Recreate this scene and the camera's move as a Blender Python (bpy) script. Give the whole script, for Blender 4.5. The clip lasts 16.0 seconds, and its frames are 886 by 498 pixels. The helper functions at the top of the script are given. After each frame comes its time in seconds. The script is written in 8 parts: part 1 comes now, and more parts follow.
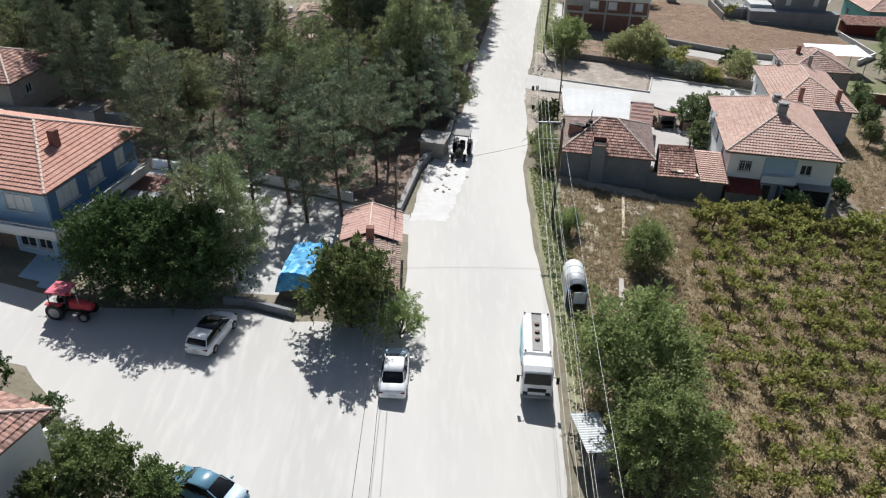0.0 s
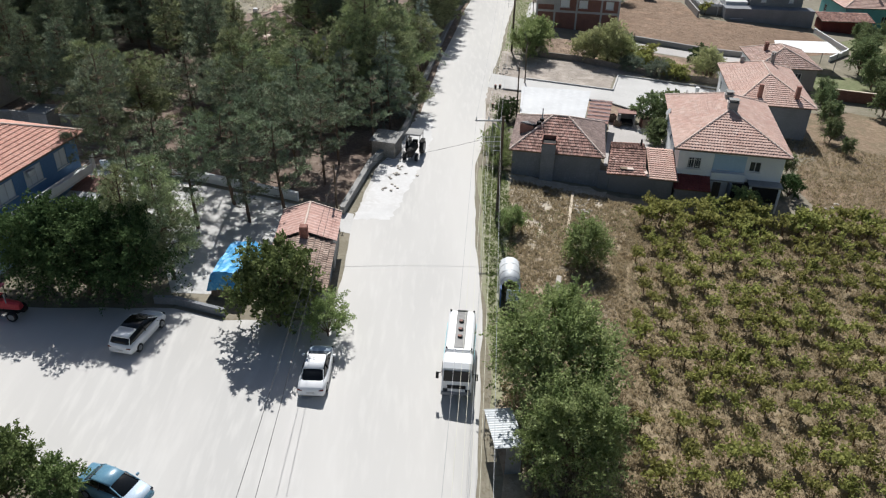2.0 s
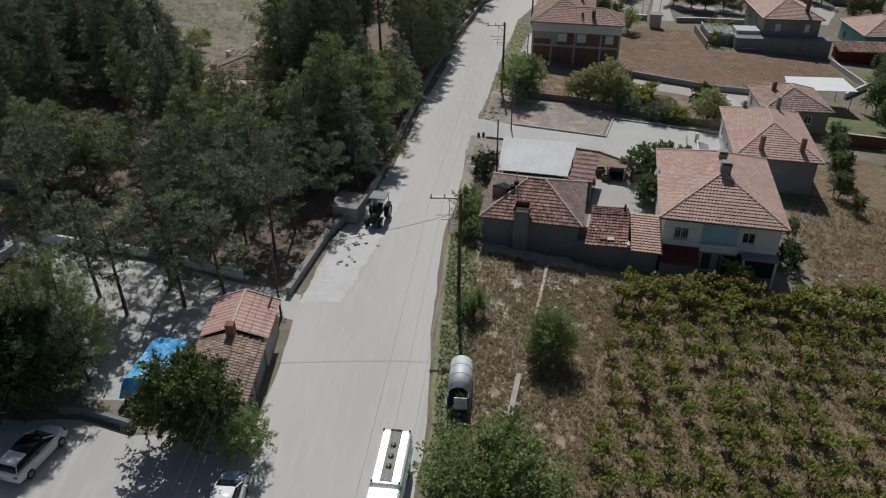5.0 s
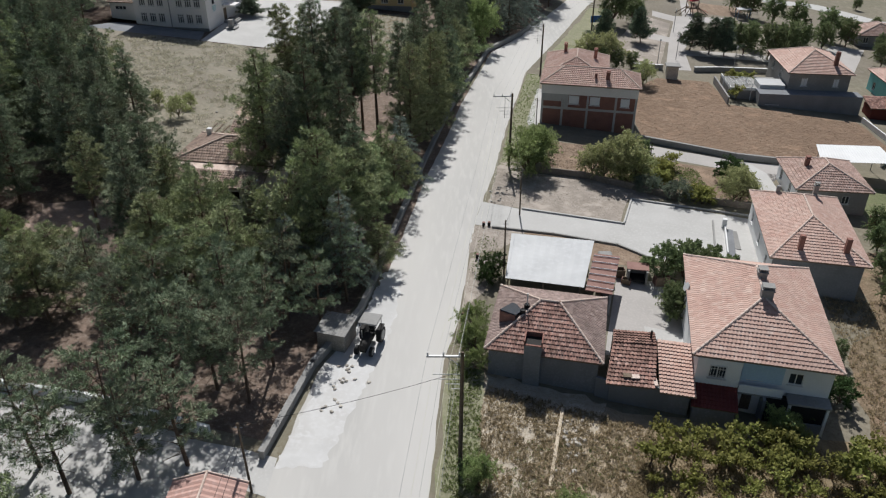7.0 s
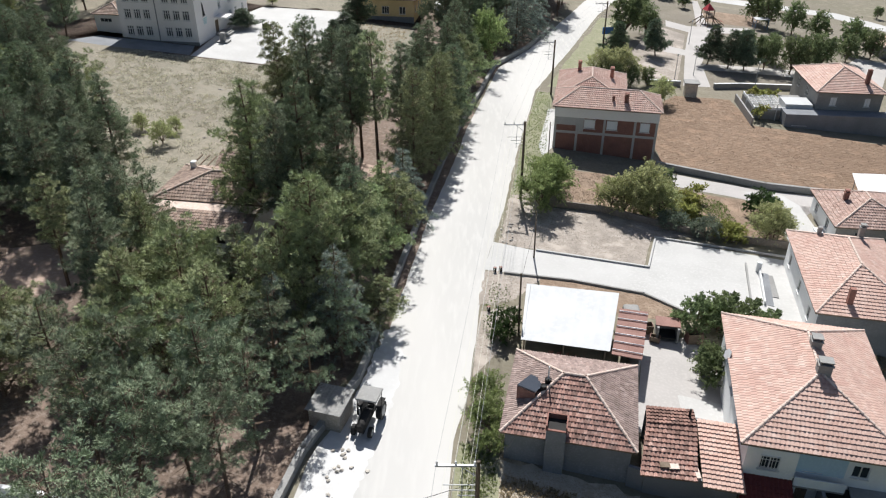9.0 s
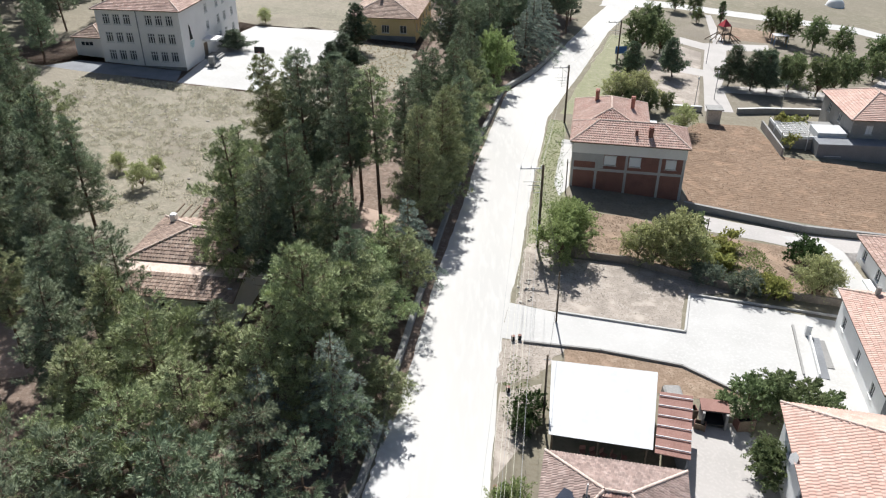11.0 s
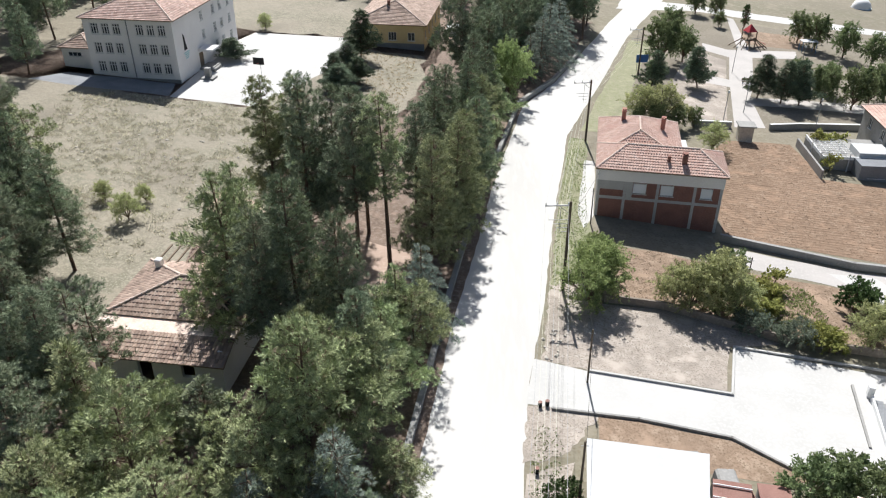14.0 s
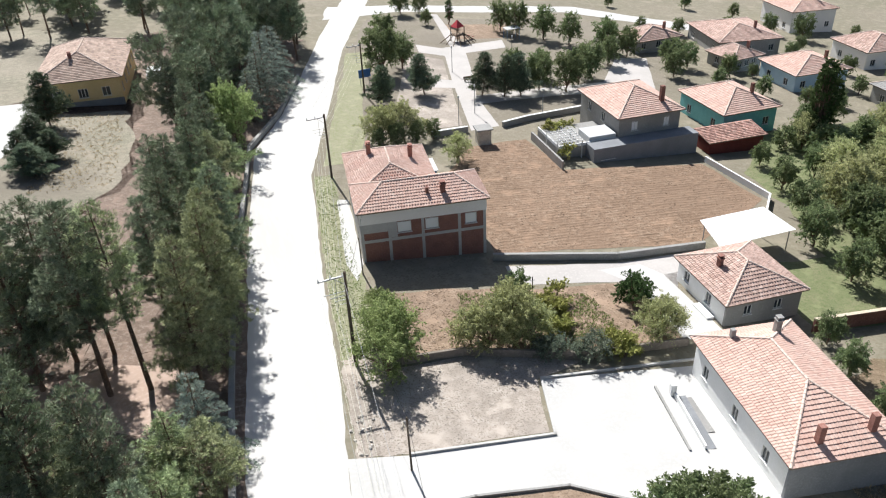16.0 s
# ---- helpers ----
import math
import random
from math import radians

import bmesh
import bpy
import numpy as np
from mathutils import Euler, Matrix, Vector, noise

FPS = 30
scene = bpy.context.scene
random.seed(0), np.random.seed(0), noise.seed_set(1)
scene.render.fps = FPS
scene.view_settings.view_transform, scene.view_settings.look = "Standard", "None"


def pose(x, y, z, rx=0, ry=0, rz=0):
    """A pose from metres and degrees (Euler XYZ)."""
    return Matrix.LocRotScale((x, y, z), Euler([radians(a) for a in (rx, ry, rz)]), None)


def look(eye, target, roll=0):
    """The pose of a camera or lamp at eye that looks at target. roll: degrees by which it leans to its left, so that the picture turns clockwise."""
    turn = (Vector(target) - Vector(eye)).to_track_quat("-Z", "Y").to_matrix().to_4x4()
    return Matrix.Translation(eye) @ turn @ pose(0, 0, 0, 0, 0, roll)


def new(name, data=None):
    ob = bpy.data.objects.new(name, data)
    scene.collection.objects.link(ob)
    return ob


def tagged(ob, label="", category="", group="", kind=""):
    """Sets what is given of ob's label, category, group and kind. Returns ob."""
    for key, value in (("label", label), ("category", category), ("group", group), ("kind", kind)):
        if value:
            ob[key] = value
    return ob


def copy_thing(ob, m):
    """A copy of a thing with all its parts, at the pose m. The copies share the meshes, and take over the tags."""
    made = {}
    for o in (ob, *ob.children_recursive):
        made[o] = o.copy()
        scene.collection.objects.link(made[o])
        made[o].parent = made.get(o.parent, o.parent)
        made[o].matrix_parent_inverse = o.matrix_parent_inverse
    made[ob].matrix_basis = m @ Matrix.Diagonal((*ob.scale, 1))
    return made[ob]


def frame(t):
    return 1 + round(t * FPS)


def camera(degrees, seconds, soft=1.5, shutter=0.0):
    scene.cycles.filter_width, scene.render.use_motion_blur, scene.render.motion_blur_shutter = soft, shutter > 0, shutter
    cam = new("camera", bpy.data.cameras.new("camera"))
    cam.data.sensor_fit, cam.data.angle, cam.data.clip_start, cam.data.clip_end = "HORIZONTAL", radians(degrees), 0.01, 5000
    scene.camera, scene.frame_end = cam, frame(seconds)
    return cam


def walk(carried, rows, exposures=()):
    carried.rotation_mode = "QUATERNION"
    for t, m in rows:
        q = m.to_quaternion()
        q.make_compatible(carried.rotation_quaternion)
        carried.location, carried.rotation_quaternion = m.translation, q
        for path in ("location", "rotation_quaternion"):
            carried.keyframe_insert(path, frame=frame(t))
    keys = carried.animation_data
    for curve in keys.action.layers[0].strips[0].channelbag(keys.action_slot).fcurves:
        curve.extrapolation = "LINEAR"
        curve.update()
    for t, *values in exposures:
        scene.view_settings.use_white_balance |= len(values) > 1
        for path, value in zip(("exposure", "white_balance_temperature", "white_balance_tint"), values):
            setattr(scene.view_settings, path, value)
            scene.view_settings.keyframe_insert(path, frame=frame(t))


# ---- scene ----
cam = camera(60.0, 16.0, soft=1.2)
PATH = [
    (0, 0.00, 0.00, 33.76, 58.52, -1.79, -0.04),
    (0.5, 0.43, -0.07, 33.81, 58.50, -1.60, 0.03),
    (1, 1.63, -0.22, 33.90, 58.48, -1.52, 0.07),
    (1.5, 3.35, -0.30, 33.99, 58.44, -1.46, 0.14),
    (2, 5.56, -0.32, 33.92, 58.53, -1.26, 0.15),
    (2.5, 7.78, -0.17, 34.00, 58.43, -1.57, 0.14),
    (3, 9.37, 0.05, 34.13, 58.20, -1.92, 0.17),
    (3.2, 9.82, 0.33, 34.24, 58.03, -1.94, 0.24),
    (5.3, 11.36, 10.36, 37.32, 58.91, -0.33, 2.14),
    (5.5, 11.40, 11.71, 37.98, 58.91, -0.30, 2.20),
    (6, 11.46, 15.44, 39.77, 59.16, -0.19, 2.25),
    (6.5, 11.39, 18.83, 40.63, 59.34, -0.24, 2.29),
    (7, 11.26, 21.58, 40.82, 59.44, -0.27, 2.29),
    (7.5, 11.09, 23.76, 40.91, 59.45, -0.31, 2.33),
    (8, 10.86, 25.85, 40.90, 59.43, -0.34, 2.38),
    (8.5, 10.55, 28.20, 40.92, 59.41, -0.35, 2.39),
    (9, 10.24, 31.00, 41.01, 59.36, -0.28, 2.35),
    (9.5, 9.85, 34.06, 41.12, 59.34, -0.24, 2.37),
    (10, 9.42, 37.31, 41.24, 59.53, -0.25, 2.32),
    (10.2, 9.25, 38.39, 41.29, 59.71, 0.01, 2.03),
    (12.5, 7.94, 44.83, 41.24, 59.37, -0.30, 2.32),
    (13, 7.73, 46.16, 41.24, 59.29, -0.15, 2.36),
    (13.5, 7.53, 48.21, 41.23, 59.27, -0.07, 2.41),
    (14, 7.21, 50.77, 41.45, 59.17, 0.00, 2.40),
    (14.5, 6.98, 53.97, 41.61, 59.13, 0.09, 2.41),
    (15, 6.67, 57.49, 41.91, 59.11, 0.10, 2.39),
    (15.3, 6.76, 58.75, 42.08, 59.20, 0.30, 1.75),
    (15.5, 6.90, 59.45, 42.48, 59.10, 0.45, -1.70),
    (15.6, 6.95, 59.75, 42.66, 59.05, 0.80, -4.85),
    (15.8, 6.95, 60.35, 43.10, 58.72, 1.55, -12.1),
    (16, 6.95, 60.95, 43.60, 58.40, 2.15, -20.15),
]
EXPOSURES = [(0.0, 0.3), (1.8, 0.25), (2.5, 0.14), (3.2, -0.25), (5.3, -0.65), (6.0, -0.55), (7.0, -0.12), (8.0, 0.31), (9.0, 0.46), (10.2, 0.56), (12.3, 0.6), (16.0, 0.72)]
walk(cam, [(t, pose(x, y, z, rx, ry, rz)) for t, x, y, z, rx, ry, rz in PATH], EXPOSURES)

# world and sun
world = bpy.data.worlds.new("sky")
scene.world = world
world.use_nodes = True
wn = world.node_tree.nodes
sky = wn.new("ShaderNodeTexSky")
sky.sky_type, sky.sun_disc = "NISHITA", False
sky.sun_elevation, sky.sun_rotation = radians(47), radians(0)
sky.air_density, sky.dust_density = 1.0, 1.5
wn["Background"].inputs["Strength"].default_value = 0.056
world.node_tree.links.new(sky.outputs[0], wn["Background"].inputs["Color"])
sun = new("sun", bpy.data.lights.new("sun", "SUN"))
sun.data.energy, sun.data.angle, sun.data.color = 4.95, radians(0.53), (1.0, 0.99, 0.972)
sun.matrix_world = look((0, 60, 90), (3.0, 60 - 70, 15))

SX, SY = -0.0676, 0.0013


def gz(x, y):
    """Height of the sloping ground."""
    return SX * x + SY * y


# ---- materials ----
def mat(name, a, b=None, c=None, rough=0.85, scale=1.0, fine=12.0, bump=0.3, dist=0.02, metal=0.0, random_amount=0.0, island=0.0, spec=0.3, stain=0.0, detail=4.0, stretch=None, speck=None):
    """Two-scale noise material: a and b mix over large patches, c comes in fine grain."""
    m = bpy.data.materials.new(name)
    m.use_nodes = True
    nt = m.node_tree
    n, l = nt.nodes, nt.links
    bsdf = n["Principled BSDF"]
    bsdf.inputs["Roughness"].default_value = rough
    bsdf.inputs["Metallic"].default_value = metal
    bsdf.inputs["Specular IOR Level"].default_value = spec
    tc = n.new("ShaderNodeTexCoord")
    coords = tc.outputs["Object"]
    if stretch:
        mp = n.new("ShaderNodeMapping")
        mp.inputs["Scale"].default_value = stretch
        mp.inputs["Rotation"].default_value = (0, 0, radians(6))
        l.new(coords, mp.inputs["Vector"])
        coords = mp.outputs[0]
    b = b or tuple(v * 0.8 for v in a)
    c = c or tuple(v * 0.7 for v in a)

    def noise_tex(s, d=4.0):
        t = n.new("ShaderNodeTexNoise")
        t.inputs["Scale"].default_value = s
        t.inputs["Detail"].default_value = d
        l.new(coords, t.inputs["Vector"])
        return t

    def mix(fac, x, y, kind="MIX"):
        k = n.new("ShaderNodeMix")
        k.data_type, k.blend_type = "RGBA", kind
        if isinstance(fac, float):
            k.inputs[0].default_value = fac
        else:
            l.new(fac, k.inputs[0])
        for s, v in ((6, x), (7, y)):
            if isinstance(v, tuple):
                k.inputs[s].default_value = (*v, 1)
            else:
                l.new(v, k.inputs[s])
        return k.outputs[2]

    def ramp(src, lo, hi):
        r = n.new("ShaderNodeMapRange")
        r.inputs[1].default_value, r.inputs[2].default_value = lo, hi
        l.new(src, r.inputs[0])
        return r.outputs[0]

    big, small = noise_tex(scale, detail), noise_tex(fine, 6.0)
    col = mix(ramp(big.outputs[0], 0.36, 0.64), a, b)
    col = mix(ramp(small.outputs[0], 0.48, 0.72), col, c)
    if speck:
        sp = noise_tex(fine * 4.5, 3.0)
        col = mix(ramp(sp.outputs[0], 0.50, 0.66), col, speck)
        col = mix(ramp(noise_tex(fine * 0.35, 5.0).outputs[0], 0.55, 0.68), col, tuple(v * 1.18 for v in a))
    if stain:
        st = noise_tex(scale * 0.35, 8.0)
        col = mix(ramp(st.outputs[0], 0.52, 0.70), col, tuple(v * (1 - stain) for v in a))
    if random_amount:
        oi = n.new("ShaderNodeObjectInfo")
        hs = n.new("ShaderNodeHueSaturation")
        l.new(ramp2(n, l, oi.outputs["Random"], 1 - random_amount, 1 + random_amount), hs.inputs["Value"])
        l.new(col, hs.inputs["Color"])
        col = hs.outputs[0]
    if island:
        gi = n.new("ShaderNodeNewGeometry")
        hs = n.new("ShaderNodeHueSaturation")
        l.new(ramp2(n, l, gi.outputs["Random Per Island"], 1 - island, 1 + island), hs.inputs["Value"])
        l.new(col, hs.inputs["Color"])
        col = hs.outputs[0]
    l.new(col, bsdf.inputs["Base Color"])
    if bump:
        bp = n.new("ShaderNodeBump")
        bp.inputs["Strength"].default_value, bp.inputs["Distance"].default_value = bump, dist
        l.new(small.outputs[0], bp.inputs["Height"])
        l.new(bp.outputs[0], bsdf.inputs["Normal"])
    rr = ramp2(n, l, big.outputs[0], max(0.03, rough - 0.08), min(1.0, rough + 0.08))
    l.new(rr, bsdf.inputs["Roughness"])
    return m


def ramp2(n, l, src, lo, hi):
    r = n.new("ShaderNodeMapRange")
    r.inputs[3].default_value, r.inputs[4].default_value = lo, hi
    l.new(src, r.inputs[0])
    return r.outputs[0]


def leaf_mat(name, a, b, passing=0.25, hue=0.012):
    """Leaves: varies per leaf clump and tree, lets some light through."""
    m = mat(name, a, b, tuple(v * 0.7 for v in a), rough=0.75, scale=0.7, fine=5.0, bump=0, island=0.35, random_amount=0.13, spec=0.04)
    nt = m.node_tree
    n, l = nt.nodes, nt.links
    bsdf = n["Principled BSDF"]
    oi, hs = n.new("ShaderNodeObjectInfo"), n.new("ShaderNodeHueSaturation")
    l.new(ramp2(n, l, oi.outputs["Random"], 0.5 - hue, 0.5 + hue), hs.inputs["Hue"])
    l.new(bsdf.inputs["Base Color"].links[0].from_socket, hs.inputs["Color"])
    l.new(hs.outputs[0], bsdf.inputs["Base Color"])
    tr = n.new("ShaderNodeBsdfTranslucent")
    ms = n.new("ShaderNodeMixShader")
    ms.inputs[0].default_value = passing
    src = bsdf.inputs["Base Color"].links[0].from_socket
    l.new(src, tr.inputs["Color"])
    l.new(bsdf.outputs[0], ms.inputs[1])
    l.new(tr.outputs[0], ms.inputs[2])
    l.new(ms.outputs[0], n["Material Output"].inputs[0])
    return m


def glass_mat(name, tint=(0.04, 0.05, 0.06)):
    m = mat(name, tint, rough=0.10, bump=0, spec=0.3)
    return m


M = {
    "road": mat("dusty_concrete", (0.545, 0.53, 0.505), (0.475, 0.465, 0.445), (0.55, 0.537, 0.512), rough=0.92, scale=0.13, fine=2.0, bump=0.10, dist=0.01, stain=0.16, detail=2.5, stretch=(1.0, 0.16, 1.0)),
    "yard": mat("white_concrete", (0.50, 0.492, 0.475), (0.445, 0.437, 0.42), (0.53, 0.522, 0.505), rough=0.85, scale=0.25, fine=4.0, bump=0.15, stain=0.10),
    "lime": mat("spilled_white_dust", (0.60, 0.595, 0.585), (0.55, 0.54, 0.525), (0.63, 0.625, 0.62), rough=0.95, scale=0.5, fine=2.5, bump=0.2, stain=0.14),
    "earth": mat("dry_earth", (0.375, 0.328, 0.285), (0.30, 0.262, 0.225), (0.43, 0.385, 0.34), rough=0.97, scale=0.32, fine=1.4, bump=0.7, dist=0.08, stain=0.35, speck=(0.225, 0.19, 0.155)),
    "drygrass": mat("dry_grass_ground", (0.368, 0.304, 0.221), (0.294, 0.235, 0.161), (0.451, 0.382, 0.290), rough=0.97, scale=0.3, fine=2.0, bump=1.0, dist=0.12, stain=0.25, speck=(0.258, 0.204, 0.140)),
    "dust": mat("pale_weedy_dust", (0.48, 0.425, 0.345), (0.40, 0.345, 0.265), (0.56, 0.505, 0.425), rough=0.97, scale=0.35, fine=1.8, bump=0.8, dist=0.1, stain=0.3, speck=(0.34, 0.285, 0.21)),
    "slope": mat("weedy_brown_slope", (0.225, 0.16, 0.108), (0.17, 0.135, 0.085), (0.30, 0.225, 0.155), rough=0.97, scale=0.25, fine=1.6, bump=1.0, dist=0.18, stain=0.35, speck=(0.15, 0.12, 0.07)),
    "plain": mat("far_dry_plain", (0.215, 0.19, 0.145), (0.178, 0.168, 0.118), (0.26, 0.235, 0.18), rough=0.97, scale=0.05, fine=0.8, bump=0.8, dist=0.15, stain=0.25, speck=(0.18, 0.155, 0.11)),
    "vinesoil": mat("weedy_vineyard_soil", (0.258, 0.202, 0.127), (0.206, 0.157, 0.096), (0.340, 0.275, 0.179), rough=0.97, scale=0.3, fine=2.0, bump=1.0, dist=0.12, stain=0.3, speck=(0.172, 0.133, 0.086)),
    "clay": mat("pale_pink_clay", (0.42, 0.315, 0.255), (0.36, 0.265, 0.21), (0.48, 0.375, 0.315), rough=0.96, scale=0.3, fine=3.0, bump=0.4, dist=0.05, stain=0.15),
    "litter": mat("needle_litter", (0.215, 0.158, 0.125), (0.155, 0.115, 0.09), (0.29, 0.235, 0.195), rough=0.97, scale=0.25, fine=2.5, bump=0.8, dist=0.06, speck=(0.12, 0.085, 0.065)),
    "plowed": mat("plowed_soil", (0.245, 0.165, 0.112), (0.205, 0.137, 0.092), (0.305, 0.222, 0.158), rough=0.98, scale=0.16, fine=1.3, bump=1.0, dist=0.14, stain=0.2, speck=(0.125, 0.085, 0.058)),
    "redsoil": mat("reddish_soil", (0.275, 0.198, 0.142), (0.22, 0.158, 0.112), (0.35, 0.268, 0.20), rough=0.98, scale=0.4, fine=1.3, bump=1.0, dist=0.12, stain=0.25, speck=(0.17, 0.12, 0.082)),
    "meadow": mat("pale_meadow", (0.232, 0.205, 0.16), (0.178, 0.168, 0.124), (0.288, 0.258, 0.205), rough=0.97, scale=0.12, fine=1.4, bump=0.9, dist=0.12, stain=0.25, speck=(0.33, 0.302, 0.235)),
    "verge": mat("grassy_verge", (0.25, 0.245, 0.16), (0.285, 0.27, 0.195), (0.205, 0.22, 0.12), rough=0.97, scale=0.3, fine=2.0, bump=0.9, dist=0.1, speck=(0.19, 0.205, 0.10)),
    "lawn": mat("dry_lawn", (0.155, 0.170, 0.085), (0.195, 0.19, 0.11), (0.12, 0.145, 0.062), rough=0.97, scale=0.4, fine=2.2, bump=0.9, dist=0.1, speck=(0.10, 0.13, 0.05)),
    "paving": mat("pinkish_paving", (0.44, 0.415, 0.395), (0.40, 0.378, 0.36), (0.47, 0.445, 0.425), rough=0.9, scale=0.3, fine=4.0, bump=0.2, stain=0.1),
    "parkground": mat("park_earth", (0.21, 0.183, 0.145), (0.172, 0.153, 0.115), (0.255, 0.228, 0.183), rough=0.97, scale=0.15, fine=2.5, bump=0.8, dist=0.06, stain=0.2),
    "cement": mat("grey_cement", (0.30, 0.295, 0.285), (0.25, 0.245, 0.235), (0.34, 0.335, 0.32), rough=0.9, scale=0.5, fine=5.0, bump=0.3, stain=0.2),
    "concrete": mat("bare_pale_concrete", (0.47, 0.46, 0.45), (0.41, 0.40, 0.39), (0.52, 0.51, 0.50), rough=0.9, scale=0.7, fine=6.0, bump=0.3, stain=0.15),
    # brownish grey cement of the garden wall
    "cement_brown": mat("brown_grey_cement", (0.25, 0.215, 0.18), (0.20, 0.17, 0.14), (0.30, 0.265, 0.23), rough=0.95, scale=0.6, fine=4.0, bump=0.4, stain=0.25),
    "cement_dark": mat("dark_render", (0.23, 0.24, 0.255), (0.195, 0.203, 0.218), (0.265, 0.275, 0.29), rough=0.92, scale=0.6, fine=6.0, bump=0.3, stain=0.2),
    "white": mat("white_render", (0.79, 0.795, 0.79), (0.74, 0.745, 0.74), (0.82, 0.825, 0.82), rough=0.85, scale=0.5, fine=6.0, bump=0.15, stain=0.12),
    "blue_light": mat("light_blue_render", (0.42, 0.56, 0.68), (0.38, 0.52, 0.63), (0.46, 0.60, 0.71), rough=0.85, scale=0.4, fine=6.0, bump=0.15),
    "blue": mat("blue_render", (0.13, 0.24, 0.42), (0.115, 0.21, 0.37), (0.15, 0.27, 0.45), rough=0.85, scale=0.4, fine=6.0, bump=0.15),
    "yellow": mat("yellow_render", (0.66, 0.52, 0.28), (0.60, 0.46, 0.24), (0.69, 0.56, 0.33), rough=0.88, scale=0.4, fine=6.0, bump=0.15, stain=0.15),
    "cream": mat("pale_pink_render", (0.80, 0.775, 0.755), (0.75, 0.725, 0.705), (0.82, 0.80, 0.785), rough=0.88, scale=0.3, fine=6.0, bump=0.15, stain=0.12),
    "turq": mat("turquoise_paint", (0.20, 0.52, 0.54), (0.17, 0.46, 0.48), (0.24, 0.56, 0.58), rough=0.8, bump=0.1),
    "maroon": mat("maroon_paint", (0.16, 0.035, 0.030), (0.13, 0.03, 0.026), (0.18, 0.05, 0.045), rough=0.8, bump=0.15),
    "brick": mat("red_brick", (0.25, 0.118, 0.092), (0.195, 0.095, 0.077), (0.31, 0.18, 0.15), rough=0.9, scale=0.8, fine=8.0, bump=0.4, random_amount=0.2, island=0.25),
    "stone": mat("rubble_stone", (0.37, 0.34, 0.30), (0.30, 0.275, 0.24), (0.44, 0.41, 0.37), rough=0.92, scale=1.2, fine=6.0, bump=0.6, random_amount=0.25, island=0.25),
    "tile_new": mat("orange_roof_tile", (0.53, 0.365, 0.305), (0.485, 0.315, 0.26), (0.58, 0.435, 0.375), rough=0.82, scale=0.45, fine=1.6, bump=0.2, island=0.08, stain=0.15),
    "tile_blue_house": mat("bright_roof_tile", (0.53, 0.29, 0.225), (0.48, 0.25, 0.195), (0.57, 0.35, 0.285), rough=0.82, scale=0.5, fine=5.0, bump=0.2, island=0.10),
    "tile_old": mat("weathered_roof_tile", (0.365, 0.212, 0.172), (0.275, 0.162, 0.135), (0.46, 0.325, 0.278), rough=0.9, scale=0.6, fine=2.2, bump=0.3, island=0.42, stain=0.45),
    "tile_faded": mat("faded_pink_roof_tile", (0.45, 0.315, 0.265), (0.37, 0.245, 0.205), (0.52, 0.40, 0.35), rough=0.88, scale=0.6, fine=2.5, bump=0.3, island=0.22, stain=0.25),
    "tile_brown": mat("lichen_brown_roof_tile", (0.37, 0.275, 0.222), (0.30, 0.215, 0.175), (0.44, 0.355, 0.30), rough=0.92, scale=0.5, fine=3.0, bump=0.3, island=0.28, stain=0.25),
    "tile_lichen": mat("lichen_grey_roof_tile", (0.30, 0.225, 0.20), (0.24, 0.175, 0.155), (0.38, 0.30, 0.27), rough=0.92, scale=0.6, fine=2.5, bump=0.3, island=0.22, stain=0.3),
    "mortar": mat("pale_ridge_mortar", (0.64, 0.52, 0.45), (0.56, 0.43, 0.36), (0.70, 0.60, 0.54), rough=0.9, scale=1.2, fine=6.0, bump=0.3),
    "pinksheet": mat("sun_faded_pink_sheet", (0.53, 0.335, 0.285), (0.47, 0.28, 0.235), (0.60, 0.42, 0.37), rough=0.8, scale=0.5, fine=3.0, bump=0.15, stain=0.15),
    "sheet": mat("pale_sheet_metal", (0.485, 0.495, 0.50), (0.45, 0.46, 0.465), (0.51, 0.52, 0.53), rough=0.6, scale=0.35, fine=2.0, bump=0.08, metal=0.0, stain=0.12),
    "zinc": mat("galvanised_steel", (0.55, 0.575, 0.59), (0.46, 0.485, 0.50), (0.60, 0.62, 0.63), rough=0.6, scale=1.0, fine=8.0, bump=0.1, metal=0.25),
    "rust": mat("brown_metal_sheet", (0.25, 0.125, 0.10), (0.205, 0.10, 0.08), (0.31, 0.185, 0.155), rough=0.7, bump=0.2),
    "wood": mat("weathered_wood", (0.19, 0.145, 0.105), (0.14, 0.105, 0.075), (0.25, 0.20, 0.15), rough=0.9, scale=1.5, fine=9.0, bump=0.4),
    "pole": mat("pole_timber", (0.105, 0.082, 0.06), (0.08, 0.062, 0.045), (0.14, 0.115, 0.09), rough=0.9, scale=1.2, fine=9.0, bump=0.4),
    "plank": mat("bleached_plank", (0.55, 0.47, 0.36), (0.48, 0.40, 0.30), (0.60, 0.53, 0.43), rough=0.85, scale=1.5, fine=9.0, bump=0.3),
    "bark": mat("pine_bark", (0.155, 0.105, 0.075), (0.105, 0.072, 0.052), (0.22, 0.155, 0.115), rough=0.95, scale=1.5, fine=7.0, bump=0.7, dist=0.04),
    "black": mat("black_rubber", (0.022, 0.022, 0.023), rough=0.75, bump=0.1),
    "dark": mat("dark_interior", (0.035, 0.033, 0.032), rough=0.9, bump=0.1),
    "glass": glass_mat("dark_window_glass"),
    "carglass": glass_mat("car_glass", (0.012, 0.014, 0.016)),
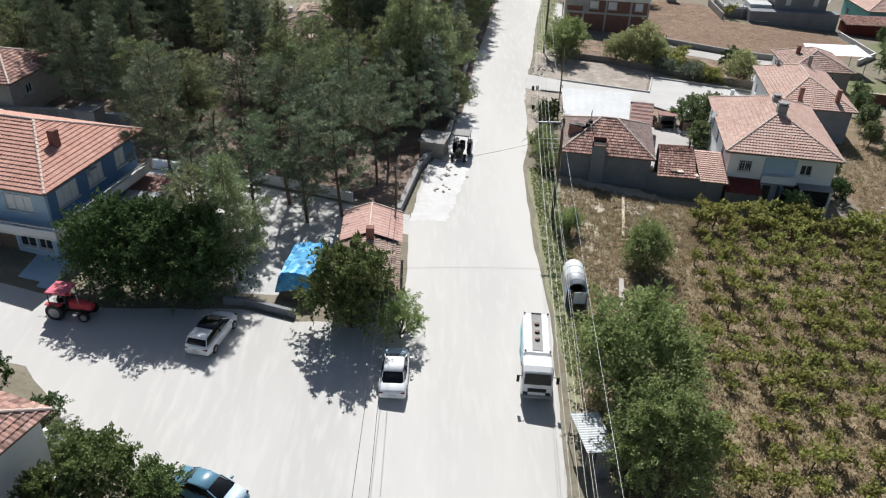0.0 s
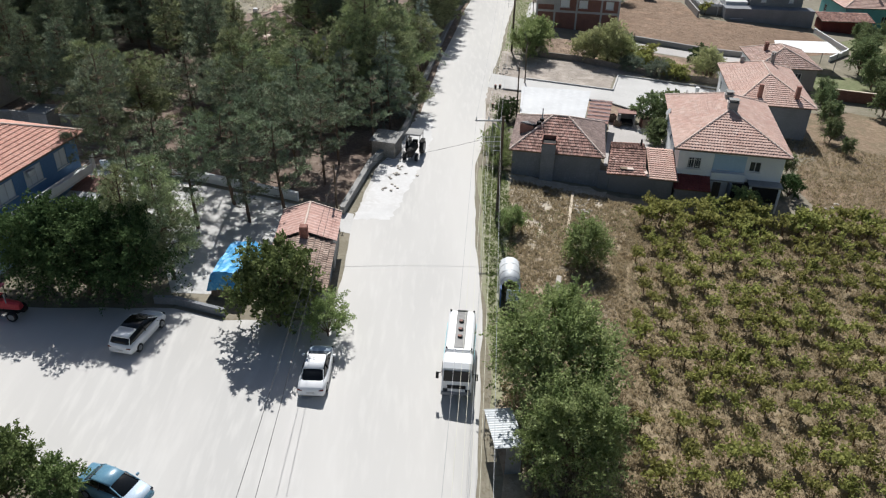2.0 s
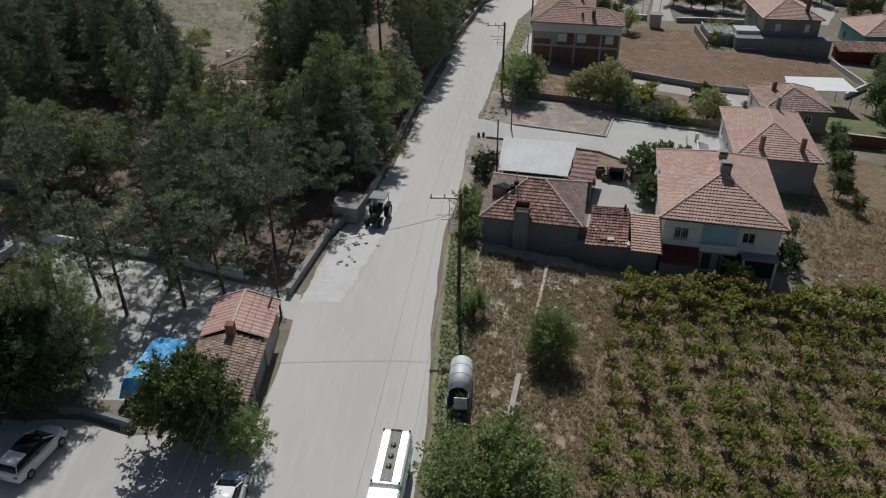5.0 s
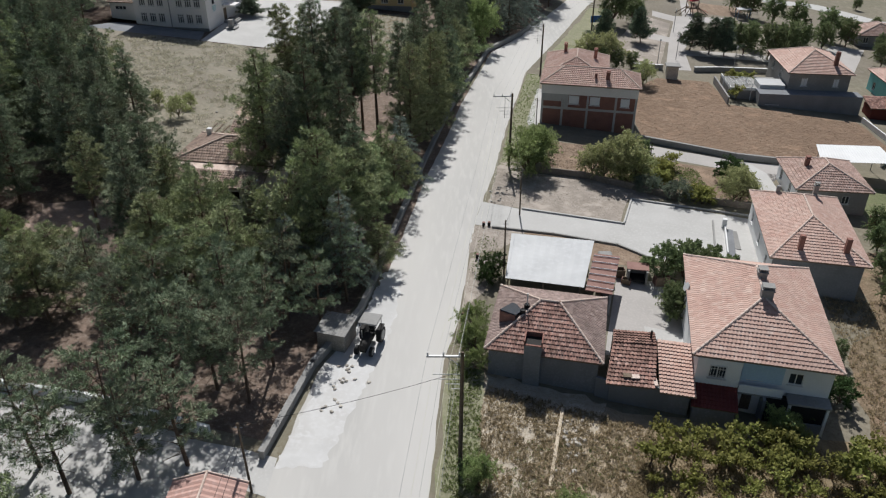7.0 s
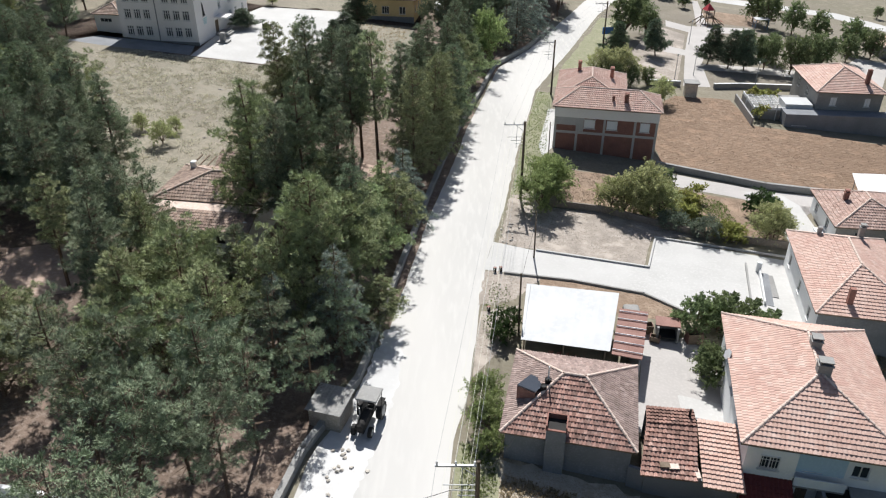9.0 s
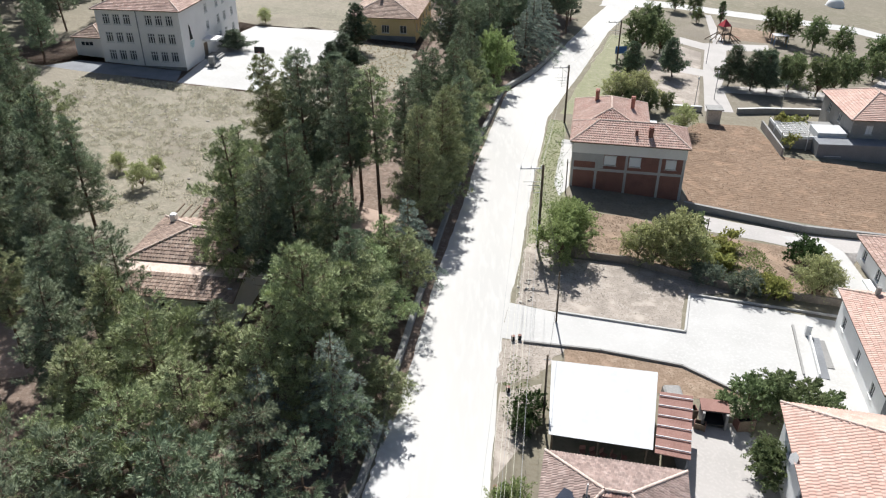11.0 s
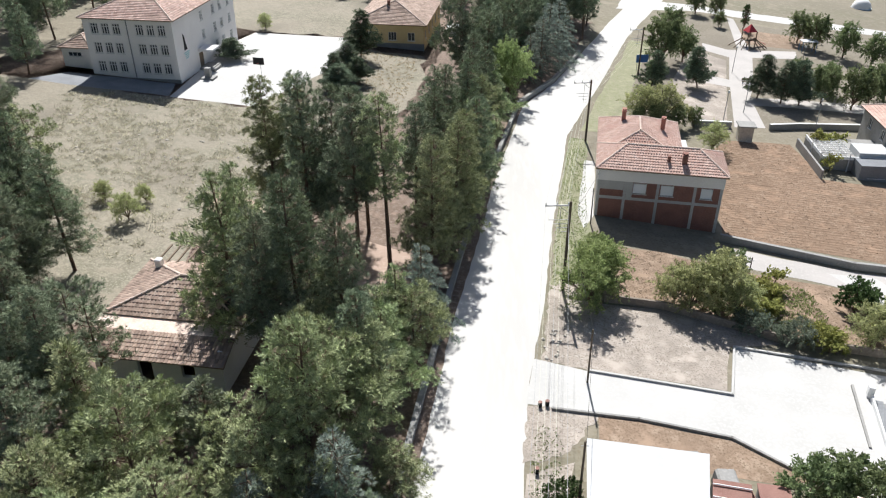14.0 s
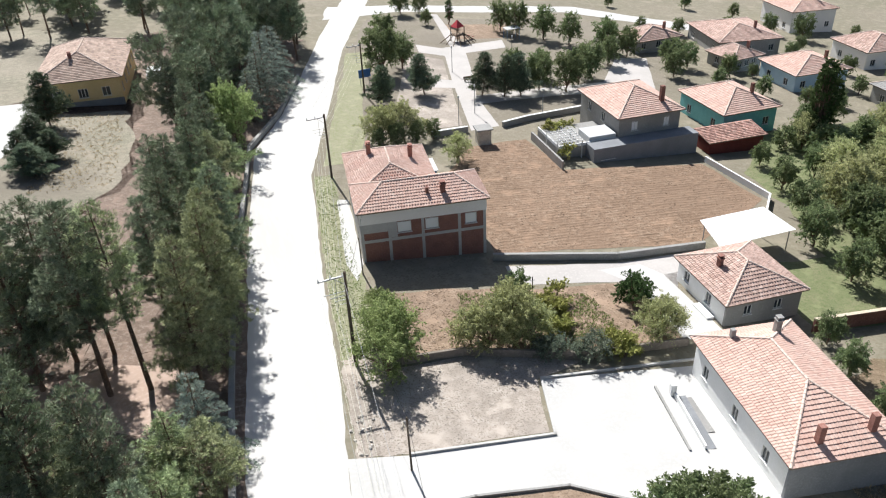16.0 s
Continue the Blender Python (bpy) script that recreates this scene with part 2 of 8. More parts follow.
    "frame": mat("white_window_frame", (0.72, 0.72, 0.71), rough=0.5, bump=0.0),
    "shutter": mat("white_roller_shutter", (0.80, 0.81, 0.81), (0.76, 0.77, 0.77), (0.83, 0.83, 0.83), rough=0.6, bump=0.1),
    "carwhite": mat("white_car_paint", (0.78, 0.79, 0.80), (0.76, 0.77, 0.78), (0.79, 0.80, 0.81), rough=0.22, bump=0.0, spec=0.5),
    "carblack": mat("black_car_paint", (0.012, 0.012, 0.014), rough=0.18, bump=0.0, spec=0.5),
    "carblue": mat("faded_blue_car_paint", (0.10, 0.225, 0.32), (0.085, 0.195, 0.28), (0.15, 0.28, 0.36), rough=0.35, bump=0.0, spec=0.5),
    "carpale": mat("pale_blue_paint_and_reflection", (0.50, 0.60, 0.70), (0.46, 0.56, 0.66), (0.54, 0.64, 0.73), rough=0.35, bump=0.0, spec=0.5),
    "red": mat("red_paint", (0.50, 0.045, 0.055), (0.44, 0.04, 0.05), (0.55, 0.10, 0.11), rough=0.45, bump=0.05),
    "pinkred": mat("sun_bleached_red_plastic", (0.62, 0.13, 0.18), (0.56, 0.11, 0.15), (0.66, 0.20, 0.25), rough=0.55, bump=0.1),
    "tarp": mat("blue_tarpaulin", (0.09, 0.40, 0.70), (0.05, 0.28, 0.60), (0.24, 0.60, 0.80), rough=0.5, scale=1.5, fine=4.0, bump=0.5, dist=0.05),
    "teal": mat("teal_paint", (0.20, 0.52, 0.58), rough=0.5, bump=0.05),
    "signblue": mat("blue_sign_paint", (0.06, 0.16, 0.40), rough=0.5, bump=0.0),
    "solar": mat("solar_collector", (0.015, 0.018, 0.03), (0.02, 0.025, 0.04), (0.03, 0.035, 0.05), rough=0.15, bump=0.0, spec=0.6),
    "wire": mat("aluminium_cable", (0.58, 0.57, 0.47), (0.54, 0.53, 0.43), (0.62, 0.61, 0.52), rough=0.5, bump=0.0),
    "grey": mat("grey_metal", (0.33, 0.34, 0.35), rough=0.5, metal=0.4, bump=0.1),
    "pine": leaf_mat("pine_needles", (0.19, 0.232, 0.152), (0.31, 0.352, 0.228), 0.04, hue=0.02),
    "pine_light": leaf_mat("lighter_pine_needles", (0.28, 0.325, 0.178), (0.435, 0.48, 0.265), 0.04, hue=0.02),
    "pine_dark": leaf_mat("dark_fir_needles", (0.135, 0.175, 0.115), (0.20, 0.245, 0.16), 0.08),
    "pine_b": leaf_mat("blue_green_needles", (0.21, 0.26, 0.22), (0.30, 0.345, 0.29), 0.2),
    "leaf": leaf_mat("broad_leaves", (0.175, 0.225, 0.11), (0.255, 0.30, 0.15), 0.35),
    "leaf_bright": leaf_mat("bright_leaves", (0.210, 0.265, 0.105), (0.361, 0.403, 0.185), 0.4),
    "leaf_walnut": leaf_mat("walnut_leaves", (0.12, 0.165, 0.06), (0.23, 0.28, 0.115), 0.3),
    "leaf_dark": leaf_mat("dark_leaves", (0.072, 0.112, 0.044), (0.10, 0.145, 0.058), 0.25),
    "leaf_light": leaf_mat("light_leaves", (0.255, 0.325, 0.135), (0.36, 0.42, 0.19), 0.45),
    "leaf_olive": leaf_mat("olive_leaves", (0.37, 0.40, 0.20), (0.48, 0.50, 0.265), 0.5),
    "leaf_grey": leaf_mat("blue_grey_leaves", (0.19, 0.225, 0.165), (0.27, 0.30, 0.225), 0.3),
    "leaf_vine": leaf_mat("vine_leaves", (0.255, 0.27, 0.085), (0.37, 0.36, 0.13), 0.4),
    "straw": leaf_mat("dry_grass", (0.440, 0.374, 0.246), (0.378, 0.312, 0.194), 0.5),
    "thistle": leaf_mat("pale_dry_thistle", (0.56, 0.525, 0.425), (0.47, 0.44, 0.35), 0.5),
    "weed": leaf_mat("green_grass", (0.17, 0.235, 0.08), (0.24, 0.27, 0.12), 0.55),
}


# ---- building blocks ----
def part(name, bm, material, parent=None, label="", smooth=False):
    """Links a bmesh (or a ready mesh) as one object under a thing or a part."""
    if isinstance(bm, bmesh.types.BMesh):
        me = bpy.data.meshes.new(name)
        bm.to_mesh(me)
        bm.free()
    else:
        me = bm
    if not me.materials:
        me.materials.append(M[material] if isinstance(material, str) else material)
    if smooth:
        me.polygons.foreach_set("use_smooth", [True] * len(me.polygons))
    ob = new(name, me)
    if parent:
        ob.parent = parent
    if label:
        ob["label"] = label
    return ob


def thing(name, label, category, m=None, group="", kind=""):
    """An Empty at the base of a thing."""
    ob = new(name)
    if m is not None:
        ob.matrix_basis = m
    return tagged(ob, label, category, group, kind)


def mesh(name, verts, faces):
    me = bpy.data.meshes.new(name)
    me.from_pydata([tuple(v) for v in verts], [], [tuple(f) for f in faces])
    me.update()
    return me


def box(bm, x0, x1, y0, y1, z0, z1, bevel=0.0):
    r = bmesh.ops.create_cube(bm, size=1)
    vs = r["verts"]
    for v in vs:
        v.co = Vector((x0 + (v.co.x + 0.5) * (x1 - x0), y0 + (v.co.y + 0.5) * (y1 - y0), z0 + (v.co.z + 0.5) * (z1 - z0)))
    if bevel:
        bmesh.ops.bevel(bm, geom=list({e for v in vs for e in v.link_edges}), offset=bevel, segments=1, affect="EDGES")
    return vs


def boxes(*spec, bevel=0.0):
    bm = bmesh.new()
    for s in spec:
        box(bm, *s, bevel=bevel)
    return bm


def tube(bm, points, radius, sides=8, r_end=None, cap=True):
    """A round bar through the points."""
    pts = [Vector(p) for p in points]
    rings = []
    for i, p in enumerate(pts):
        d = (pts[min(i + 1, len(pts) - 1)] - pts[max(i - 1, 0)]).normalized()
        s = d.cross(Vector((0, 0, 1)))
        s = s.normalized() if s.length > 1e-3 else Vector((1, 0, 0))
        u = s.cross(d)
        r = radius if r_end is None else radius + (r_end - radius) * i / max(1, len(pts) - 1)
        rings.append([bm.verts.new(p + (s * math.cos(a) + u * math.sin(a)) * r) for a in (2 * math.pi * k / sides for k in range(sides))])
    for a, b in zip(rings, rings[1:]):
        for k in range(sides):
            bm.faces.new((a[k], a[(k + 1) % sides], b[(k + 1) % sides], b[k]))
    if cap:
        bm.faces.new(rings[0])
        bm.faces.new(rings[-1][::-1])
    return bm


def bar(points, radius, sides=8, r_end=None):
    return tube(bmesh.new(), points, radius, sides, r_end)


def polygon_sheet(name, outline, material, lift, label, category, kind="structure", rough_edge=0.35, step=2.5, thick=0.0, seed=1):
    """A flat patch that follows the ground, with an uneven edge."""
    rnd = random.Random(seed)
    pts = []
    for a, b in zip(outline, outline[1:] + outline[:1]):
        a, b = Vector(a), Vector(b)
        n = max(1, int((b - a).length / step))
        side = Vector((-(b - a).y, (b - a).x)).normalized()
        for k in range(n):
            p = a + (b - a) * k / n
            if k and rough_edge:
                p = p + side * rnd.uniform(-rough_edge, rough_edge)
            pts.append(p)
    bm = bmesh.new()
    top = [bm.verts.new((p.x, p.y, gz(p.x, p.y) + lift)) for p in pts]
    bm.faces.new(top)
    bmesh.ops.triangulate(bm, faces=bm.faces[:])
    if thick:
        low = [bm.verts.new((p.x, p.y, gz(p.x, p.y) + lift - thick)) for p in pts]
        for k in range(len(pts)):
            j = (k + 1) % len(pts)
            bm.faces.new((top[k], low[k], low[j], top[j]))
    bmesh.ops.recalc_face_normals(bm, faces=bm.faces[:])
    ob = part(name, bm, material)
    if ob.data.polygons[0].normal.z < 0:
        ob.data.flip_normals()
    return tagged(ob, label, category, "", kind)


def low_wall(name, pts, height, thick, material, label, top=None, kind="structure", category="wall", sink=0.3):
    """A free-standing wall along a line, following the ground."""
    t = thing(name, label, category, None, "", kind)
    for a, b in zip(pts, pts[1:]):
        a, b = Vector(a), Vector(b)
        d = (b - a).normalized()
        s = Vector((-d.y, d.x)) * thick / 2
        a2, b2 = a - d * thick * 0.45, b + d * thick * 0.45
        bm = bmesh.new()
        lo, hi = [], []
        for p in (a2 - s, b2 - s, b2 + s, a2 + s):
            g = gz(p.x, p.y)
            lo.append(bm.verts.new((p.x, p.y, g - sink)))
            hi.append(bm.verts.new((p.x, p.y, g + height)))
        bm.faces.new(hi)
        for k in range(4):
            bm.faces.new((lo[k], lo[(k + 1) % 4], hi[(k + 1) % 4], hi[k]))
        bmesh.ops.recalc_face_normals(bm, faces=bm.faces[:])
        part("wall", bm, material, t)
        if top:
            s2 = s * 1.35
            bm = bmesh.new()
            lo, hi = [], []
            for p in (a2 - s2, b2 - s2, b2 + s2, a2 + s2):
                g = gz(p.x, p.y) + height + 0.004
                lo.append(bm.verts.new((p.x, p.y, g)))
                hi.append(bm.verts.new((p.x, p.y, g + 0.06)))
            bm.faces.new(hi)
            bm.faces.new(lo[::-1])
            for k in range(4):
                bm.faces.new((lo[k], lo[(k + 1) % 4], hi[(k + 1) % 4], hi[k]))
            part("coping", bm, top, t)
    return t


def wall_slab(bm, p0, p1, z0, z1, openings=(), thick=0.25):
    """A wall from p0 to p1 (seen with its outside to the right of the way), with openings (u0, u1, v0, v1) that go through."""
    p0, p1 = Vector((*p0, 0)), Vector((*p1, 0))
    L = (p1 - p0).length
    d = (p1 - p0) / L
    n = Vector((d.y, -d.x, 0))
    us = sorted({0.0, L, *[o[k] for o in openings for k in (0, 1)]})
    vs = sorted({z0, z1, *[o[k] for o in openings for k in (2, 3)]})
    made = {}

    def at(i, j, w):
        if (i, j, w) not in made:
            made[i, j, w] = bm.verts.new(p0 + d * us[i] + Vector((0, 0, vs[j])) - n * (thick * w))
        return made[i, j, w]

    def solid(i, j):
        if not (0 <= i < len(us) - 1 and 0 <= j < len(vs) - 1):
            return False
        uc, vc = (us[i] + us[i + 1]) / 2, (vs[j] + vs[j + 1]) / 2
        return not any(o[0] < uc < o[1] and o[2] < vc < o[3] for o in openings)

    for i in range(len(us) - 1):
        for j in range(len(vs) - 1):
            if not solid(i, j):
                continue
            bm.faces.new((at(i, j, 0), at(i + 1, j, 0), at(i + 1, j + 1, 0), at(i, j + 1, 0)))
            bm.faces.new((at(i, j + 1, 1), at(i + 1, j + 1, 1), at(i + 1, j, 1), at(i, j, 1)))
            if not solid(i - 1, j):
                bm.faces.new((at(i, j, 0), at(i, j + 1, 0), at(i, j + 1, 1), at(i, j, 1)))
            if not solid(i + 1, j):
                bm.faces.new((at(i + 1, j, 1), at(i + 1, j + 1, 1), at(i + 1, j + 1, 0), at(i + 1, j, 0)))
            if not solid(i, j - 1):
                bm.faces.new((at(i, j, 1), at(i + 1, j, 1), at(i + 1, j, 0), at(i, j, 0)))
            if not solid(i, j + 1):
                bm.faces.new((at(i, j + 1, 0), at(i + 1, j + 1, 0), at(i + 1, j + 1, 1), at(i, j + 1, 1)))
    return p0, d, n


def window(parent, p0, d, n, o, kind="glass", mullions=1, casing="frame", sill=True, grille=False, t=0.07, transom=0):
    """A window in an opening: frame, panes or a shutter, sill."""
    u0, u1, v0, v1 = o
    def at(u, v, out):
        return p0 + d * u + n * out + Vector((0, 0, v))
    def block(bm, ua, ub, va, vb, oa, ob_):
        q = [bm.verts.new(at(u, v, w)) for w in (ob_, oa) for u, v in ((ua, va), (ub, va), (ub, vb), (ua, vb))]
        for f in ((0, 1, 2, 3), (7, 6, 5, 4), (0, 4, 5, 1), (1, 5, 6, 2), (2, 6, 7, 3), (3, 7, 4, 0)):
            bm.faces.new([q[k] for k in f])
    bm = bmesh.new()
    rings = [[bm.verts.new(at(u, v, out)) for u, v in ((u0 + e, v0 + e), (u1 - e, v0 + e), (u1 - e, v1 - e), (u0 + e, v1 - e))] for e, out in ((0, -0.06), (t, -0.06), (t, -0.16), (0, -0.16))]
    for a, b in zip(rings, rings[1:] + rings[:1]):
        for k in range(4):
            bm.faces.new((a[k], a[(k + 1) % 4], b[(k + 1) % 4], b[k]))
    bmesh.ops.recalc_face_normals(bm, faces=bm.faces[:])
    w = part("window", bm, casing, parent)
    cuts = [u0] + [u0 + (u1 - u0) * k / (mullions + 1) for k in range(1, mullions + 1)] + [u1]
    for c in cuts[1:-1]:
        bm = bmesh.new()
        block(bm, c - t / 2, c + t / 2, v0 + t, v1 - t, -0.158, -0.062)
        part("mullion", bm, casing, w)
    if transom:
        bm = bmesh.new()
        block(bm, u0 + t, u1 - t, v0 + (v1 - v0) * transom - t * 0.4, v0 + (v1 - v0) * transom + t * 0.4, -0.156, -0.058)
        part("transom", bm, casing, w)
    if kind == "shutter":
        bm = bmesh.new()
        k, v, last = 0, v0 + t, None
        while v < v1 - t + 0.001:
            o_ = -0.085 - 0.014 * (k % 2)
            row = [bm.verts.new(at(u, v, o_)) for u in (u0 + t, u1 - t)]
            if last:
                bm.faces.new((last[0], last[1], row[1], row[0]))
            last, v, k = row, v + 0.075, k + 1
        part("shutter", bm, "shutter", w)
    else:
        for a, b in zip(cuts, cuts[1:]):
            bm = bmesh.new()
            block(bm, a + t * 0.6, b - t * 0.6, v0 + t, v1 - t, -0.125, -0.115)
            part("pane", bm, "glass", w)
    if sill:
        bm = bmesh.new()
        block(bm, u0 - 0.08, u1 + 0.08, v0 - 0.07, v0 - 0.002, -0.1, 0.09)
        part("sill", bm, "cement" if casing != "frame" else "frame", w)
    if grille:
        bm = bmesh.new()
        k = u0 + 0.12
        while k < u1 - 0.05:
            block(bm, k, k + 0.03, v0, v1, 0.02, 0.05)
            k += 0.22
        for v in (v0 + 0.25, v1 - 0.25):
            block(bm, u0 - 0.03, u1 + 0.03, v, v + 0.03, 0.015, 0.045)
        part("grille", bm, "frame", w)
    return w


def tile_slope(verts, faces, a, b, c, d, tw, tl, waves, drop):
    """Tiles on one slope: eave from a to b, top from d to c. Each tile is an island of its own."""
    a, b, c, d = (Vector(p) for p in (a, b, c, d))
    e = (b - a).normalized()
    nrm = (b - a).cross((d + c) / 2 - a).normalized()
    up = nrm.cross(e)
    top = max((d - a).dot(up), (c - a).dot(up))
    rows_n = max(1, round(top / tl))
    tl = top / rows_n
    L = (b - a).length
    ld, lc = ((d - a).dot(e), (c - a).dot(e))
    for k in range(rows_n):
        v0, v1 = k * tl, (k + 1) * tl
        f = min(1.0, (v0 + 0.35 * tl) / top)
        lo, hi = ld * f, L + (lc - L) * f
        n = max(1, round((hi - lo) / tw))
        w = (hi - lo) / n
        for j in range(n):
            u = lo + j * w
            lift = random.uniform(-0.006, 0.010)
            base = len(verts)
            prof = ((0.0, 0.0), (0.3, 0.002), (0.5, waves), (0.8, waves), (1.0, 0.0)) if waves else ((0.0, 0.0), (1.0, 0.0))
            for s, h in prof:
                p = a + e * (u + s * w)
                verts.append(p + up * (v0 - 0.03) + nrm * (h + drop + lift))
                verts.append(p + up * (v1 + 0.02) + nrm * (h * 0.8 + lift * 0.5))
                verts.append(p + up * (v0 - 0.03) + nrm * (h * 0.2 - 0.012))
            for q in range(len(prof) - 1):
                i = base + 3 * q
                faces.append((i, i + 3, i + 4, i + 1))
                faces.append((i + 2, i + 5, i + 3, i))


def ridge_tube(bm, pts):
    """Overlapping half-round ridge tiles as one strip."""
    d = (pts[-1] - pts[0]).normalized()
    s = d.cross(Vector((0, 0, 1))).normalized()
    u = s.cross(d)
    rings = []
    for i, p in enumerate(pts):
        r = 0.125 if i % 2 == 0 else 0.098
        rings.append([bm.verts.new(p + (s * math.cos(a) + u * math.sin(a)) * r) for a in (math.pi * k / 5 for k in range(6))])
    for a, b in zip(rings, rings[1:]):
        for k in range(5):
            bm.faces.new((a[k], a[k + 1], b[k + 1], b[k]))
    for ring in (rings[0], rings[-1]):
        bm.faces.new(ring)


def roof(parent, corners, ridge, material, tw=0.30, tl=0.40, waves=0.05, drop=0.062, caps="mortar", slab=0.14, gable=()):
    """A hipped (or half-hipped) tile roof. corners: four eave points front-left, front-right, back-right, back-left; ridge: its two ends, the first over the front or left.
    The ridge may run along either axis."""
    c = [Vector(p) for p in corners]
    r0, r1 = Vector(ridge[0]), Vector(ridge[1])
    along_x = abs((r1 - r0).normalized().dot((c[1] - c[0]).normalized())) > 0.7
    if along_x:
        slopes = [(c[0], c[1], r1, r0), (c[1], c[2], r1, r1), (c[2], c[3], r0, r1), (c[3], c[0], r0, r0)]
        hips = [(c[0], r0), (c[3], r0), (c[1], r1), (c[2], r1), (r0, r1)]
    else:
        slopes = [(c[0], c[1], r0, r0), (c[1], c[2], r1, r0), (c[2], c[3], r1, r1), (c[3], c[0], r0, r1)]
        hips = [(c[0], r0), (c[1], r0), (c[2], r1), (c[3], r1), (r0, r1)]
    bm = bmesh.new()
    top = {}
    def v(p, dz=0.0):
        k = (round(p.x, 3), round(p.y, 3), round(p.z, 3), dz)
        if k not in top:
            top[k] = bm.verts.new((p.x, p.y, p.z + dz))
        return top[k]
    for a, b, e, f in slopes:
        q = [v(a, -0.03), v(b, -0.03), v(e, -0.03)] + ([] if (e - f).length < 1e-4 else [v(f, -0.03)])
        bm.faces.new(q)
        bm.faces.new((v(a, -slab), v(b, -slab), v(b, -0.03), v(a, -0.03)))
    bm.faces.new([v(p, -slab) for p in c][::-1])
    bmesh.ops.recalc_face_normals(bm, faces=bm.faces[:])
    deck = part("roof", bm, "wood", parent)
    for k, (a, b, e, f) in enumerate(slopes):
        verts, faces = [], []
        tile_slope(verts, faces, a, b, e, f, tw, tl, waves, drop)
        tagged(part("roof_tiles", mesh("roof_tiles", verts, faces), material if isinstance(material, str) else material[k], deck, "courses of clay roof tiles"), kind="stuff")
    for a, b in hips:
        if (b - a).length < 0.2:
            continue
        bm = bmesh.new()
        n = max(2, int((b - a).length / 0.45))
        pts, q = [], Vector((0, 0, 0.035))
        for k in range(n):
            pts += [a + (b - a) * k / n + q, a + (b - a) * (k + 0.9) / n + q * 0.9]
        ridge_tube(bm, pts)
        part("ridge_cap", bm, caps, deck)
    return deck


def chimney(parent, x, y, z0, z1, w=0.6, d=0.6, material="brick", cap=True):
    bm = boxes((x - w / 2, x + w / 2, y - d / 2, y + d / 2, z0, z1), bevel=0.02)
    ch = part("chimney", bm, material, parent)
    if cap:
        bm = boxes((x - w / 2 - 0.06, x + w / 2 + 0.06, y - d / 2 - 0.06, y + d / 2 + 0.06, z1 + 0.003, z1 + 0.09), (x - w / 2 + 0.05, x - w / 2 + 0.13, y - d / 2 + 0.05, y + d / 2 - 0.05, z1 + 0.093, z1 + 0.3), (x + w / 2 - 0.13, x + w / 2 - 0.05, y - d / 2 + 0.05, y + d / 2 - 0.05, z1 + 0.093, z1 + 0.3), (x - w / 2 - 0.02, x + w / 2 + 0.02, y - d / 2 - 0.02, y + d / 2 + 0.02, z1 + 0.303, z1 + 0.38))
        part("chimney_cap", bm, material, ch)
    return ch


def house(name, label, cx, cy, rot, w, d, eave, rise, ridge, wall, tiles, over=0.5, front=(), right=(), left=(), back=(), z_floor=None, detail=True, wall_front=None, caps="mortar", category="house", tw=0.30, bars=None):
    """A rendered house with a hipped tile roof. Local x along the front, y to the back; ridge: (x0, y0, x1, y1) in local metres."""
    g = gz(cx, cy) if z_floor is None else z_floor
    h = thing(name, label, category, pose(cx, cy, g, 0, 0, rot))
    low = min(gz(cx + dx, cy + dy) for dx in (-w / 2, w / 2) for dy in (-d / 2, d / 2)) - g - 0.4
    sides = (((-w / 2, -d / 2), (w / 2, -d / 2), front), ((w / 2, -d / 2), (w / 2, d / 2), right), ((w / 2, d / 2), (-w / 2, d / 2), back), ((-w / 2, d / 2), (-w / 2, -d / 2), left))
    for i, (p0, p1, wins) in enumerate(sides):
        bm = bmesh.new()
        if i % 2:
            q0, q1 = Vector(p0), Vector(p1)
            s = (q1 - q0).normalized() * 0.252
            q0, q1 = q0 + s, q1 - s
            wins = [(o[0] - 0.252, o[1] - 0.252, *o[2:]) for o in wins]
        else:
            q0, q1 = p0, p1
        base, dr, nr = wall_slab(bm, q0, q1, low, eave - 0.16, [o[:4] for o in wins])
        part("wall", bm, (wall_front if wall_front and i == 0 else wall), h)
        for o in wins:
            kind = o[4] if len(o) > 4 else "glass"
            if kind == "door":
                bm = bmesh.new()
                u0, u1, v0, v1 = o[:4]
                c = base + dr * u0 - nr * 0.14
                e = base + dr * u1 - nr * 0.14
                q = [bm.verts.new((p.x + k.x, p.y + k.y, z)) for k in (Vector((0, 0, 0)), nr * 0.06) for p, z in ((c, v0), (e, v0), (e, v1), (c, v1))]
                for f in ((3, 2, 1, 0), (4, 5, 6, 7), (0, 1, 5, 4), (1, 2, 6, 5), (2, 3, 7, 6), (3, 0, 4, 7)):
                    bm.faces.new([q[k] for k in f])
                part("door", bm, "wood", h)
            else:
                window(h, base, dr, nr, o[:4], kind, grille=(kind == "grille"), mullions=bars[0] if bars else 1 if o[1] - o[0] < 1.5 else 2, t=bars[1] if bars else 0.07, transom=bars[2] if bars else 0)
    e = over
    roof(h, [(-w / 2 - e, -d / 2 - e, eave), (w / 2 + e, -d / 2 - e, eave), (w / 2 + e, d / 2 + e, eave), (-w / 2 - e, d / 2 + e, eave)],
         [(ridge[0], ridge[1], eave + rise), (ridge[2], ridge[3], eave + rise)], tiles, waves=0.03 if detail else 0.0, caps=caps, tw=tw if detail else 0.6)
    return h


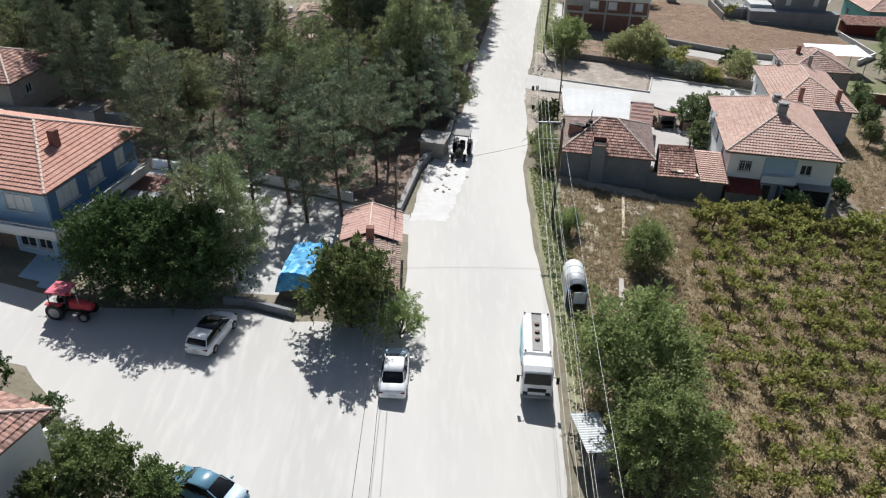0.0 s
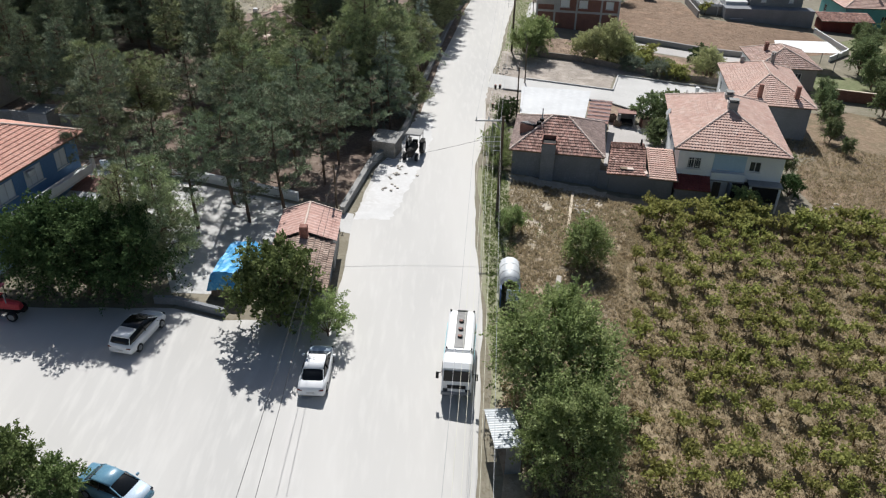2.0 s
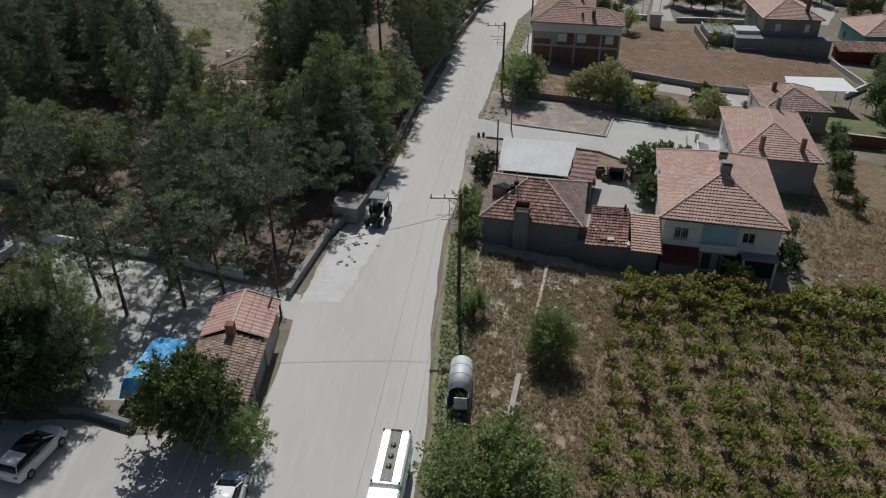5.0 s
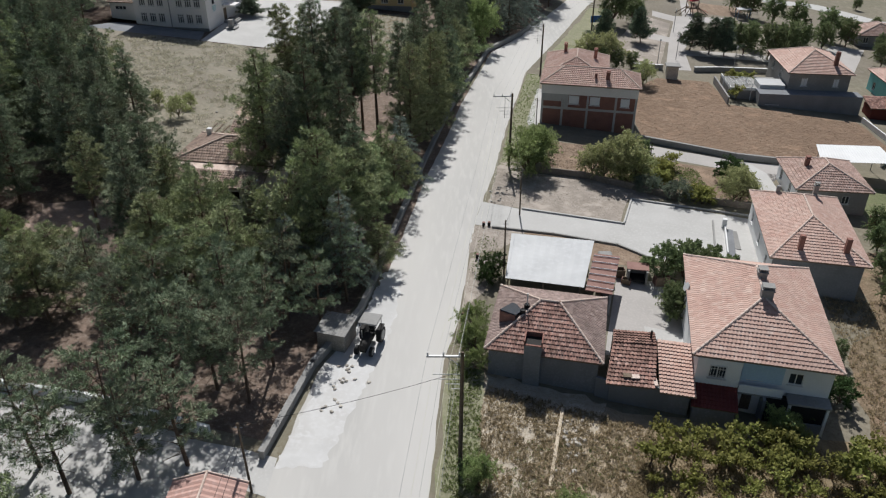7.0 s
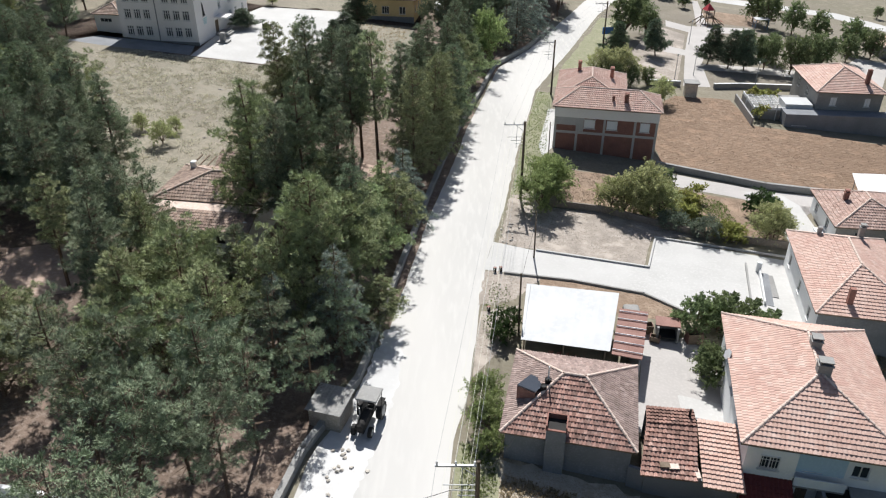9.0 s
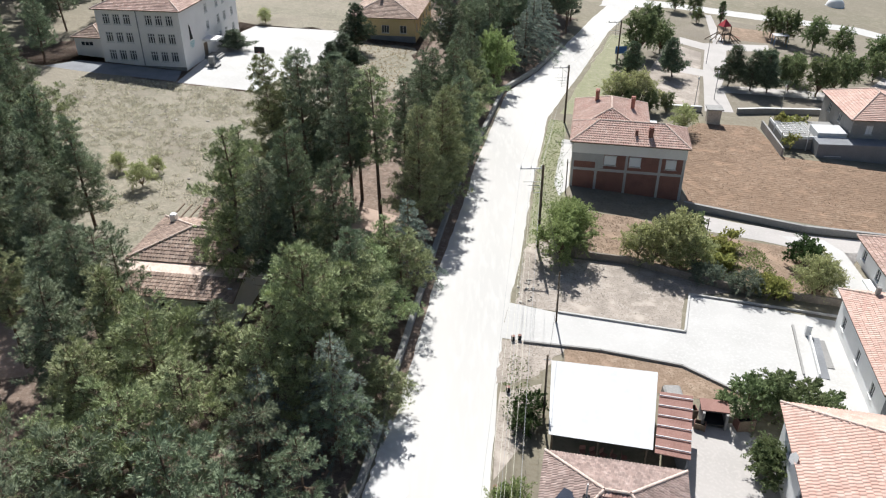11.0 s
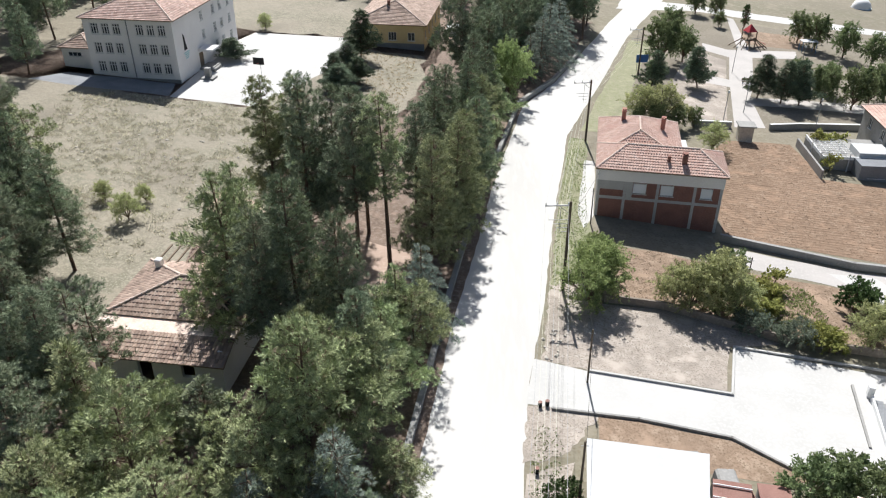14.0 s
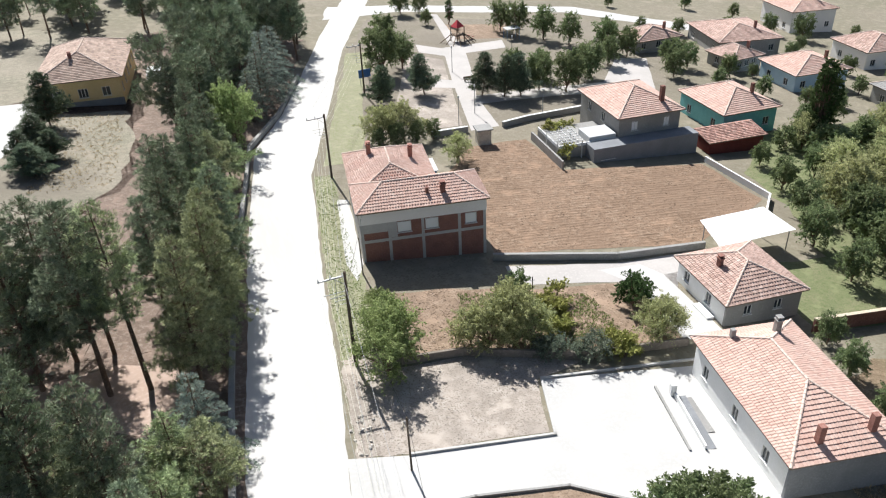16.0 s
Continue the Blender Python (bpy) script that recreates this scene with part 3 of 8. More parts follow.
def lean_to(parent, name, c, material, thick=0.08, tiles=True, tw=0.30, label="", drop=0.085):
    """A single sloping roof over four corner points: front-left, front-right, back-right, back-left."""
    c = [Vector(p) for p in c]
    bm = bmesh.new()
    hi = [bm.verts.new(p) for p in c]
    lo = [bm.verts.new(p - Vector((0, 0, thick))) for p in c]
    bm.faces.new(hi)
    bm.faces.new(lo[::-1])
    for k in range(4):
        bm.faces.new((hi[k], lo[k], lo[(k + 1) % 4], hi[(k + 1) % 4]))
    bmesh.ops.recalc_face_normals(bm, faces=bm.faces[:])
    deck = part(name, bm, "wood" if tiles else material, parent, label)
    if tiles:
        verts, faces = [], []
        tile_slope(verts, faces, c[0], c[1], c[2], c[3], tw, 0.40, 0.05, drop)
        for v in verts:
            v.z += 0.03
        tagged(part("roof_tiles", mesh("roof_tiles", verts, faces), material, deck, "courses of clay roof tiles"), kind="stuff")
    return deck


def corrugated(corners, pitch=0.25, height=0.03):
    """A wavy metal sheet over four points, waves running from the front edge to the back edge."""
    a, b, c, d = (Vector(p) for p in corners)
    n = max(2, int((b - a).length / pitch * 2))
    verts, faces = [], []
    for k in range(n + 1):
        f = k / n
        z = Vector((0, 0, height * (k % 2)))
        verts += [a + (b - a) * f + z, d + (c - d) * f + z, a + (b - a) * f + z - Vector((0, 0, 0.02)), d + (c - d) * f + z - Vector((0, 0, 0.02))]
        if k:
            i = 4 * (k - 1)
            faces += [(i, i + 4, i + 5, i + 1), (i + 3, i + 7, i + 6, i + 2), (i + 2, i + 6, i + 4, i), (i + 1, i + 5, i + 7, i + 3)]
    return mesh("sheet", verts, faces)


# ---- ground ----
def big_ground():
    xs = [-700, -300, -150] + list(range(-100, 141, 10)) + [180, 300, 700]
    ys = [-300, -120, -60] + list(range(-30, 301, 10)) + [360, 480, 700, 1100, 1800]
    v = [(x, y, gz(max(-150, min(180, x)), y)) for y in ys for x in xs]
    w = len(xs)
    f = [(j * w + i, j * w + i + 1, (j + 1) * w + i + 1, (j + 1) * w + i) for j in range(len(ys) - 1) for i in range(w - 1)]
    tagged(part("ground", mesh("ground", v, f), "plain"), "dry tan grass and earth over sloping ground", "ground", "", "structure")


big_ground()
ROAD_L = [(-1.8, 50), (-1.9, 59.6), (-0.75, 70), (2.3, 79), (3.3, 85), (4.0, 92), (4.6, 97), (5.6, 106.5), (6.6, 113), (8.1, 123), (9.7, 136), (12.2, 150), (14.9, 165.5), (20.7, 177.7), (27.3, 196), (36, 221), (48, 252), (80, 330)]
ROAD_R = [(86, 326), (54.6, 251), (38.6, 211), (29, 180), (20.8, 155), (16.7, 128.8), (14.1, 110), (12.3, 100), (11.6, 92), (10.6, 79), (9.5, 73), (9.0, 58), (9.2, 47), (8.4, 33.9), (7.6, 20), (7, -40)]
PLAZA = [(-9, -40), (-9, 22), (-12, 27.6), (-19.5, 31.2), (-25, 37), (-60, 42), (-60, 49), (-31, 45.6), (-22.8, 43.5), (-13.3, 44.6), (-9.5, 43.6), (-2, 44.5)]
polygon_sheet("road", ROAD_L + ROAD_R + PLAZA, "road", 0.012, "pale dusty concrete village road widening into an open square", "road", rough_edge=0.09, step=1.5, seed=3)
polygon_sheet("road_cross", [(40, 236), (58, 239.5), (98, 229.5), (118, 207), (123, 210), (103, 234), (60, 246), (44, 248)], "yard", 0.016, "pale dusty side road behind the park", "road", rough_edge=0.4, seed=4)
polygon_sheet("forest_floor", [(-3.0, 62), (0.2, 74), (3.0, 86), (5.5, 97), (6.9, 108), (8.2, 124), (10, 139), (13, 158), (19, 174), (26, 196), (33, 221), (10, 240), (-5, 225), (1, 190), (-2, 160), (-10, 150), (-14, 135), (-18, 116), (-24, 106), (-31, 112), (-43, 132), (-58, 150), (-95, 150), (-95, 66), (-26, 66.5), (-8, 63)], "litter", 0.010, "brown needle litter under pine trees", "ground", rough_edge=1.2, step=3, seed=5)
polygon_sheet("school_field", [(-40, 102), (-30, 101), (-22, 106), (-17.5, 116), (-14.5, 135), (-11, 150), (-24, 156), (-38, 157.5), (-56, 161), (-80, 160), (-80, 146), (-60, 128)], "meadow", 0.014, "stony pale field of dry grass beside the school", "field", rough_edge=1.0, step=3, seed=6)
polygon_sheet("meadow", [(-24.9, 156.3), (-11, 151), (-4, 158), (-1.5, 172), (-2, 187), (-14.5, 189), (-15.0, 179)], "meadow", 0.015, "pale green-grey dry meadow before a yellow house", "field", rough_edge=0.7, seed=7)
polygon_sheet("school_yard", [(-37.6, 157.6), (-25, 156.4), (-15.5, 179), (-15, 195), (-34, 193.5), (-36.3, 186)], "yard", 0.018, "bright white concrete school yard", "pavement", rough_edge=0.0, seed=8)
# apron coloured dark grey to carry the school's cast shadow
polygon_sheet("school_apron", [(-56, 164.6), (-38.6, 163.2), (-37.8, 157.8), (-50.6, 159.0), (-60, 160.5)], "cement_dark", 0.019, "concrete apron before the school, darkened for its cast shadow", "pavement", rough_edge=0.2, seed=63)
polygon_sheet("far_field", [(-34, 194.5), (-15, 196), (-12, 240), (-60, 250), (-58, 200)], "meadow", 0.013, "open pale dry field behind the school", "field", rough_edge=1, seed=9)
polygon_sheet("dry_plot", [(12.0, 72.5), (24, 68.2), (34, 68), (34, 60), (24, 50), (21, 40), (19, 8), (8.6, 8), (9.8, 36), (11.6, 47), (12.4, 58)], "drygrass", 0.009, "dry golden grass on a vacant plot", "ground", rough_edge=0.3, seed=41)
polygon_sheet("dusty_plot", [(12.8, 71.6), (17.6, 70.6), (22.8, 69.2), (21.4, 65.6), (17.0, 64.4), (16.4, 57.6), (13.2, 56.6), (12.6, 62)], "dust", 0.013, "pale dusty strip with rubble below a house wall", "ground", rough_edge=0.5, step=0.8, seed=65)
polygon_sheet("vineyard_soil", [(25.5, 66.5), (47, 66.5), (60, 60), (60, 10), (17, 10), (16.4, 31), (18.6, 43), (19.8, 50), (22, 58)], "vinesoil", 0.012, "dry weedy soil of a vineyard", "field", rough_edge=0.8, seed=10)
polygon_sheet("dry_slope", [(43.5, 67.5), (60, 61), (90, 66), (90, 94), (62, 100), (53.5, 97), (51.5, 84), (46, 78)], "slope", 0.013, "dry brown grass slope beside a house", "ground", rough_edge=0.6, seed=40)
polygon_sheet("plowed_field", [(36.0, 128.2), (59.8, 123.2), (75, 130.5), (74.3, 142.6), (54.4, 146.4), (54.0, 158), (44.6, 157.8), (38.5, 150)], "plowed", 0.02, "plowed brown field with faint furrows", "field", rough_edge=0.25, seed=11)
polygon_sheet("white_yard", [(11.9, 97.4), (20.8, 96.7), (27.8, 95.4), (33, 91.6), (42.3, 88.0), (45.6, 104.3), (31.4, 107.0), (29.2, 100.5), (17.8, 102), (12.9, 103.2)], "yard", 0.02, "white concrete yard with a drive to the road", "pavement", rough_edge=0.0, seed=12)
polygon_sheet("bare_plot", [(17.9, 102.4), (29.0, 100.9), (31.0, 107.2), (36, 108.2), (25.9, 112.2), (19, 112.6)], "earth", 0.016, "bare earth plot with rubble behind a low kerb", "ground", rough_edge=0.2, seed=13)
polygon_sheet("drive_strip", [(17.6, 96.8), (20.8, 96.4), (27.6, 95.1), (32.6, 91.5), (30, 90.9), (17.2, 92.6)], "redsoil", 0.014, "strip of reddish earth beside a drive", "ground", rough_edge=0.15, seed=14)
polygon_sheet("tilled_garden", [(21, 113.2), (27.6, 112.8), (28.2, 123.4), (22.2, 124.2)], "redsoil", 0.016, "tilled garden bed of light soil", "ground", rough_edge=0.25, seed=15)
polygon_sheet("kitchen_garden", [(27.6, 112.8), (36, 108.9), (46.8, 107.8), (47.6, 118), (36, 120.5), (28.2, 123.4)], "redsoil", 0.018, "kitchen garden with reddish soil", "ground", rough_edge=0.4, seed=16)
polygon_sheet("garden_path", [(35.6, 121.6), (48, 118.4), (47, 108), (51, 106.5), (51.5, 118.6), (59, 118.6), (58.9, 121.8), (48.8, 122.2), (36, 125.4)], "paving", 0.02, "pale concrete path and yard", "pavement", rough_edge=0.1, seed=17)
polygon_sheet("house_yard", [(47.0, 108), (51.4, 106.5), (51.8, 118.6), (50.5, 121.3), (45.5, 121.6), (47.7, 118)], "yard", 0.024, "white concrete yard beside a small house", "pavement", rough_edge=0.0, seed=34)
polygon_sheet("orchard_grass", [(74, 96), (112, 96), (112, 150), (90, 150), (78, 138), (77, 128), (72, 118)], "lawn", 0.011, "green grass under orchard trees", "ground", rough_edge=0.8, seed=35)
polygon_sheet("back_terrace", [(27.6, 75.4), (31.4, 74.8), (32.3, 79.4), (27.9, 80.4)], "yard", 0.02, "white concrete terrace between houses", "pavement", rough_edge=0.0, seed=42)
polygon_sheet("courtyard", [(23.6, 75.6), (32, 74.9), (32.4, 86), (30.6, 88.4), (26.6, 88.6)], "paving", 0.016, "pale concrete courtyard between houses", "pavement", rough_edge=0.1, seed=18)
polygon_sheet("house_forecourt", [(13, 84), (10.9, 80.5), (11.6, 90), (15.2, 91.5)], "earth", 0.012, "dusty earth beside the road", "ground", rough_edge=0.3, seed=19)
polygon_sheet("verge", [(9.6, 47), (9.5, 58), (10.0, 73), (12.9, 72), (12.6, 58), (11.6, 47), (11.4, 40), (9.2, 36)], "verge", 0.014, "weedy green verge beside the road", "ground", rough_edge=0.35, seed=20)
polygon_sheet("verge_far", [(14.9, 112), (17.0, 128.8), (20.9, 154), (23.5, 154), (21.2, 131), (19, 114)], "verge", 0.014, "dry green verge beside the road", "ground", rough_edge=0.18, step=0.5, seed=21)
polygon_sheet("dusty_corner", [(13.6, 103.0), (17.8, 102.2), (19.0, 112.8), (18.4, 116.0), (15.2, 115.0), (14.5, 109.0)], "earth", 0.019, "dusty earth and rubble at a drive's corner", "ground", rough_edge=0.22, step=0.5, seed=61)
polygon_sheet("dusty_edge", [(11.3, 91.0), (13.2, 91.5), (15.0, 92.6), (17.6, 96.6), (14.0, 97.2), (12.0, 97.2)], "earth", 0.019, "dusty earth beside the road", "ground", rough_edge=0.2, step=0.5, seed=62)
polygon_sheet("house_pavement", [(20.0, 127.4), (21.5, 130.6), (23.7, 146.2), (22.3, 146.6), (19.7, 131)], "yard", 0.018, "narrow white concrete strip along a house", "pavement", rough_edge=0.1, seed=38)
polygon_sheet("roadside_grass", [(22.8, 157), (29.3, 178), (39.0, 209), (43.5, 209), (34.5, 180), (28.5, 157)], "verge", 0.014, "pale green grass between road and park", "ground", rough_edge=0.3, seed=39)
polygon_sheet("park_grass", [(23.0, 157), (29.7, 178), (39.4, 209), (50, 234), (96, 224), (110, 205), (88, 172), (66, 166), (44, 163), (30, 160)], "parkground", 0.010, "sparse grass of a small park", "ground", rough_edge=0.5, seed=22)
polygon_sheet("park_bed", [(41, 166), (47, 166), (56, 200), (50.5, 206), (39, 176)], "earth", 0.014, "bare brown park bed", "ground", rough_edge=0.1, seed=23)
polygon_sheet("park_path", [(47.4, 163.6), (52.4, 164.2), (54.2, 178.2), (56.8, 185), (62.3, 203.6), (58.3, 205.7), (53.2, 187.4)], "paving", 0.018, "white paved park path", "pavement", rough_edge=0.0, seed=24)
polygon_sheet("park_path_cross", [(52.2, 178.3), (53.5, 174.5), (66.2, 174.7), (77.4, 173.7), (86, 171.5), (96, 190), (90, 192), (79.8, 179.1), (63.8, 179)], "paving", 0.022, "white paved park path", "pavement", rough_edge=0.1, seed=25)
polygon_sheet("park_path_upper", [(53.1, 205.9), (57.3, 202.2), (71.6, 204.7), (73.2, 210.2), (58.4, 207.6), (54.2, 211.4)], "paving", 0.026, "white paved park path", "pavement", rough_edge=0.0, seed=31)
polygon_sheet("park_path_side", [(48.3, 184.8), (52.2, 183.2), (53.3, 187.4), (49.5, 189.8)], "paving", 0.026, "white paved park path", "pavement", rough_edge=0.0, seed=32)
polygon_sheet("park_path_back", [(60.6, 207.9), (63.3, 208.4), (67.3, 234.8), (65.9, 235.3)], "paving", 0.021, "white paved park path", "pavement", rough_edge=0.0, seed=33)
polygon_sheet("park_red_bed", [(62.5, 213.2), (74, 211.7), (80, 222), (64, 226)], "redsoil", 0.014, "bare reddish play area", "ground", rough_edge=0.2, seed=26)
polygon_sheet("hut_yard", [(-14, 46.5), (-8.5, 46.5), (-8, 60), (-24, 64.3), (-26, 58), (-18, 55)], "yard", 0.013, "pale dusty concrete yard under trees", "pavement", rough_edge=0.5, seed=27)
polygon_sheet("lane", [(-1.9, 60.5), (-7.5, 61.5), (-16, 63.6), (-24.5, 64.9), (-40, 66), (-40, 63), (-24, 62), (-8, 58.6), (-1.9, 57)], "yard", 0.016, "pale concrete lane beside a white wall", "road", rough_edge=0.2, seed=28)
polygon_sheet("dusty_shoulder", [(-1.9, 59.5), (0.0, 71.5), (2.2, 80), (3.1, 86), (4.6, 86.4), (5.0, 79), (3.5, 70), (1.4, 60)], "lime", 0.017, "spilled white dust beside the road", "ground", rough_edge=0.2, step=0.4, seed=29)
polygon_sheet("neighbour_lawn", [(60.5, 104.6), (72, 103.6), (74, 116), (62, 117.4)], "lawn", 0.012, "green lawn behind a house", "ground", rough_edge=0.4, seed=30)

polygon_sheet("clay_ground", [(-10.8, 119.8), (-3.4, 120.6), (2.2, 118.4), (1.6, 113.6), (-2.0, 110.8), (-9.4, 114.6)], "clay", 0.016, "smooth pale pinkish clay under tall pines", "ground", rough_edge=0.3, seed=51)
polygon_sheet("clay_clearing", [(-35, 94), (-28, 96.5), (-23.6, 93.0), (-23.6, 88.6), (-30, 86.6), (-34, 88)], "clay", 0.017, "bare pinkish clearing among pines", "ground", rough_edge=0.6, step=1.5, seed=64)
polygon_sheet("clay_bank", [(-22.6, 128.6), (-19.4, 130.0), (-15.6, 125.4), (-15.2, 120.4), (-18.6, 119.6), (-21.6, 123.6)], "clay", 0.019, "bare pinkish bank at the edge of a field", "ground", rough_edge=0.6, step=1.5, seed=52)

# walls and kerbs
low_wall("road_wall", [(-2.9, 60.4), (-1.2, 70.5), (1.6, 78.5), (2.1, 82), (2.8, 90), (3.5, 96), (4.5, 104.5), (5.4, 112.5), (6.9, 124), (8.7, 136), (11.4, 150), (14.2, 165.5), (20.4, 177.7), (27, 196)], 0.75, 0.35, "cement", "grey concrete retaining wall beside the road", top="cement")
low_wall("lane_wall", [(-26, 65.4), (-16, 64.4), (-7.3, 62.2)], 0.9, 0.3, "white", "low white rendered wall beside a lane")
low_wall("forest_wall", [(-55, 84), (-33, 82.3), (-26, 80.5)], 0.8, 0.3, "white", "low pale wall among pines")
low_wall("yard_kerb", [(17.6, 102.1), (29.3, 100.5), (31.3, 107.1), (46.4, 105.0)], 0.2, 0.2, "yard", "low concrete kerb round a white yard")
low_wall("drive_kerb", [(14.0, 97.0), (20.8, 96.6), (27.8, 95.3), (33, 91.4)], 0.22, 0.2, "cement", "low concrete edge of a drive")
low_wall("garden_wall", [(20.4, 112.9), (26, 112.4), (36, 108.5), (46.6, 107.2)], 0.85, 0.25, "cement_brown", "low brown-grey garden retaining wall")
low_wall("field_wall", [(35.4, 127.0), (48.7, 123.0), (59.6, 122.2)], 0.8, 0.3, "cement", "grey concrete wall along a plowed field", top="cement")
low_wall("park_wall", [(40.7, 162.8), (46.6, 163.3)], 0.9, 0.3, "cement", "grey park wall", top="white")
low_wall("park_wall_long", [(52.8, 163.6), (57.7, 165.0), (70, 167)], 0.9, 0.3, "cement", "grey park wall", top="white")
low_wall("loft_wall", [(59.7, 105.0), (80, 103)], 1.6, 0.3, "brick", "reddish block wall behind a house", top="plank")
low_wall("terrace_wall", [(54.2, 146.6), (54.8, 157.5)], 1.3, 0.3, "cement", "grey terrace wall beside a plowed field")
low_wall("side_field_wall", [(75.2, 142.8), (75.8, 130.2), (70, 124.4)], 0.9, 0.25, "white", "pale wall along a plowed field")
low_wall("plaza_wall", [(-14.6, 45.1), (-13.3, 45.2), (-9.6, 44.2)], 0.6, 0.3, "cement_dark", "dark wall under shady trees")

# furrows of the plowed field
FIELD = [(36.6, 128.6), (59.6, 123.8), (74.4, 131), (73.8, 142), (54.0, 145.8), (53.4, 157.2), (45.0, 157.2), (39.0, 150)]
rnd = random.Random(19)
FUR = thing("plowed_furrows", "low furrows of plowed brown soil", "furrow", None, "", "stuff")
k = 0
while k < 62:
    verts, faces = [], []
    # each furrow follows the lower wall of the field
    y_mid = 124.6 + k * 0.62
    xs = []
    x = 36.0
    while x < 75.5:
        y = y_mid - (x - 48) * 0.10 + 0.2 * noise.noise((x * 0.25, k * 0.7, 4))
        ok = False
        for (x0, y0), (x1, y1) in zip(FIELD, FIELD[1:] + FIELD[:1]):
            if (y0 > y) != (y1 > y) and x < (x1 - x0) * (y - y0) / (y1 - y0) + x0:
                ok = not ok
        if ok:
            h = 0.045 + 0.05 * noise.noise((x * 0.9, k * 1.3, 9))
            z = gz(x, y) + 0.01
            verts += [Vector((x, y - 0.29, z)), Vector((x, y + rnd.uniform(-0.05, 0.05), z + h)), Vector((x, y + 0.29, z))]
            if xs and xs[-1] == len(verts) - 6:
                i = xs[-1]
                faces += [(i, i + 3, i + 4, i + 1), (i + 1, i + 4, i + 5, i + 2)]
            xs.append(len(verts) - 3)
        else:
            xs.append(-9)
        x += 0.9
    if faces:
        part("furrow", mesh("furrow", verts, faces), "plowed", FUR)
    k += 1


# ---- houses ----
def win(L, n, width, v0, v1, kind="glass", start=0.8, end=0.8):
    """n equal openings along a wall of length L."""
    gap = (L - start - end - n * width) / max(1, n - 1) if n > 1 else 0
    return [(start + k * (width + gap), start + k * (width + gap) + width, v0, v1, kind) for k in range(n)]


# house with a grey rendered wall, breast chimney and solar heater
H1 = house("village_house", "low grey rendered house with a weathered tile roof", 18.35, 75.4, -9.8, 8.9, 8.9, 3.15, 2.15, (-0.8, 0, 0.8, 0), "cement_dark", ("tile_old", "tile_lichen", "tile_lichen", "tile_lichen"), over=0.35, tw=0.23, z_floor=gz(18.3, 72), left=win(8.9, 1, 1.0, 1.0, 2.2, "glass", 3.5, 0))
ch = part("chimney", boxes((-1.55, -0.15, -4.95, -4.0, -1.0, 4.15), bevel=0.03), "cement_dark", H1, "grey rendered chimney breast on the wall")
part("chimney_mouth", boxes((-1.6, -1.5, -5.0, -3.6, 4.153, 4.62), (-0.2, -0.1, -5.0, -3.6, 4.153, 4.62), (-1.499, -0.201, -3.7, -3.6, 4.153, 4.62), (-1.62, -0.08, -5.02, -4.86, 4.153, 4.24)), "brick", ch, "open brick chimney mouth")
# dark slab set inside the open mouth
part("soot", boxes((-1.495, -0.205, -4.85, -3.71, 4.153, 4.2)), "dark", ch, "black slab filling the flue")
# solar water heater
sp = thing("solar_heater", "dark solar collector with black tanks on a tile roof", "solar heater", pose(15.3, 75.2, gz(18.3, 72) + 4.55, 0, 0, -30))
bm = bmesh.new()
box(bm, -0.75, 0.75, -1.2, 1.2, -0.05, 0.05, 0.01)
bmesh.ops.rotate(bm, verts=bm.verts, cent=(0, 0, 0), matrix=Matrix.Rotation(radians(-16), 3, "X"))
part("collector", bm, "solar", sp)
part("frame", boxes((-0.73, 0.73, -1.17, -1.11, -1.05, 0.24), (-0.73, -0.67, -1.1, 1.0, -0.62, -0.42), (0.67, 0.73, -1.1, 1.0, -0.55, -0.42)), "rust", sp, "brown metal frame")
part("tank", bar([(1.0, -0.3, -0.75), (1.0, -0.3, 0.5)], 0.24, 12), "black", sp, "black water tank", True)
part("tank", bar([(1.0, 0.45, -0.75), (1.0, 0.45, 0.6)], 0.24, 12), "black", sp, "black water tank", True)
part("pipe", bar([(1.0, 0.45, 0.6), (1.0, 0.45, 1.7)], 0.06, 6), "frame", sp)

# lean-to buildings between the two houses
g0 = gz(26, 70)
AN = thing("outbuilding", "grey outbuilding with an old patched tile roof", "outbuilding", pose(0, 0, g0))
bm = bmesh.new()
wall_slab(bm, (22.9, 69.55), (29.1, 68.5), -0.8, 2.2, thick=0.25)
part("wall", bm, "cement_dark", AN)
bm = bmesh.new()
wall_slab(bm, (29.1, 68.78), (30.0, 73.6), -0.8, 2.4)
part("wall", bm, "cement_dark", AN)
bm = bmesh.new()
wall_slab(bm, (29.7, 73.8), (23.9, 75.2), -0.8, 3.0)
part("wall", bm, "cement_dark", AN)
bm = bmesh.new()
wall_slab(bm, (21.85, 70.05), (22.88, 69.6), -0.8, 2.2, thick=0.25)
part("wall", bm, "cement_dark", AN)
lean_to(AN, "roof", [(22.5, 69.2, 2.25), (26.35, 68.75, 2.25), (27.2, 73.1, 3.15), (23.6, 73.4, 3.15)], "tile_old", label="patched old tile roof")
lean_to(AN, "roof", [(23.6, 73.45, 3.2), (27.2, 73.15, 3.2), (27.4, 74.9, 3.05), (23.95, 75.4, 3.05)], "tile_old", label="old tile roof")
lean_to(AN, "roof", [(26.62, 68.35, 2.2), (29.35, 67.85, 2.2), (30.2, 73.7, 3.0), (27.42, 74.0, 3.0)], "tile_new", label="newer tile roof")
part("gutter_wall", boxes((26.3, 26.6, 68.9, 73.4, 2.3, 2.5)), "mortar", AN)
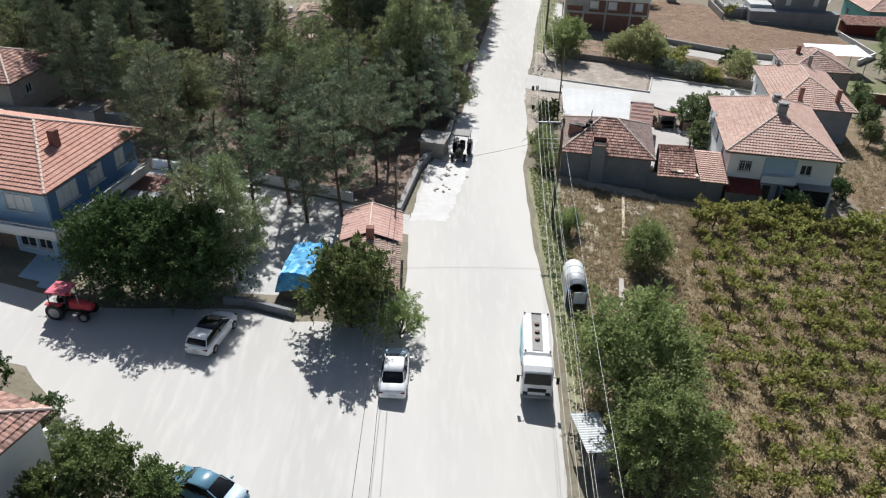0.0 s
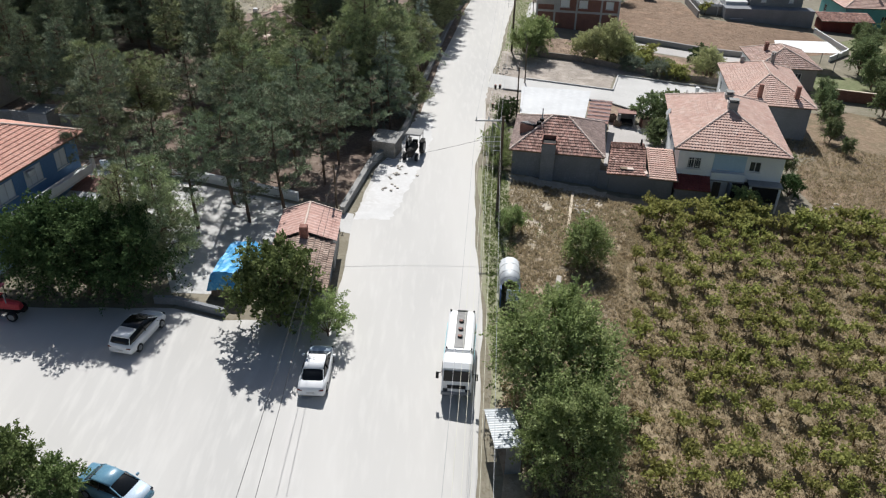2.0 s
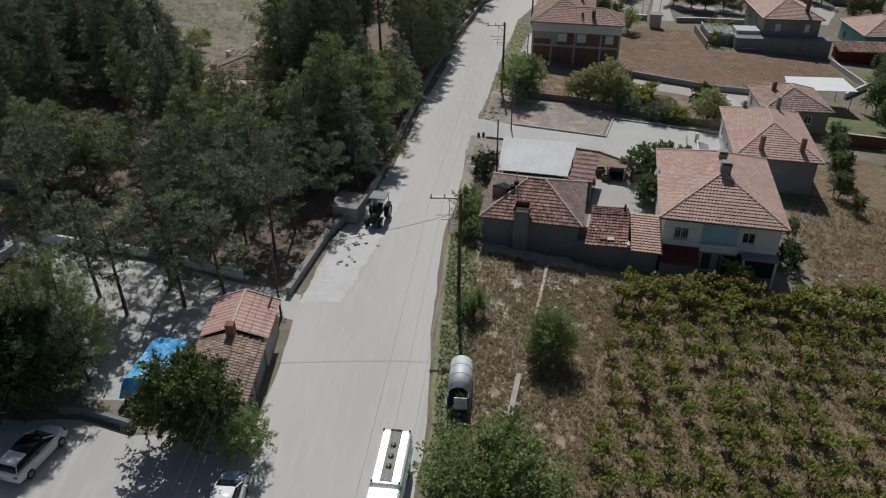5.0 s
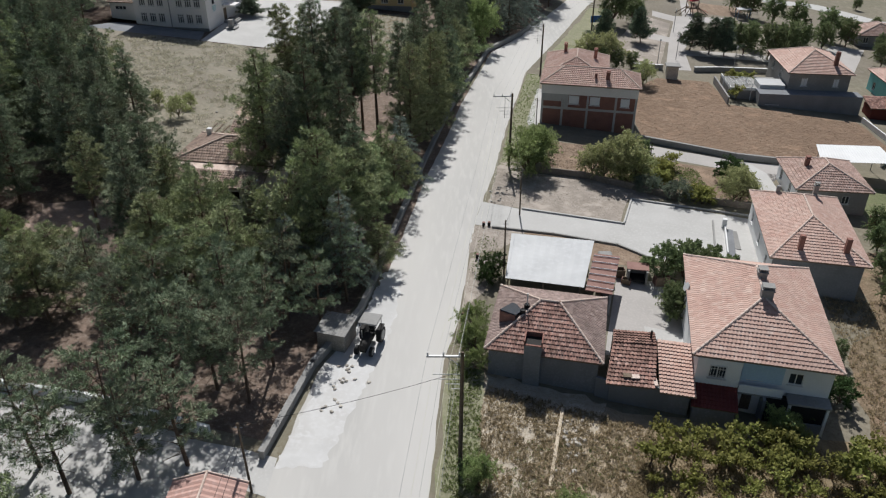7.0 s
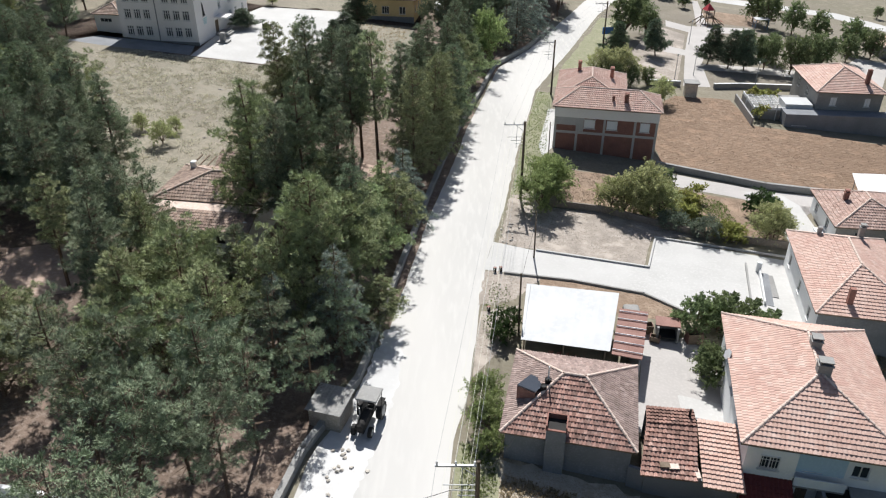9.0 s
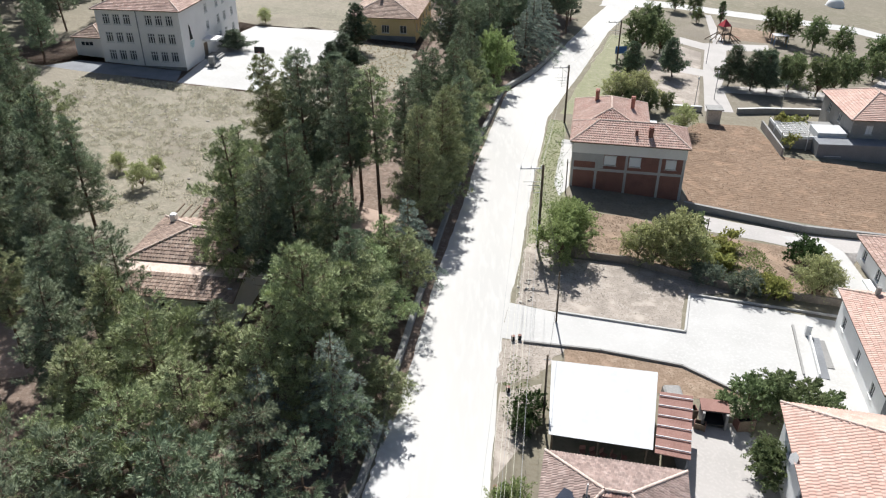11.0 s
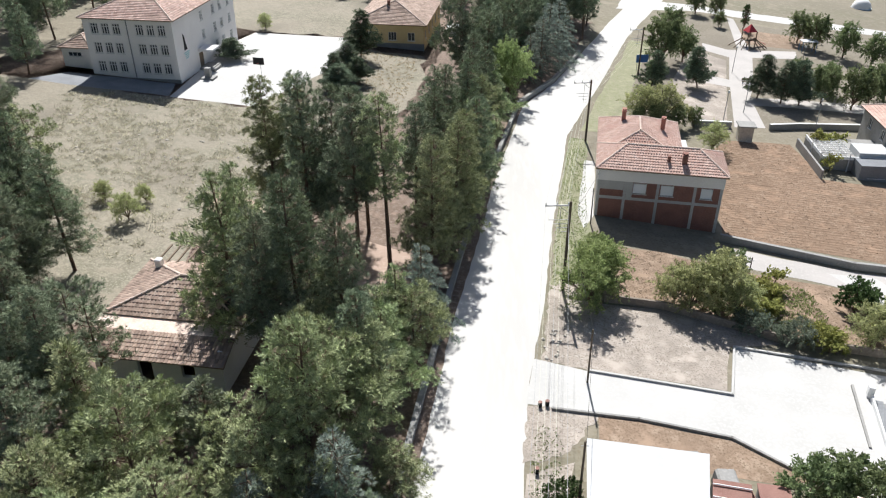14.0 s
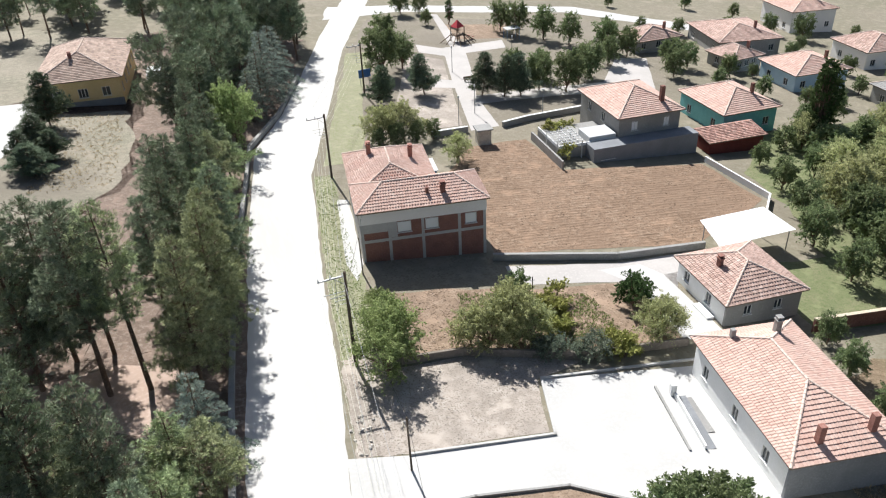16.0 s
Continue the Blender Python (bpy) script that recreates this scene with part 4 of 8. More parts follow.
for k, (px_, py_) in enumerate(((24.3, 69.9), (24.9, 69.8))):
    part("roof_patch", boxes((px_ - 0.35, px_ + 0.35, py_ - 0.25, py_ + 0.25, 2.40 + (py_ - 69) * 0.2, 2.47 + (py_ - 69) * 0.2)), "mortar" if k else "wood", AN, "mismatched pale roof patch")
part("stovepipe", bar([(26.9, 74.2, 3.0), (26.9, 74.2, 3.9)], 0.1, 8), "black", AN)

# tall white house
H2w = [(4.0, 5.1, 3.35, 4.45, "glass"), (7.0, 8.1, 3.35, 4.45, "glass"), (3.9, 4.7, 0.2, 1.9, "door"), (6.2, 7.0, 0.4, 1.4, "glass")]
H2 = house("tall_house", "two-storey white house with a faded orange tile roof", 36.0, 76.6, -10.3, 10.2, 14.6, 5.35, 2.3, (0, -1.8, 0, 3.2), "white", "tile_new", over=0.5, z_floor=gz(33, 69), front=H2w, left=[(2.5, 3.6, 3.2, 4.4), (6.5, 7.6, 3.2, 4.4), (10.5, 11.6, 3.2, 4.4)], right=[(3, 4.2, 3.2, 4.4), (8, 9.2, 3.2, 4.4)])
lean_to(H2, "lower_roof", [(-5.3, -9.95, 1.95), (-1.75, -9.95, 1.95), (-1.75, -7.79, 2.62), (-5.3, -7.79, 2.62)], "maroon", tw=0.30, label="maroon tile roof over the low front room", drop=0.05)
part("front_room", boxes((-5.1, -1.95, -9.75, -7.31, -1.2, 1.84)), "cement_dark", H2, "grey rendered low front room")
part("bay", boxes((-5.1, -1.75, -7.78, -7.31, 2.43, 5.15)), "white", H2, "white rendered bay")
window(H2, Vector((-5.1, -7.90, 0)), Vector((1, 0, 0)), Vector((0, -1, 0)), (0.95, 2.25, 3.4, 4.6), "grille", grille=True)
part("porch_slab", boxes((2.0, 5.2, -8.6, -7.31, 2.35, 2.5)), "cement", H2)
part("porch_post", boxes((2.1, 2.3, -8.5, -8.3, -0.8, 2.345)), "white", H2)
part("porch_post", boxes((4.9, 5.1, -8.5, -8.3, -0.8, 2.345)), "white", H2)
# porch wall and the block behind it coloured dark for the porch's shade
part("porch_wall", boxes((2.31, 4.89, -8.5, -8.35, -0.8, 0.6)), "cement_dark", H2)
part("porch_room", boxes((0.4, 5.1, -7.9, -7.32, -0.9, 2.2)), "dark", H2, "solid dark block in place of the porch's shade")
part("porch_pillar", boxes((0.2, 0.42, -8.5, -7.32, -0.9, 2.34)), "cement_dark", H2)
part("balcony_slab", boxes((-1.7, 1.6, -8.0, -7.32, 2.3, 2.45)), "cement", H2)
part("balcony_wall", boxes((-1.7, 1.6, -8.0, -7.9, 2.453, 3.2)), "white", H2, "white balcony parapet")
# thin panel tinted pale blue to imitate skylit shade on the white wall
part("balcony_recess", boxes((-1.6, 1.5, -7.36, -7.312, 3.2, 4.9)), "blue_light", H2, "balcony wall panel tinted pale blue for skylit shade")
chimney(H2, 0.2, -1.6, 6.4, 8.35, 0.95, 0.75, "cement")
chimney(H2, 0.25, 1.6, 6.6, 8.1, 0.75, 0.75, "cement")
part("dish", bar([(-5.3, 2.0, 5.3), (-5.65, 1.9, 5.5)], 0.03, 6, 0.45), "frame", H2, "white satellite dish")

# long white house behind the yard
H3 = house("long_house", "white single-storey house with a salmon tile roof", 47.6, 95.6, -9.5, 8.6, 14.6, 4.1, 2.0, (0, -1.6, 0, 3.6), "white", "tile_new", over=0.5, z_floor=gz(46, 92), left=[(1.6, 2.5, 1.2, 2.5), (6.6, 7.5, 1.2, 2.5), (11.2, 12.1, 1.2, 2.5)], wall_front="cement_dark")
for x, y, z in ((-1.8, -6.3, 4.3), (2.6, -6.1, 4.3)):
    chimney(H3, x, y, z, z + 1.9, 0.5, 0.5, "brick", cap=False)
chimney(H3, -2.2, 5.6, 4.6, 6.0, 0.4, 0.4, "cement", cap=False)
chimney(H3, 1.6, 5.2, 5.0, 6.6, 0.5, 0.5, "cement")
part("steps", boxes((-7.4, -6.6, -2, 5.4, 0.02, 0.22), (-6.6, -5.9, 0, 4.2, 0.02, 0.4)), "cement", H3, "low concrete steps in the yard")

# small house behind it
# front wall coloured grey for its shade, the other walls white
H4 = house("small_house", "small pale blue house with a faded old tile roof", 56.4, 112.6, -4.5, 8.4, 8.8, 3.0, 1.9, (0, -0.9, 0, 0.9), "white", "tile_faded", over=0.45, wall_front="cement", z_floor=gz(55, 112), front=[(2, 2.9, 1.1, 2.2), (5.4, 6.3, 1.1, 2.2)], left=[(1.2, 2.2, 1.0, 2.2), (5.2, 6.2, 0.9, 2.2)])
chimney(H4, -2.2, 0.4, 3.6, 4.9, 0.5, 0.5, "brick")
part("bench", boxes((-5.2, -4.4, -3.0, -0.4, 0.1, 0.5)), "white", H4, "white step along the wall")

CAN = thing("canopy", "flat white sheet canopy on steel posts", "canopy", pose(0, 0, gz(63, 120)))
part("roof", corrugated([(58.4, 118.2, 2.9), (68.4, 117.9, 2.9), (68.3, 123.3, 3.15), (59.7, 123.6, 3.15)], 0.4), "white", CAN)
for x, y in ((58.8, 118.6), (68, 118.4), (67.8, 122.9), (60.1, 123.1)):
    part("post", bar([(x, y, -0.5), (x, y, 2.88)], 0.06, 8), "grey", CAN)

# unfinished brick house
gb = gz(28, 129)
BR = thing("brick_house", "unfinished two-storey brick house with concrete columns and tile roof", "house", pose(21.6, 130.9, gb, 0, 0, -8.6))
BRW = 13.8
cols = [0.0, 2.95, 6.6, 10.65, 13.48]
opens = [(4.0, 5.5, 3.62, 4.95, "shutter"), (7.05, 8.5, 3.62, 4.95, "shutter"), (11.45, 12.75, 3.62, 4.95, "shutter")]
bm = bmesh.new()
base, dr, nr = wall_slab(bm, (0, 0), (BRW, 0), -0.9, 5.05, [o[:4] for o in opens], 0.2)
part("wall", bm, "brick", BR, "bare red brick infill wall")
for o in opens:
    window(BR, base, dr, nr, o[:4], "shutter", mullions=0)
for c in cols:
    part("column", boxes((c, c + 0.32, -0.035, 0.2, -0.9, 5.05)), "concrete", BR, "bare concrete column")
for a, b in zip(cols, cols[1:]):
    part("beam", boxes((a + 0.323, b - 0.003, -0.03, 0.2, 2.75, 3.1)), "concrete", BR, "bare concrete beam")
part("top_band", boxes((-0.05, BRW + 0.05, -0.06, 0.3, 5.053, 6.6)), "cream", BR, "pale rendered wall band")
part("render_patch", boxes((0.325, 2.945, -0.014, -0.003, 3.95, 5.045)), "concrete", BR, "grey rendered patch")
part("render_patch", boxes((3.275, 3.95, -0.014, -0.003, 3.12, 5.045)), "concrete", BR, "grey rendered patch")
for x0, x1, y0, y1 in ((BRW - 0.25, BRW, 0.21, 6.6), (0, 0.25, 0.31, 15.4), (0.26, 9.0, 15.15, 15.4), (8.75, 9.0, 6.9, 15.14), (9.01, BRW, 6.61, 6.86)):
    part("wall", boxes((x0, x1, y0, y1, -0.9, 6.4)), "cement", BR)
e = 0.35
roof(BR, [(-e, -e, 6.6), (BRW + e, -e, 6.6), (BRW + e, 6.9, 6.6), (-e, 6.9, 6.6)], [(3.0, 3.3, 8.25), (11.0, 3.3, 8.25)], "tile_new")
roof(BR, [(-e, 3.4, 6.58), (9.2 + e, 3.4, 6.58), (9.2 + e, 15.6, 6.58), (-e, 15.6, 6.58)], [(4.5, 7.0, 8.6), (4.5, 11.6, 8.6)], "tile_new")
chimney(BR, 9.3, 1.2, 7.0, 8.2, 0.55, 0.55, "brick")
chimney(BR, 7.6, 1.3, 7.0, 8.0, 0.35, 0.35, "brick", False)
chimney(BR, 2.6, 12.0, 7.6, 9.0, 0.5, 0.5, "brick")
chimney(BR, 7.3, 10.4, 7.6, 8.8, 0.5, 0.5, "brick")
SHB = thing("shed", "dark blue-grey lean-to shed with a pale roof", "shed", pose(33.8, 148, gz(33.8, 148), 0, 0, -8))
part("wall", boxes((-2, 2, -1.8, 1.8, -0.4, 2.5)), "blue", SHB)
part("roof", boxes((-2.2, 2.2, -2, 2, 2.503, 2.6)), "sheet", SHB)

# school
SCH = house("school", "three-storey pale rendered school with a red tile roof", -43.6, 175.8, -6.0, 14.2, 23.4, 9.6, 3.0, (0, -4.6, 0, 4.6), "cream", "tile_faded", over=0.5, z_floor=gz(-38.5, 165), bars=(2, 0.14, 0.7),
            front=[(s + k * 1.75, s + k * 1.75 + 1.3, v, v + 1.7, "glass") for v in (1.3, 4.2, 7.1) for s in (1.1, 8.3) for k in range(3)],
            right=[(s, s + 1.1, v, v + 1.5, "glass") for v in (1.3, 4.2, 7.1) for s in (9.6, 14.2, 17.0, 20.4) if not (v < 2 and s < 12)] + [(7.4, 9.0, 0.05, 2.5, "door")], detail=False)
part("entrance_canopy", boxes((7.13, 9.6, -4.6, -1.8, 2.9, 3.25)), "cream", SCH)
part("entrance_steps", boxes((7.13, 9.2, -4.8, -1.6, -0.3, 0.3), (9.2, 9.6, -4.8, -1.6, -0.3, 0.15)), "cement", SCH)
part("plinth", boxes((-7.16, 7.16, -11.78, -11.703, -0.6, 0.55)), "cement", SCH)
part("rain_pipe", boxes((-0.12, 0.0, -11.82, -11.70, 0.6, 9.4)), "grey", SCH)
part("wall_emblem", mesh("wall_emblem", [(7.125, -9.0, 4.3), (7.125, -7.9, 4.3), (7.125, -8.2, 5.4), (7.125, -8.4, 6.4), (7.125, -8.9, 7.0), (7.125, -8.9, 5.4)], [(0, 1, 2, 3, 4, 5)]), "dark", SCH, "dark painted shape on the wall")
for k in range(4):
    part("wall_mark", boxes((7.122, 7.132, -9.2 + 0.1 * k, -7.4 - 0.12 * k, 3.85 - 0.28 * k, 3.97 - 0.28 * k)), "turq", SCH, "faint painted bar on the wall")
house("school_annex", "low school annex with a tile roof", -54.6, 170.5, -6.0, 5.0, 7, 3.3, 1.4, (0, -1.2, 0, 1.2), "cream", "tile_brown", over=0.4, front=[(1.0, 3.2, 1.8, 2.5)], detail=False)

# yellow house
YEL = house("yellow_house", "single-storey yellow house with a faded damaged tile roof", -7.4, 201.0, -5.5, 12.6, 20.5, 4.4, 2.8, (0, -4.2, 0, 4.2), "yellow", "tile_brown", over=0.6, z_floor=gz(-8, 191),
            front=[(1.6, 3.6, 1.4, 2.9), (6.0, 7.5, 1.4, 2.9), (9.6, 10.9, 1.4, 2.9)], right=win(20.5, 5, 1.2, 1.4, 2.9, "glass", 1.5, 1.5), detail=False)
part("plinth", boxes((-6.36, 6.36, -10.33, -10.254, -0.8, 0.9)), "cement_dark", YEL)
chimney(YEL, -1.0, -5.5, 5.5, 7.3, 0.5, 0.5, "brick")
STK = thing("tile_stack", "white stack of stored roof sheets", "stack", pose(3.0, 203.5, gz(3, 203.5)))
for k in range(6):
    part("sheet", boxes((-1.6 + k * 0.05, 1.6 - k * 0.04, -1.6, 1.6, k * 0.26, k * 0.26 + 0.2), bevel=0.02), "white", STK)

# abandoned house among the pines
gab = gz(-17, 96)
ABH = thing("abandoned_house", "abandoned house with a collapsing brown tile roof", "house", pose(-22.1, 96.8, gab, 0, 0, -6.0))
bm = bmesh.new()
base, dr, nr = wall_slab(bm, (0, 0), (10.6, 0), -0.8, 3.1, [(3.6, 4.8, 0.0, 2.2), (7.2, 8.3, 1.0, 2.2)], 0.35)
part("wall", bm, "white", ABH, "flaking white wall")
for p0, p1 in (((10.6, 0.36), (10.6, 11)), ((10.6, 11.01), (0, 11.01)), ((0, 11), (0, 0.36))):
    bm = bmesh.new()
    wall_slab(bm, p0, p1, -0.8, 3.6, (), 0.35)
    part("wall", bm, "white", ABH, "flaking white wall")
lean_to(ABH, "roof", [(-0.7, -0.9, 3.05), (11.2, -0.9, 3.05), (11.2, 1.6, 3.9), (-0.7, 1.6, 3.9)], "tile_brown", label="sagging low tile roof", drop=0.035)
part("slab", boxes((-0.6, 11.1, 1.62, 3.3, 3.75, 3.9)), "mortar", ABH, "bare plank and mortar strip")
roof(ABH, [(-0.6, 3.3, 4.0), (11.2, 3.3, 4.0), (11.2, 11.6, 4.0), (-0.6, 11.6, 4.0)], [(4.7, 7.0, 5.75), (5.9, 7.0, 5.75)], "tile_brown", drop=0.04, waves=0.03)


def hole(x, y):
    return Vector((x, y, 4.0 + (y - 3.3) * 0.473 + 0.11))


# dark sheet laid over whole tiles, painting the shade inside a hole
part("roof_hole", mesh("roof_hole", [hole(8.6, 3.7), hole(10.2, 3.6), hole(10.5, 4.6), hole(9.6, 5.4), hole(9.1, 4.6)], [(0, 1, 2, 3, 4)]), "dark", ABH, "dark sheet on the roof for the shade in a rotten hole")
part("rear_wing", boxes((2.6, 6.4, 12.3, 14.6, -0.8, 3.15)), "white", ABH, "flaking white rear wing")
lean_to(ABH, "rear_roof", [(2.2, 11.9, 3.2), (6.8, 11.9, 3.2), (6.8, 15.0, 4.5), (2.2, 15.0, 4.5)], "tile_brown", label="broken rear tile roof", drop=0.04)
chimney(ABH, 6.2, 12.6, 3.0, 5.3, 0.6, 0.6, "white", cap=False)
for k in range(4):
    part("rafter", boxes((0.2 + k * 0.75, 0.34 + k * 0.75, 9.2, 13.8, 4.3, 4.42)), "wood", ABH).matrix_basis = Matrix.Rotation(radians(2 + k), 4, "Y")
part("broken_chimney", boxes((1.0, 1.6, 9.4, 10.0, 4.0, 5.4), bevel=0.06), "white", ABH, "stump of a white chimney")

# blue house at the square
BL = house("blue_house", "two-storey blue house with an orange tile roof", -32.55, 55.9, -13.5, 12.4, 11.2, 5.9, 2.5, (-2.4, 0.3, 1.6, 0.3), "blue", "tile_blue_house", over=0.65, z_floor=gz(-28, 48.5), wall_front="blue_light",
           front=[(7.0, 8.0, 3.2, 5.2, "door"), (8.9, 11.2, 3.8, 5.2, "shutter"), (2.5, 4.5, 3.8, 5.2, "shutter"), (9.2, 10.6, 0.7, 2.2), (10.8, 12.0, 0.7, 2.2), (5.0, 6.2, 0.7, 2.2), (7.2, 8.9, 0.05, 2.3, "door")],
           right=[(1.2, 3.6, 3.7, 5.2, "shutter"), (4.8, 6.8, 3.7, 5.2, "shutter"), (8.4, 9.8, 3.7, 5.2, "shutter")])
part("balcony_slab", boxes((-6.2, 7.6, -7.0, -5.61, 2.6, 2.8), (6.21, 7.6, -5.61, 5.4, 2.6, 2.8)), "frame", BL, "white balcony slab round two sides")
part("balcony_wall", boxes((-6.2, 7.6, -7.0, -6.9, 2.803, 3.35), (7.5, 7.6, -6.9, 5.4, 2.803, 3.35)), "white", BL, "white balcony parapet")
part("balcony_rail", boxes((-6.2, 7.6, -6.98, -6.92, 3.55, 3.61), (7.52, 7.58, -6.92, 5.4, 3.55, 3.61), *[(x, x + 0.05, -6.97, -6.93, 3.353, 3.547) for x in (-6, -4, -2, 0, 2, 4, 6, 7.45)]), "frame", BL)
part("rail_end", boxes((7.45, 7.75, 5.2, 5.5, 2.8, 4.2)), "frame", BL)
part("terrace", boxes((-6.2, 7.8, -8.6, -5.61, -0.6, 0.12), (-6.2, 7.8, -9.2, -8.6, -0.6, 0.0)), "blue_light", BL, "pale blue paved terrace with steps")
chimney(BL, 4.2, -1.0, 6.3, 8.4, 0.6, 0.6, "brick", cap=False)
part("air_conditioner", boxes((6.21, 6.5, -0.6, 0.2, 4.6, 5.1), bevel=0.03), "frame", BL)

house("stone_house", "old rubble stone house with a patched tile roof", -47.5, 78.5, -9, 12.5, 9, 3.6, 1.9, (-2.5, 0, 2.5, 0), "stone", "tile_old", over=0.45, right=[(2.4, 3.4, 1.6, 2.6)], front=[(9, 10, 1.4, 2.5)])
OB = thing("flat_shed", "small stone shed with a flat concrete roof", "shed", pose(-34.8, 73.6, gz(-34.8, 73.6), 0, 0, -8))
part("wall", boxes((-1.0, 1.0, -1.0, 1.0, -0.4, 1.9)), "stone", OB)
part("roof", boxes((-1.25, 1.25, -1.25, 1.25, 1.903, 2.05)), "cement", OB)
low_wall("back_wall", [(-46, 72), (-38, 73.6), (-36.2, 73.6)], 1.5, 0.3, "stone", "rubble wall behind a house", top="cement")
YSH = thing("lean_to_shed", "low yard shed with a brown and white sheet roof", "shed", pose(-23.4, 57.2, gz(-23.4, 57.2), 0, 0, -8))
part("wall", boxes((-1.5, 1.5, -1.7, 1.7, -0.3, 2.05)), "cement", YSH)
part("roof", corrugated([(-1.8, -0.4, 2.2), (1.7, -0.4, 2.2), (1.7, 2.0, 2.5), (-1.8, 2.0, 2.5)], 0.3), "rust", YSH, "brown sheet metal roof")
part("white_roof", corrugated([(-1.8, -2.0, 2.02), (1.2, -2.0, 2.02), (1.2, -0.42, 2.18), (-1.8, -0.42, 2.18)], 0.3), "sheet", YSH, "pale sheet metal roof")
low_wall("shed_wall", [(-33.4, 74.3), (-30, 74.6)], 1.2, 0.3, "stone", "rubble wall behind a house", top="white")

# hut beside the road
HUT = thing("roadside_hut", "small roadside hut with red and brown tile roofs", "hut", pose(-4.5, 51.0, gz(-4.5, 51), 0, 0, 1.5))
part("wall", boxes((-2.1, 2.0, 0.0, 4.3, -0.5, 2.7)), "cement", HUT)
part("wall", boxes((-1.9, 1.85, -6.2, -0.003, -0.5, 2.4)), "cement_dark", HUT)
part("roof", corrugated([(2.35, -0.15, 2.75), (2.35, 4.5, 2.75), (-0.2, 4.5, 3.65), (-0.2, -0.15, 3.65)], 0.42, 0.05), "pinksheet", HUT, "salmon ribbed roof slope")
part("roof", corrugated([(-2.5, 4.5, 2.85), (-2.5, -0.15, 2.85), (-0.22, -0.15, 3.65), (-0.22, 4.5, 3.65)], 0.42, 0.05), "pinksheet", HUT, "salmon ribbed roof slope")
lean_to(HUT, "roof", [(2.2, -6.6, 2.45), (2.2, -0.2, 2.45), (-0.2, -0.2, 3.3), (-0.2, -6.6, 3.3)], "tile_brown", label="brown old tile roof slope")
lean_to(HUT, "roof", [(-2.5, -0.2, 2.55), (-2.5, -6.6, 2.55), (-0.23, -6.6, 3.3), (-0.23, -0.2, 3.3)], "tile_brown", label="brown old tile roof slope")
part("ridge_cap", bar([(-0.2, -0.2, 3.68), (-0.2, 4.55, 3.68)], 0.09, 6), "mortar", HUT)
part("gable_cap", bar([(-2.5, 4.5, 2.9), (-0.2, 4.5, 3.7), (2.35, 4.5, 2.8)], 0.08, 6), "mortar", HUT)
chimney(HUT, -0.1, -0.5, 3.0, 4.3, 0.6, 0.6, "brick", cap=False)
part("door", boxes((1.853, 1.9, -3.2, -2.2, -0.1, 1.9)), "wood", HUT)

# sheet roof shelter
SR = thing("sheet_shelter", "open shelter with a big pale sheet metal roof", "shelter", pose(0, 0, gz(19, 87)))
part("roof", corrugated([(14.9, 83.2, 2.55), (22.2, 81.9, 2.55), (24.2, 90.2, 2.85), (15.8, 91.4, 2.85)], 0.9, 0.012), "sheet", SR, "pale patched sheet metal roof")
for x, y in ((15.2, 83.5), (18.5, 82.9), (21.9, 82.3), (23.8, 89.9), (16.1, 91.0), (19.8, 90.5)):
    part("post", bar([(x, y, -0.5), (x, y, 2.5)], 0.07, 8), "wood", SR)
part("back_wall", boxes((16.2, 23.6, 90.6, 90.8, -0.6, 2.5)), "cement", SR)
lean_to(SR, "side_roof", [(22.35, 81.9, 2.3), (24.8, 81.4, 2.2), (26.5, 87.9, 2.45), (24.0, 88.3, 2.5)], "rust", tiles=False, label="brown metal sheet roof with white battens")
for k in range(6):
    f = (k + 0.5) / 6
    a, b = Vector((22.35, 81.9, 2.40)).lerp(Vector((24.0, 88.3, 2.60)), f), Vector((24.8, 81.4, 2.30)).lerp(Vector((26.5, 87.9, 2.55)), f)
    part("batten", bar([a, b], 0.055, 5), "white", SR)
part("side_wall", boxes((24.6, 24.8, 81.6, 87.6, -0.6, 2.1)), "cement_dark", SR)

# house with terrace beside the plowed field, and the houses beyond it
g5 = gz(69, 146)
H5 = house("terrace_house", "two-storey grey house with an orange tile roof and roof terrace", 70.0, 155.6, -3.5, 9.8, 12.6, 5.7, 2.4, (0, -1.0, 0, 1.0), "cement", "tile_new", over=0.5, z_floor=g5, front=[(2.0, 3.0, 3.4, 4.8, "shutter"), (7.2, 8.1, 3.4, 4.8, "shutter"), (6.4, 8.2, 0.9, 2.2, "shutter")], left=[(2.5, 3.6, 3.4, 4.8), (7, 8.1, 3.4, 4.8)], detail=False)
part("lower_storey", boxes((-10.0, 6.6, -9.0, -6.31, -0.8, 2.7)), "cement_dark", H5, "dark grey lower storey")
part("terrace", boxes((-14.2, -4.91, -6.3, 1.5, -0.6, 2.3)), "cement", H5, "grey concrete terrace")
part("parapet", boxes((-14.2, -4.92, -6.3, -6.15, 2.303, 2.75), (-14.2, -14.05, -6.14, 1.5, 2.303, 2.75)), "white", H5, "white terrace parapet")
part("terrace_room", boxes((-9.4, -5.2, -6.1, -2.5, 2.303, 3.3)), "sheet", H5, "pale flat roof")
window(H5, Vector((-10.0, -9.003, 0)), Vector((1, 0, 0)), Vector((0, -1, 0)), (1.2, 3.4, 0.9, 2.1), "shutter")
chimney(H5, 2.6, -4.6, 6.6, 8.9, 0.6, 0.6, "brick", cap=False)
PG = thing("pergola", "white lattice pergola with vines on a terrace", "pergola", pose(57.0, 151.6, gz(57, 151.6), 0, 0, -4))
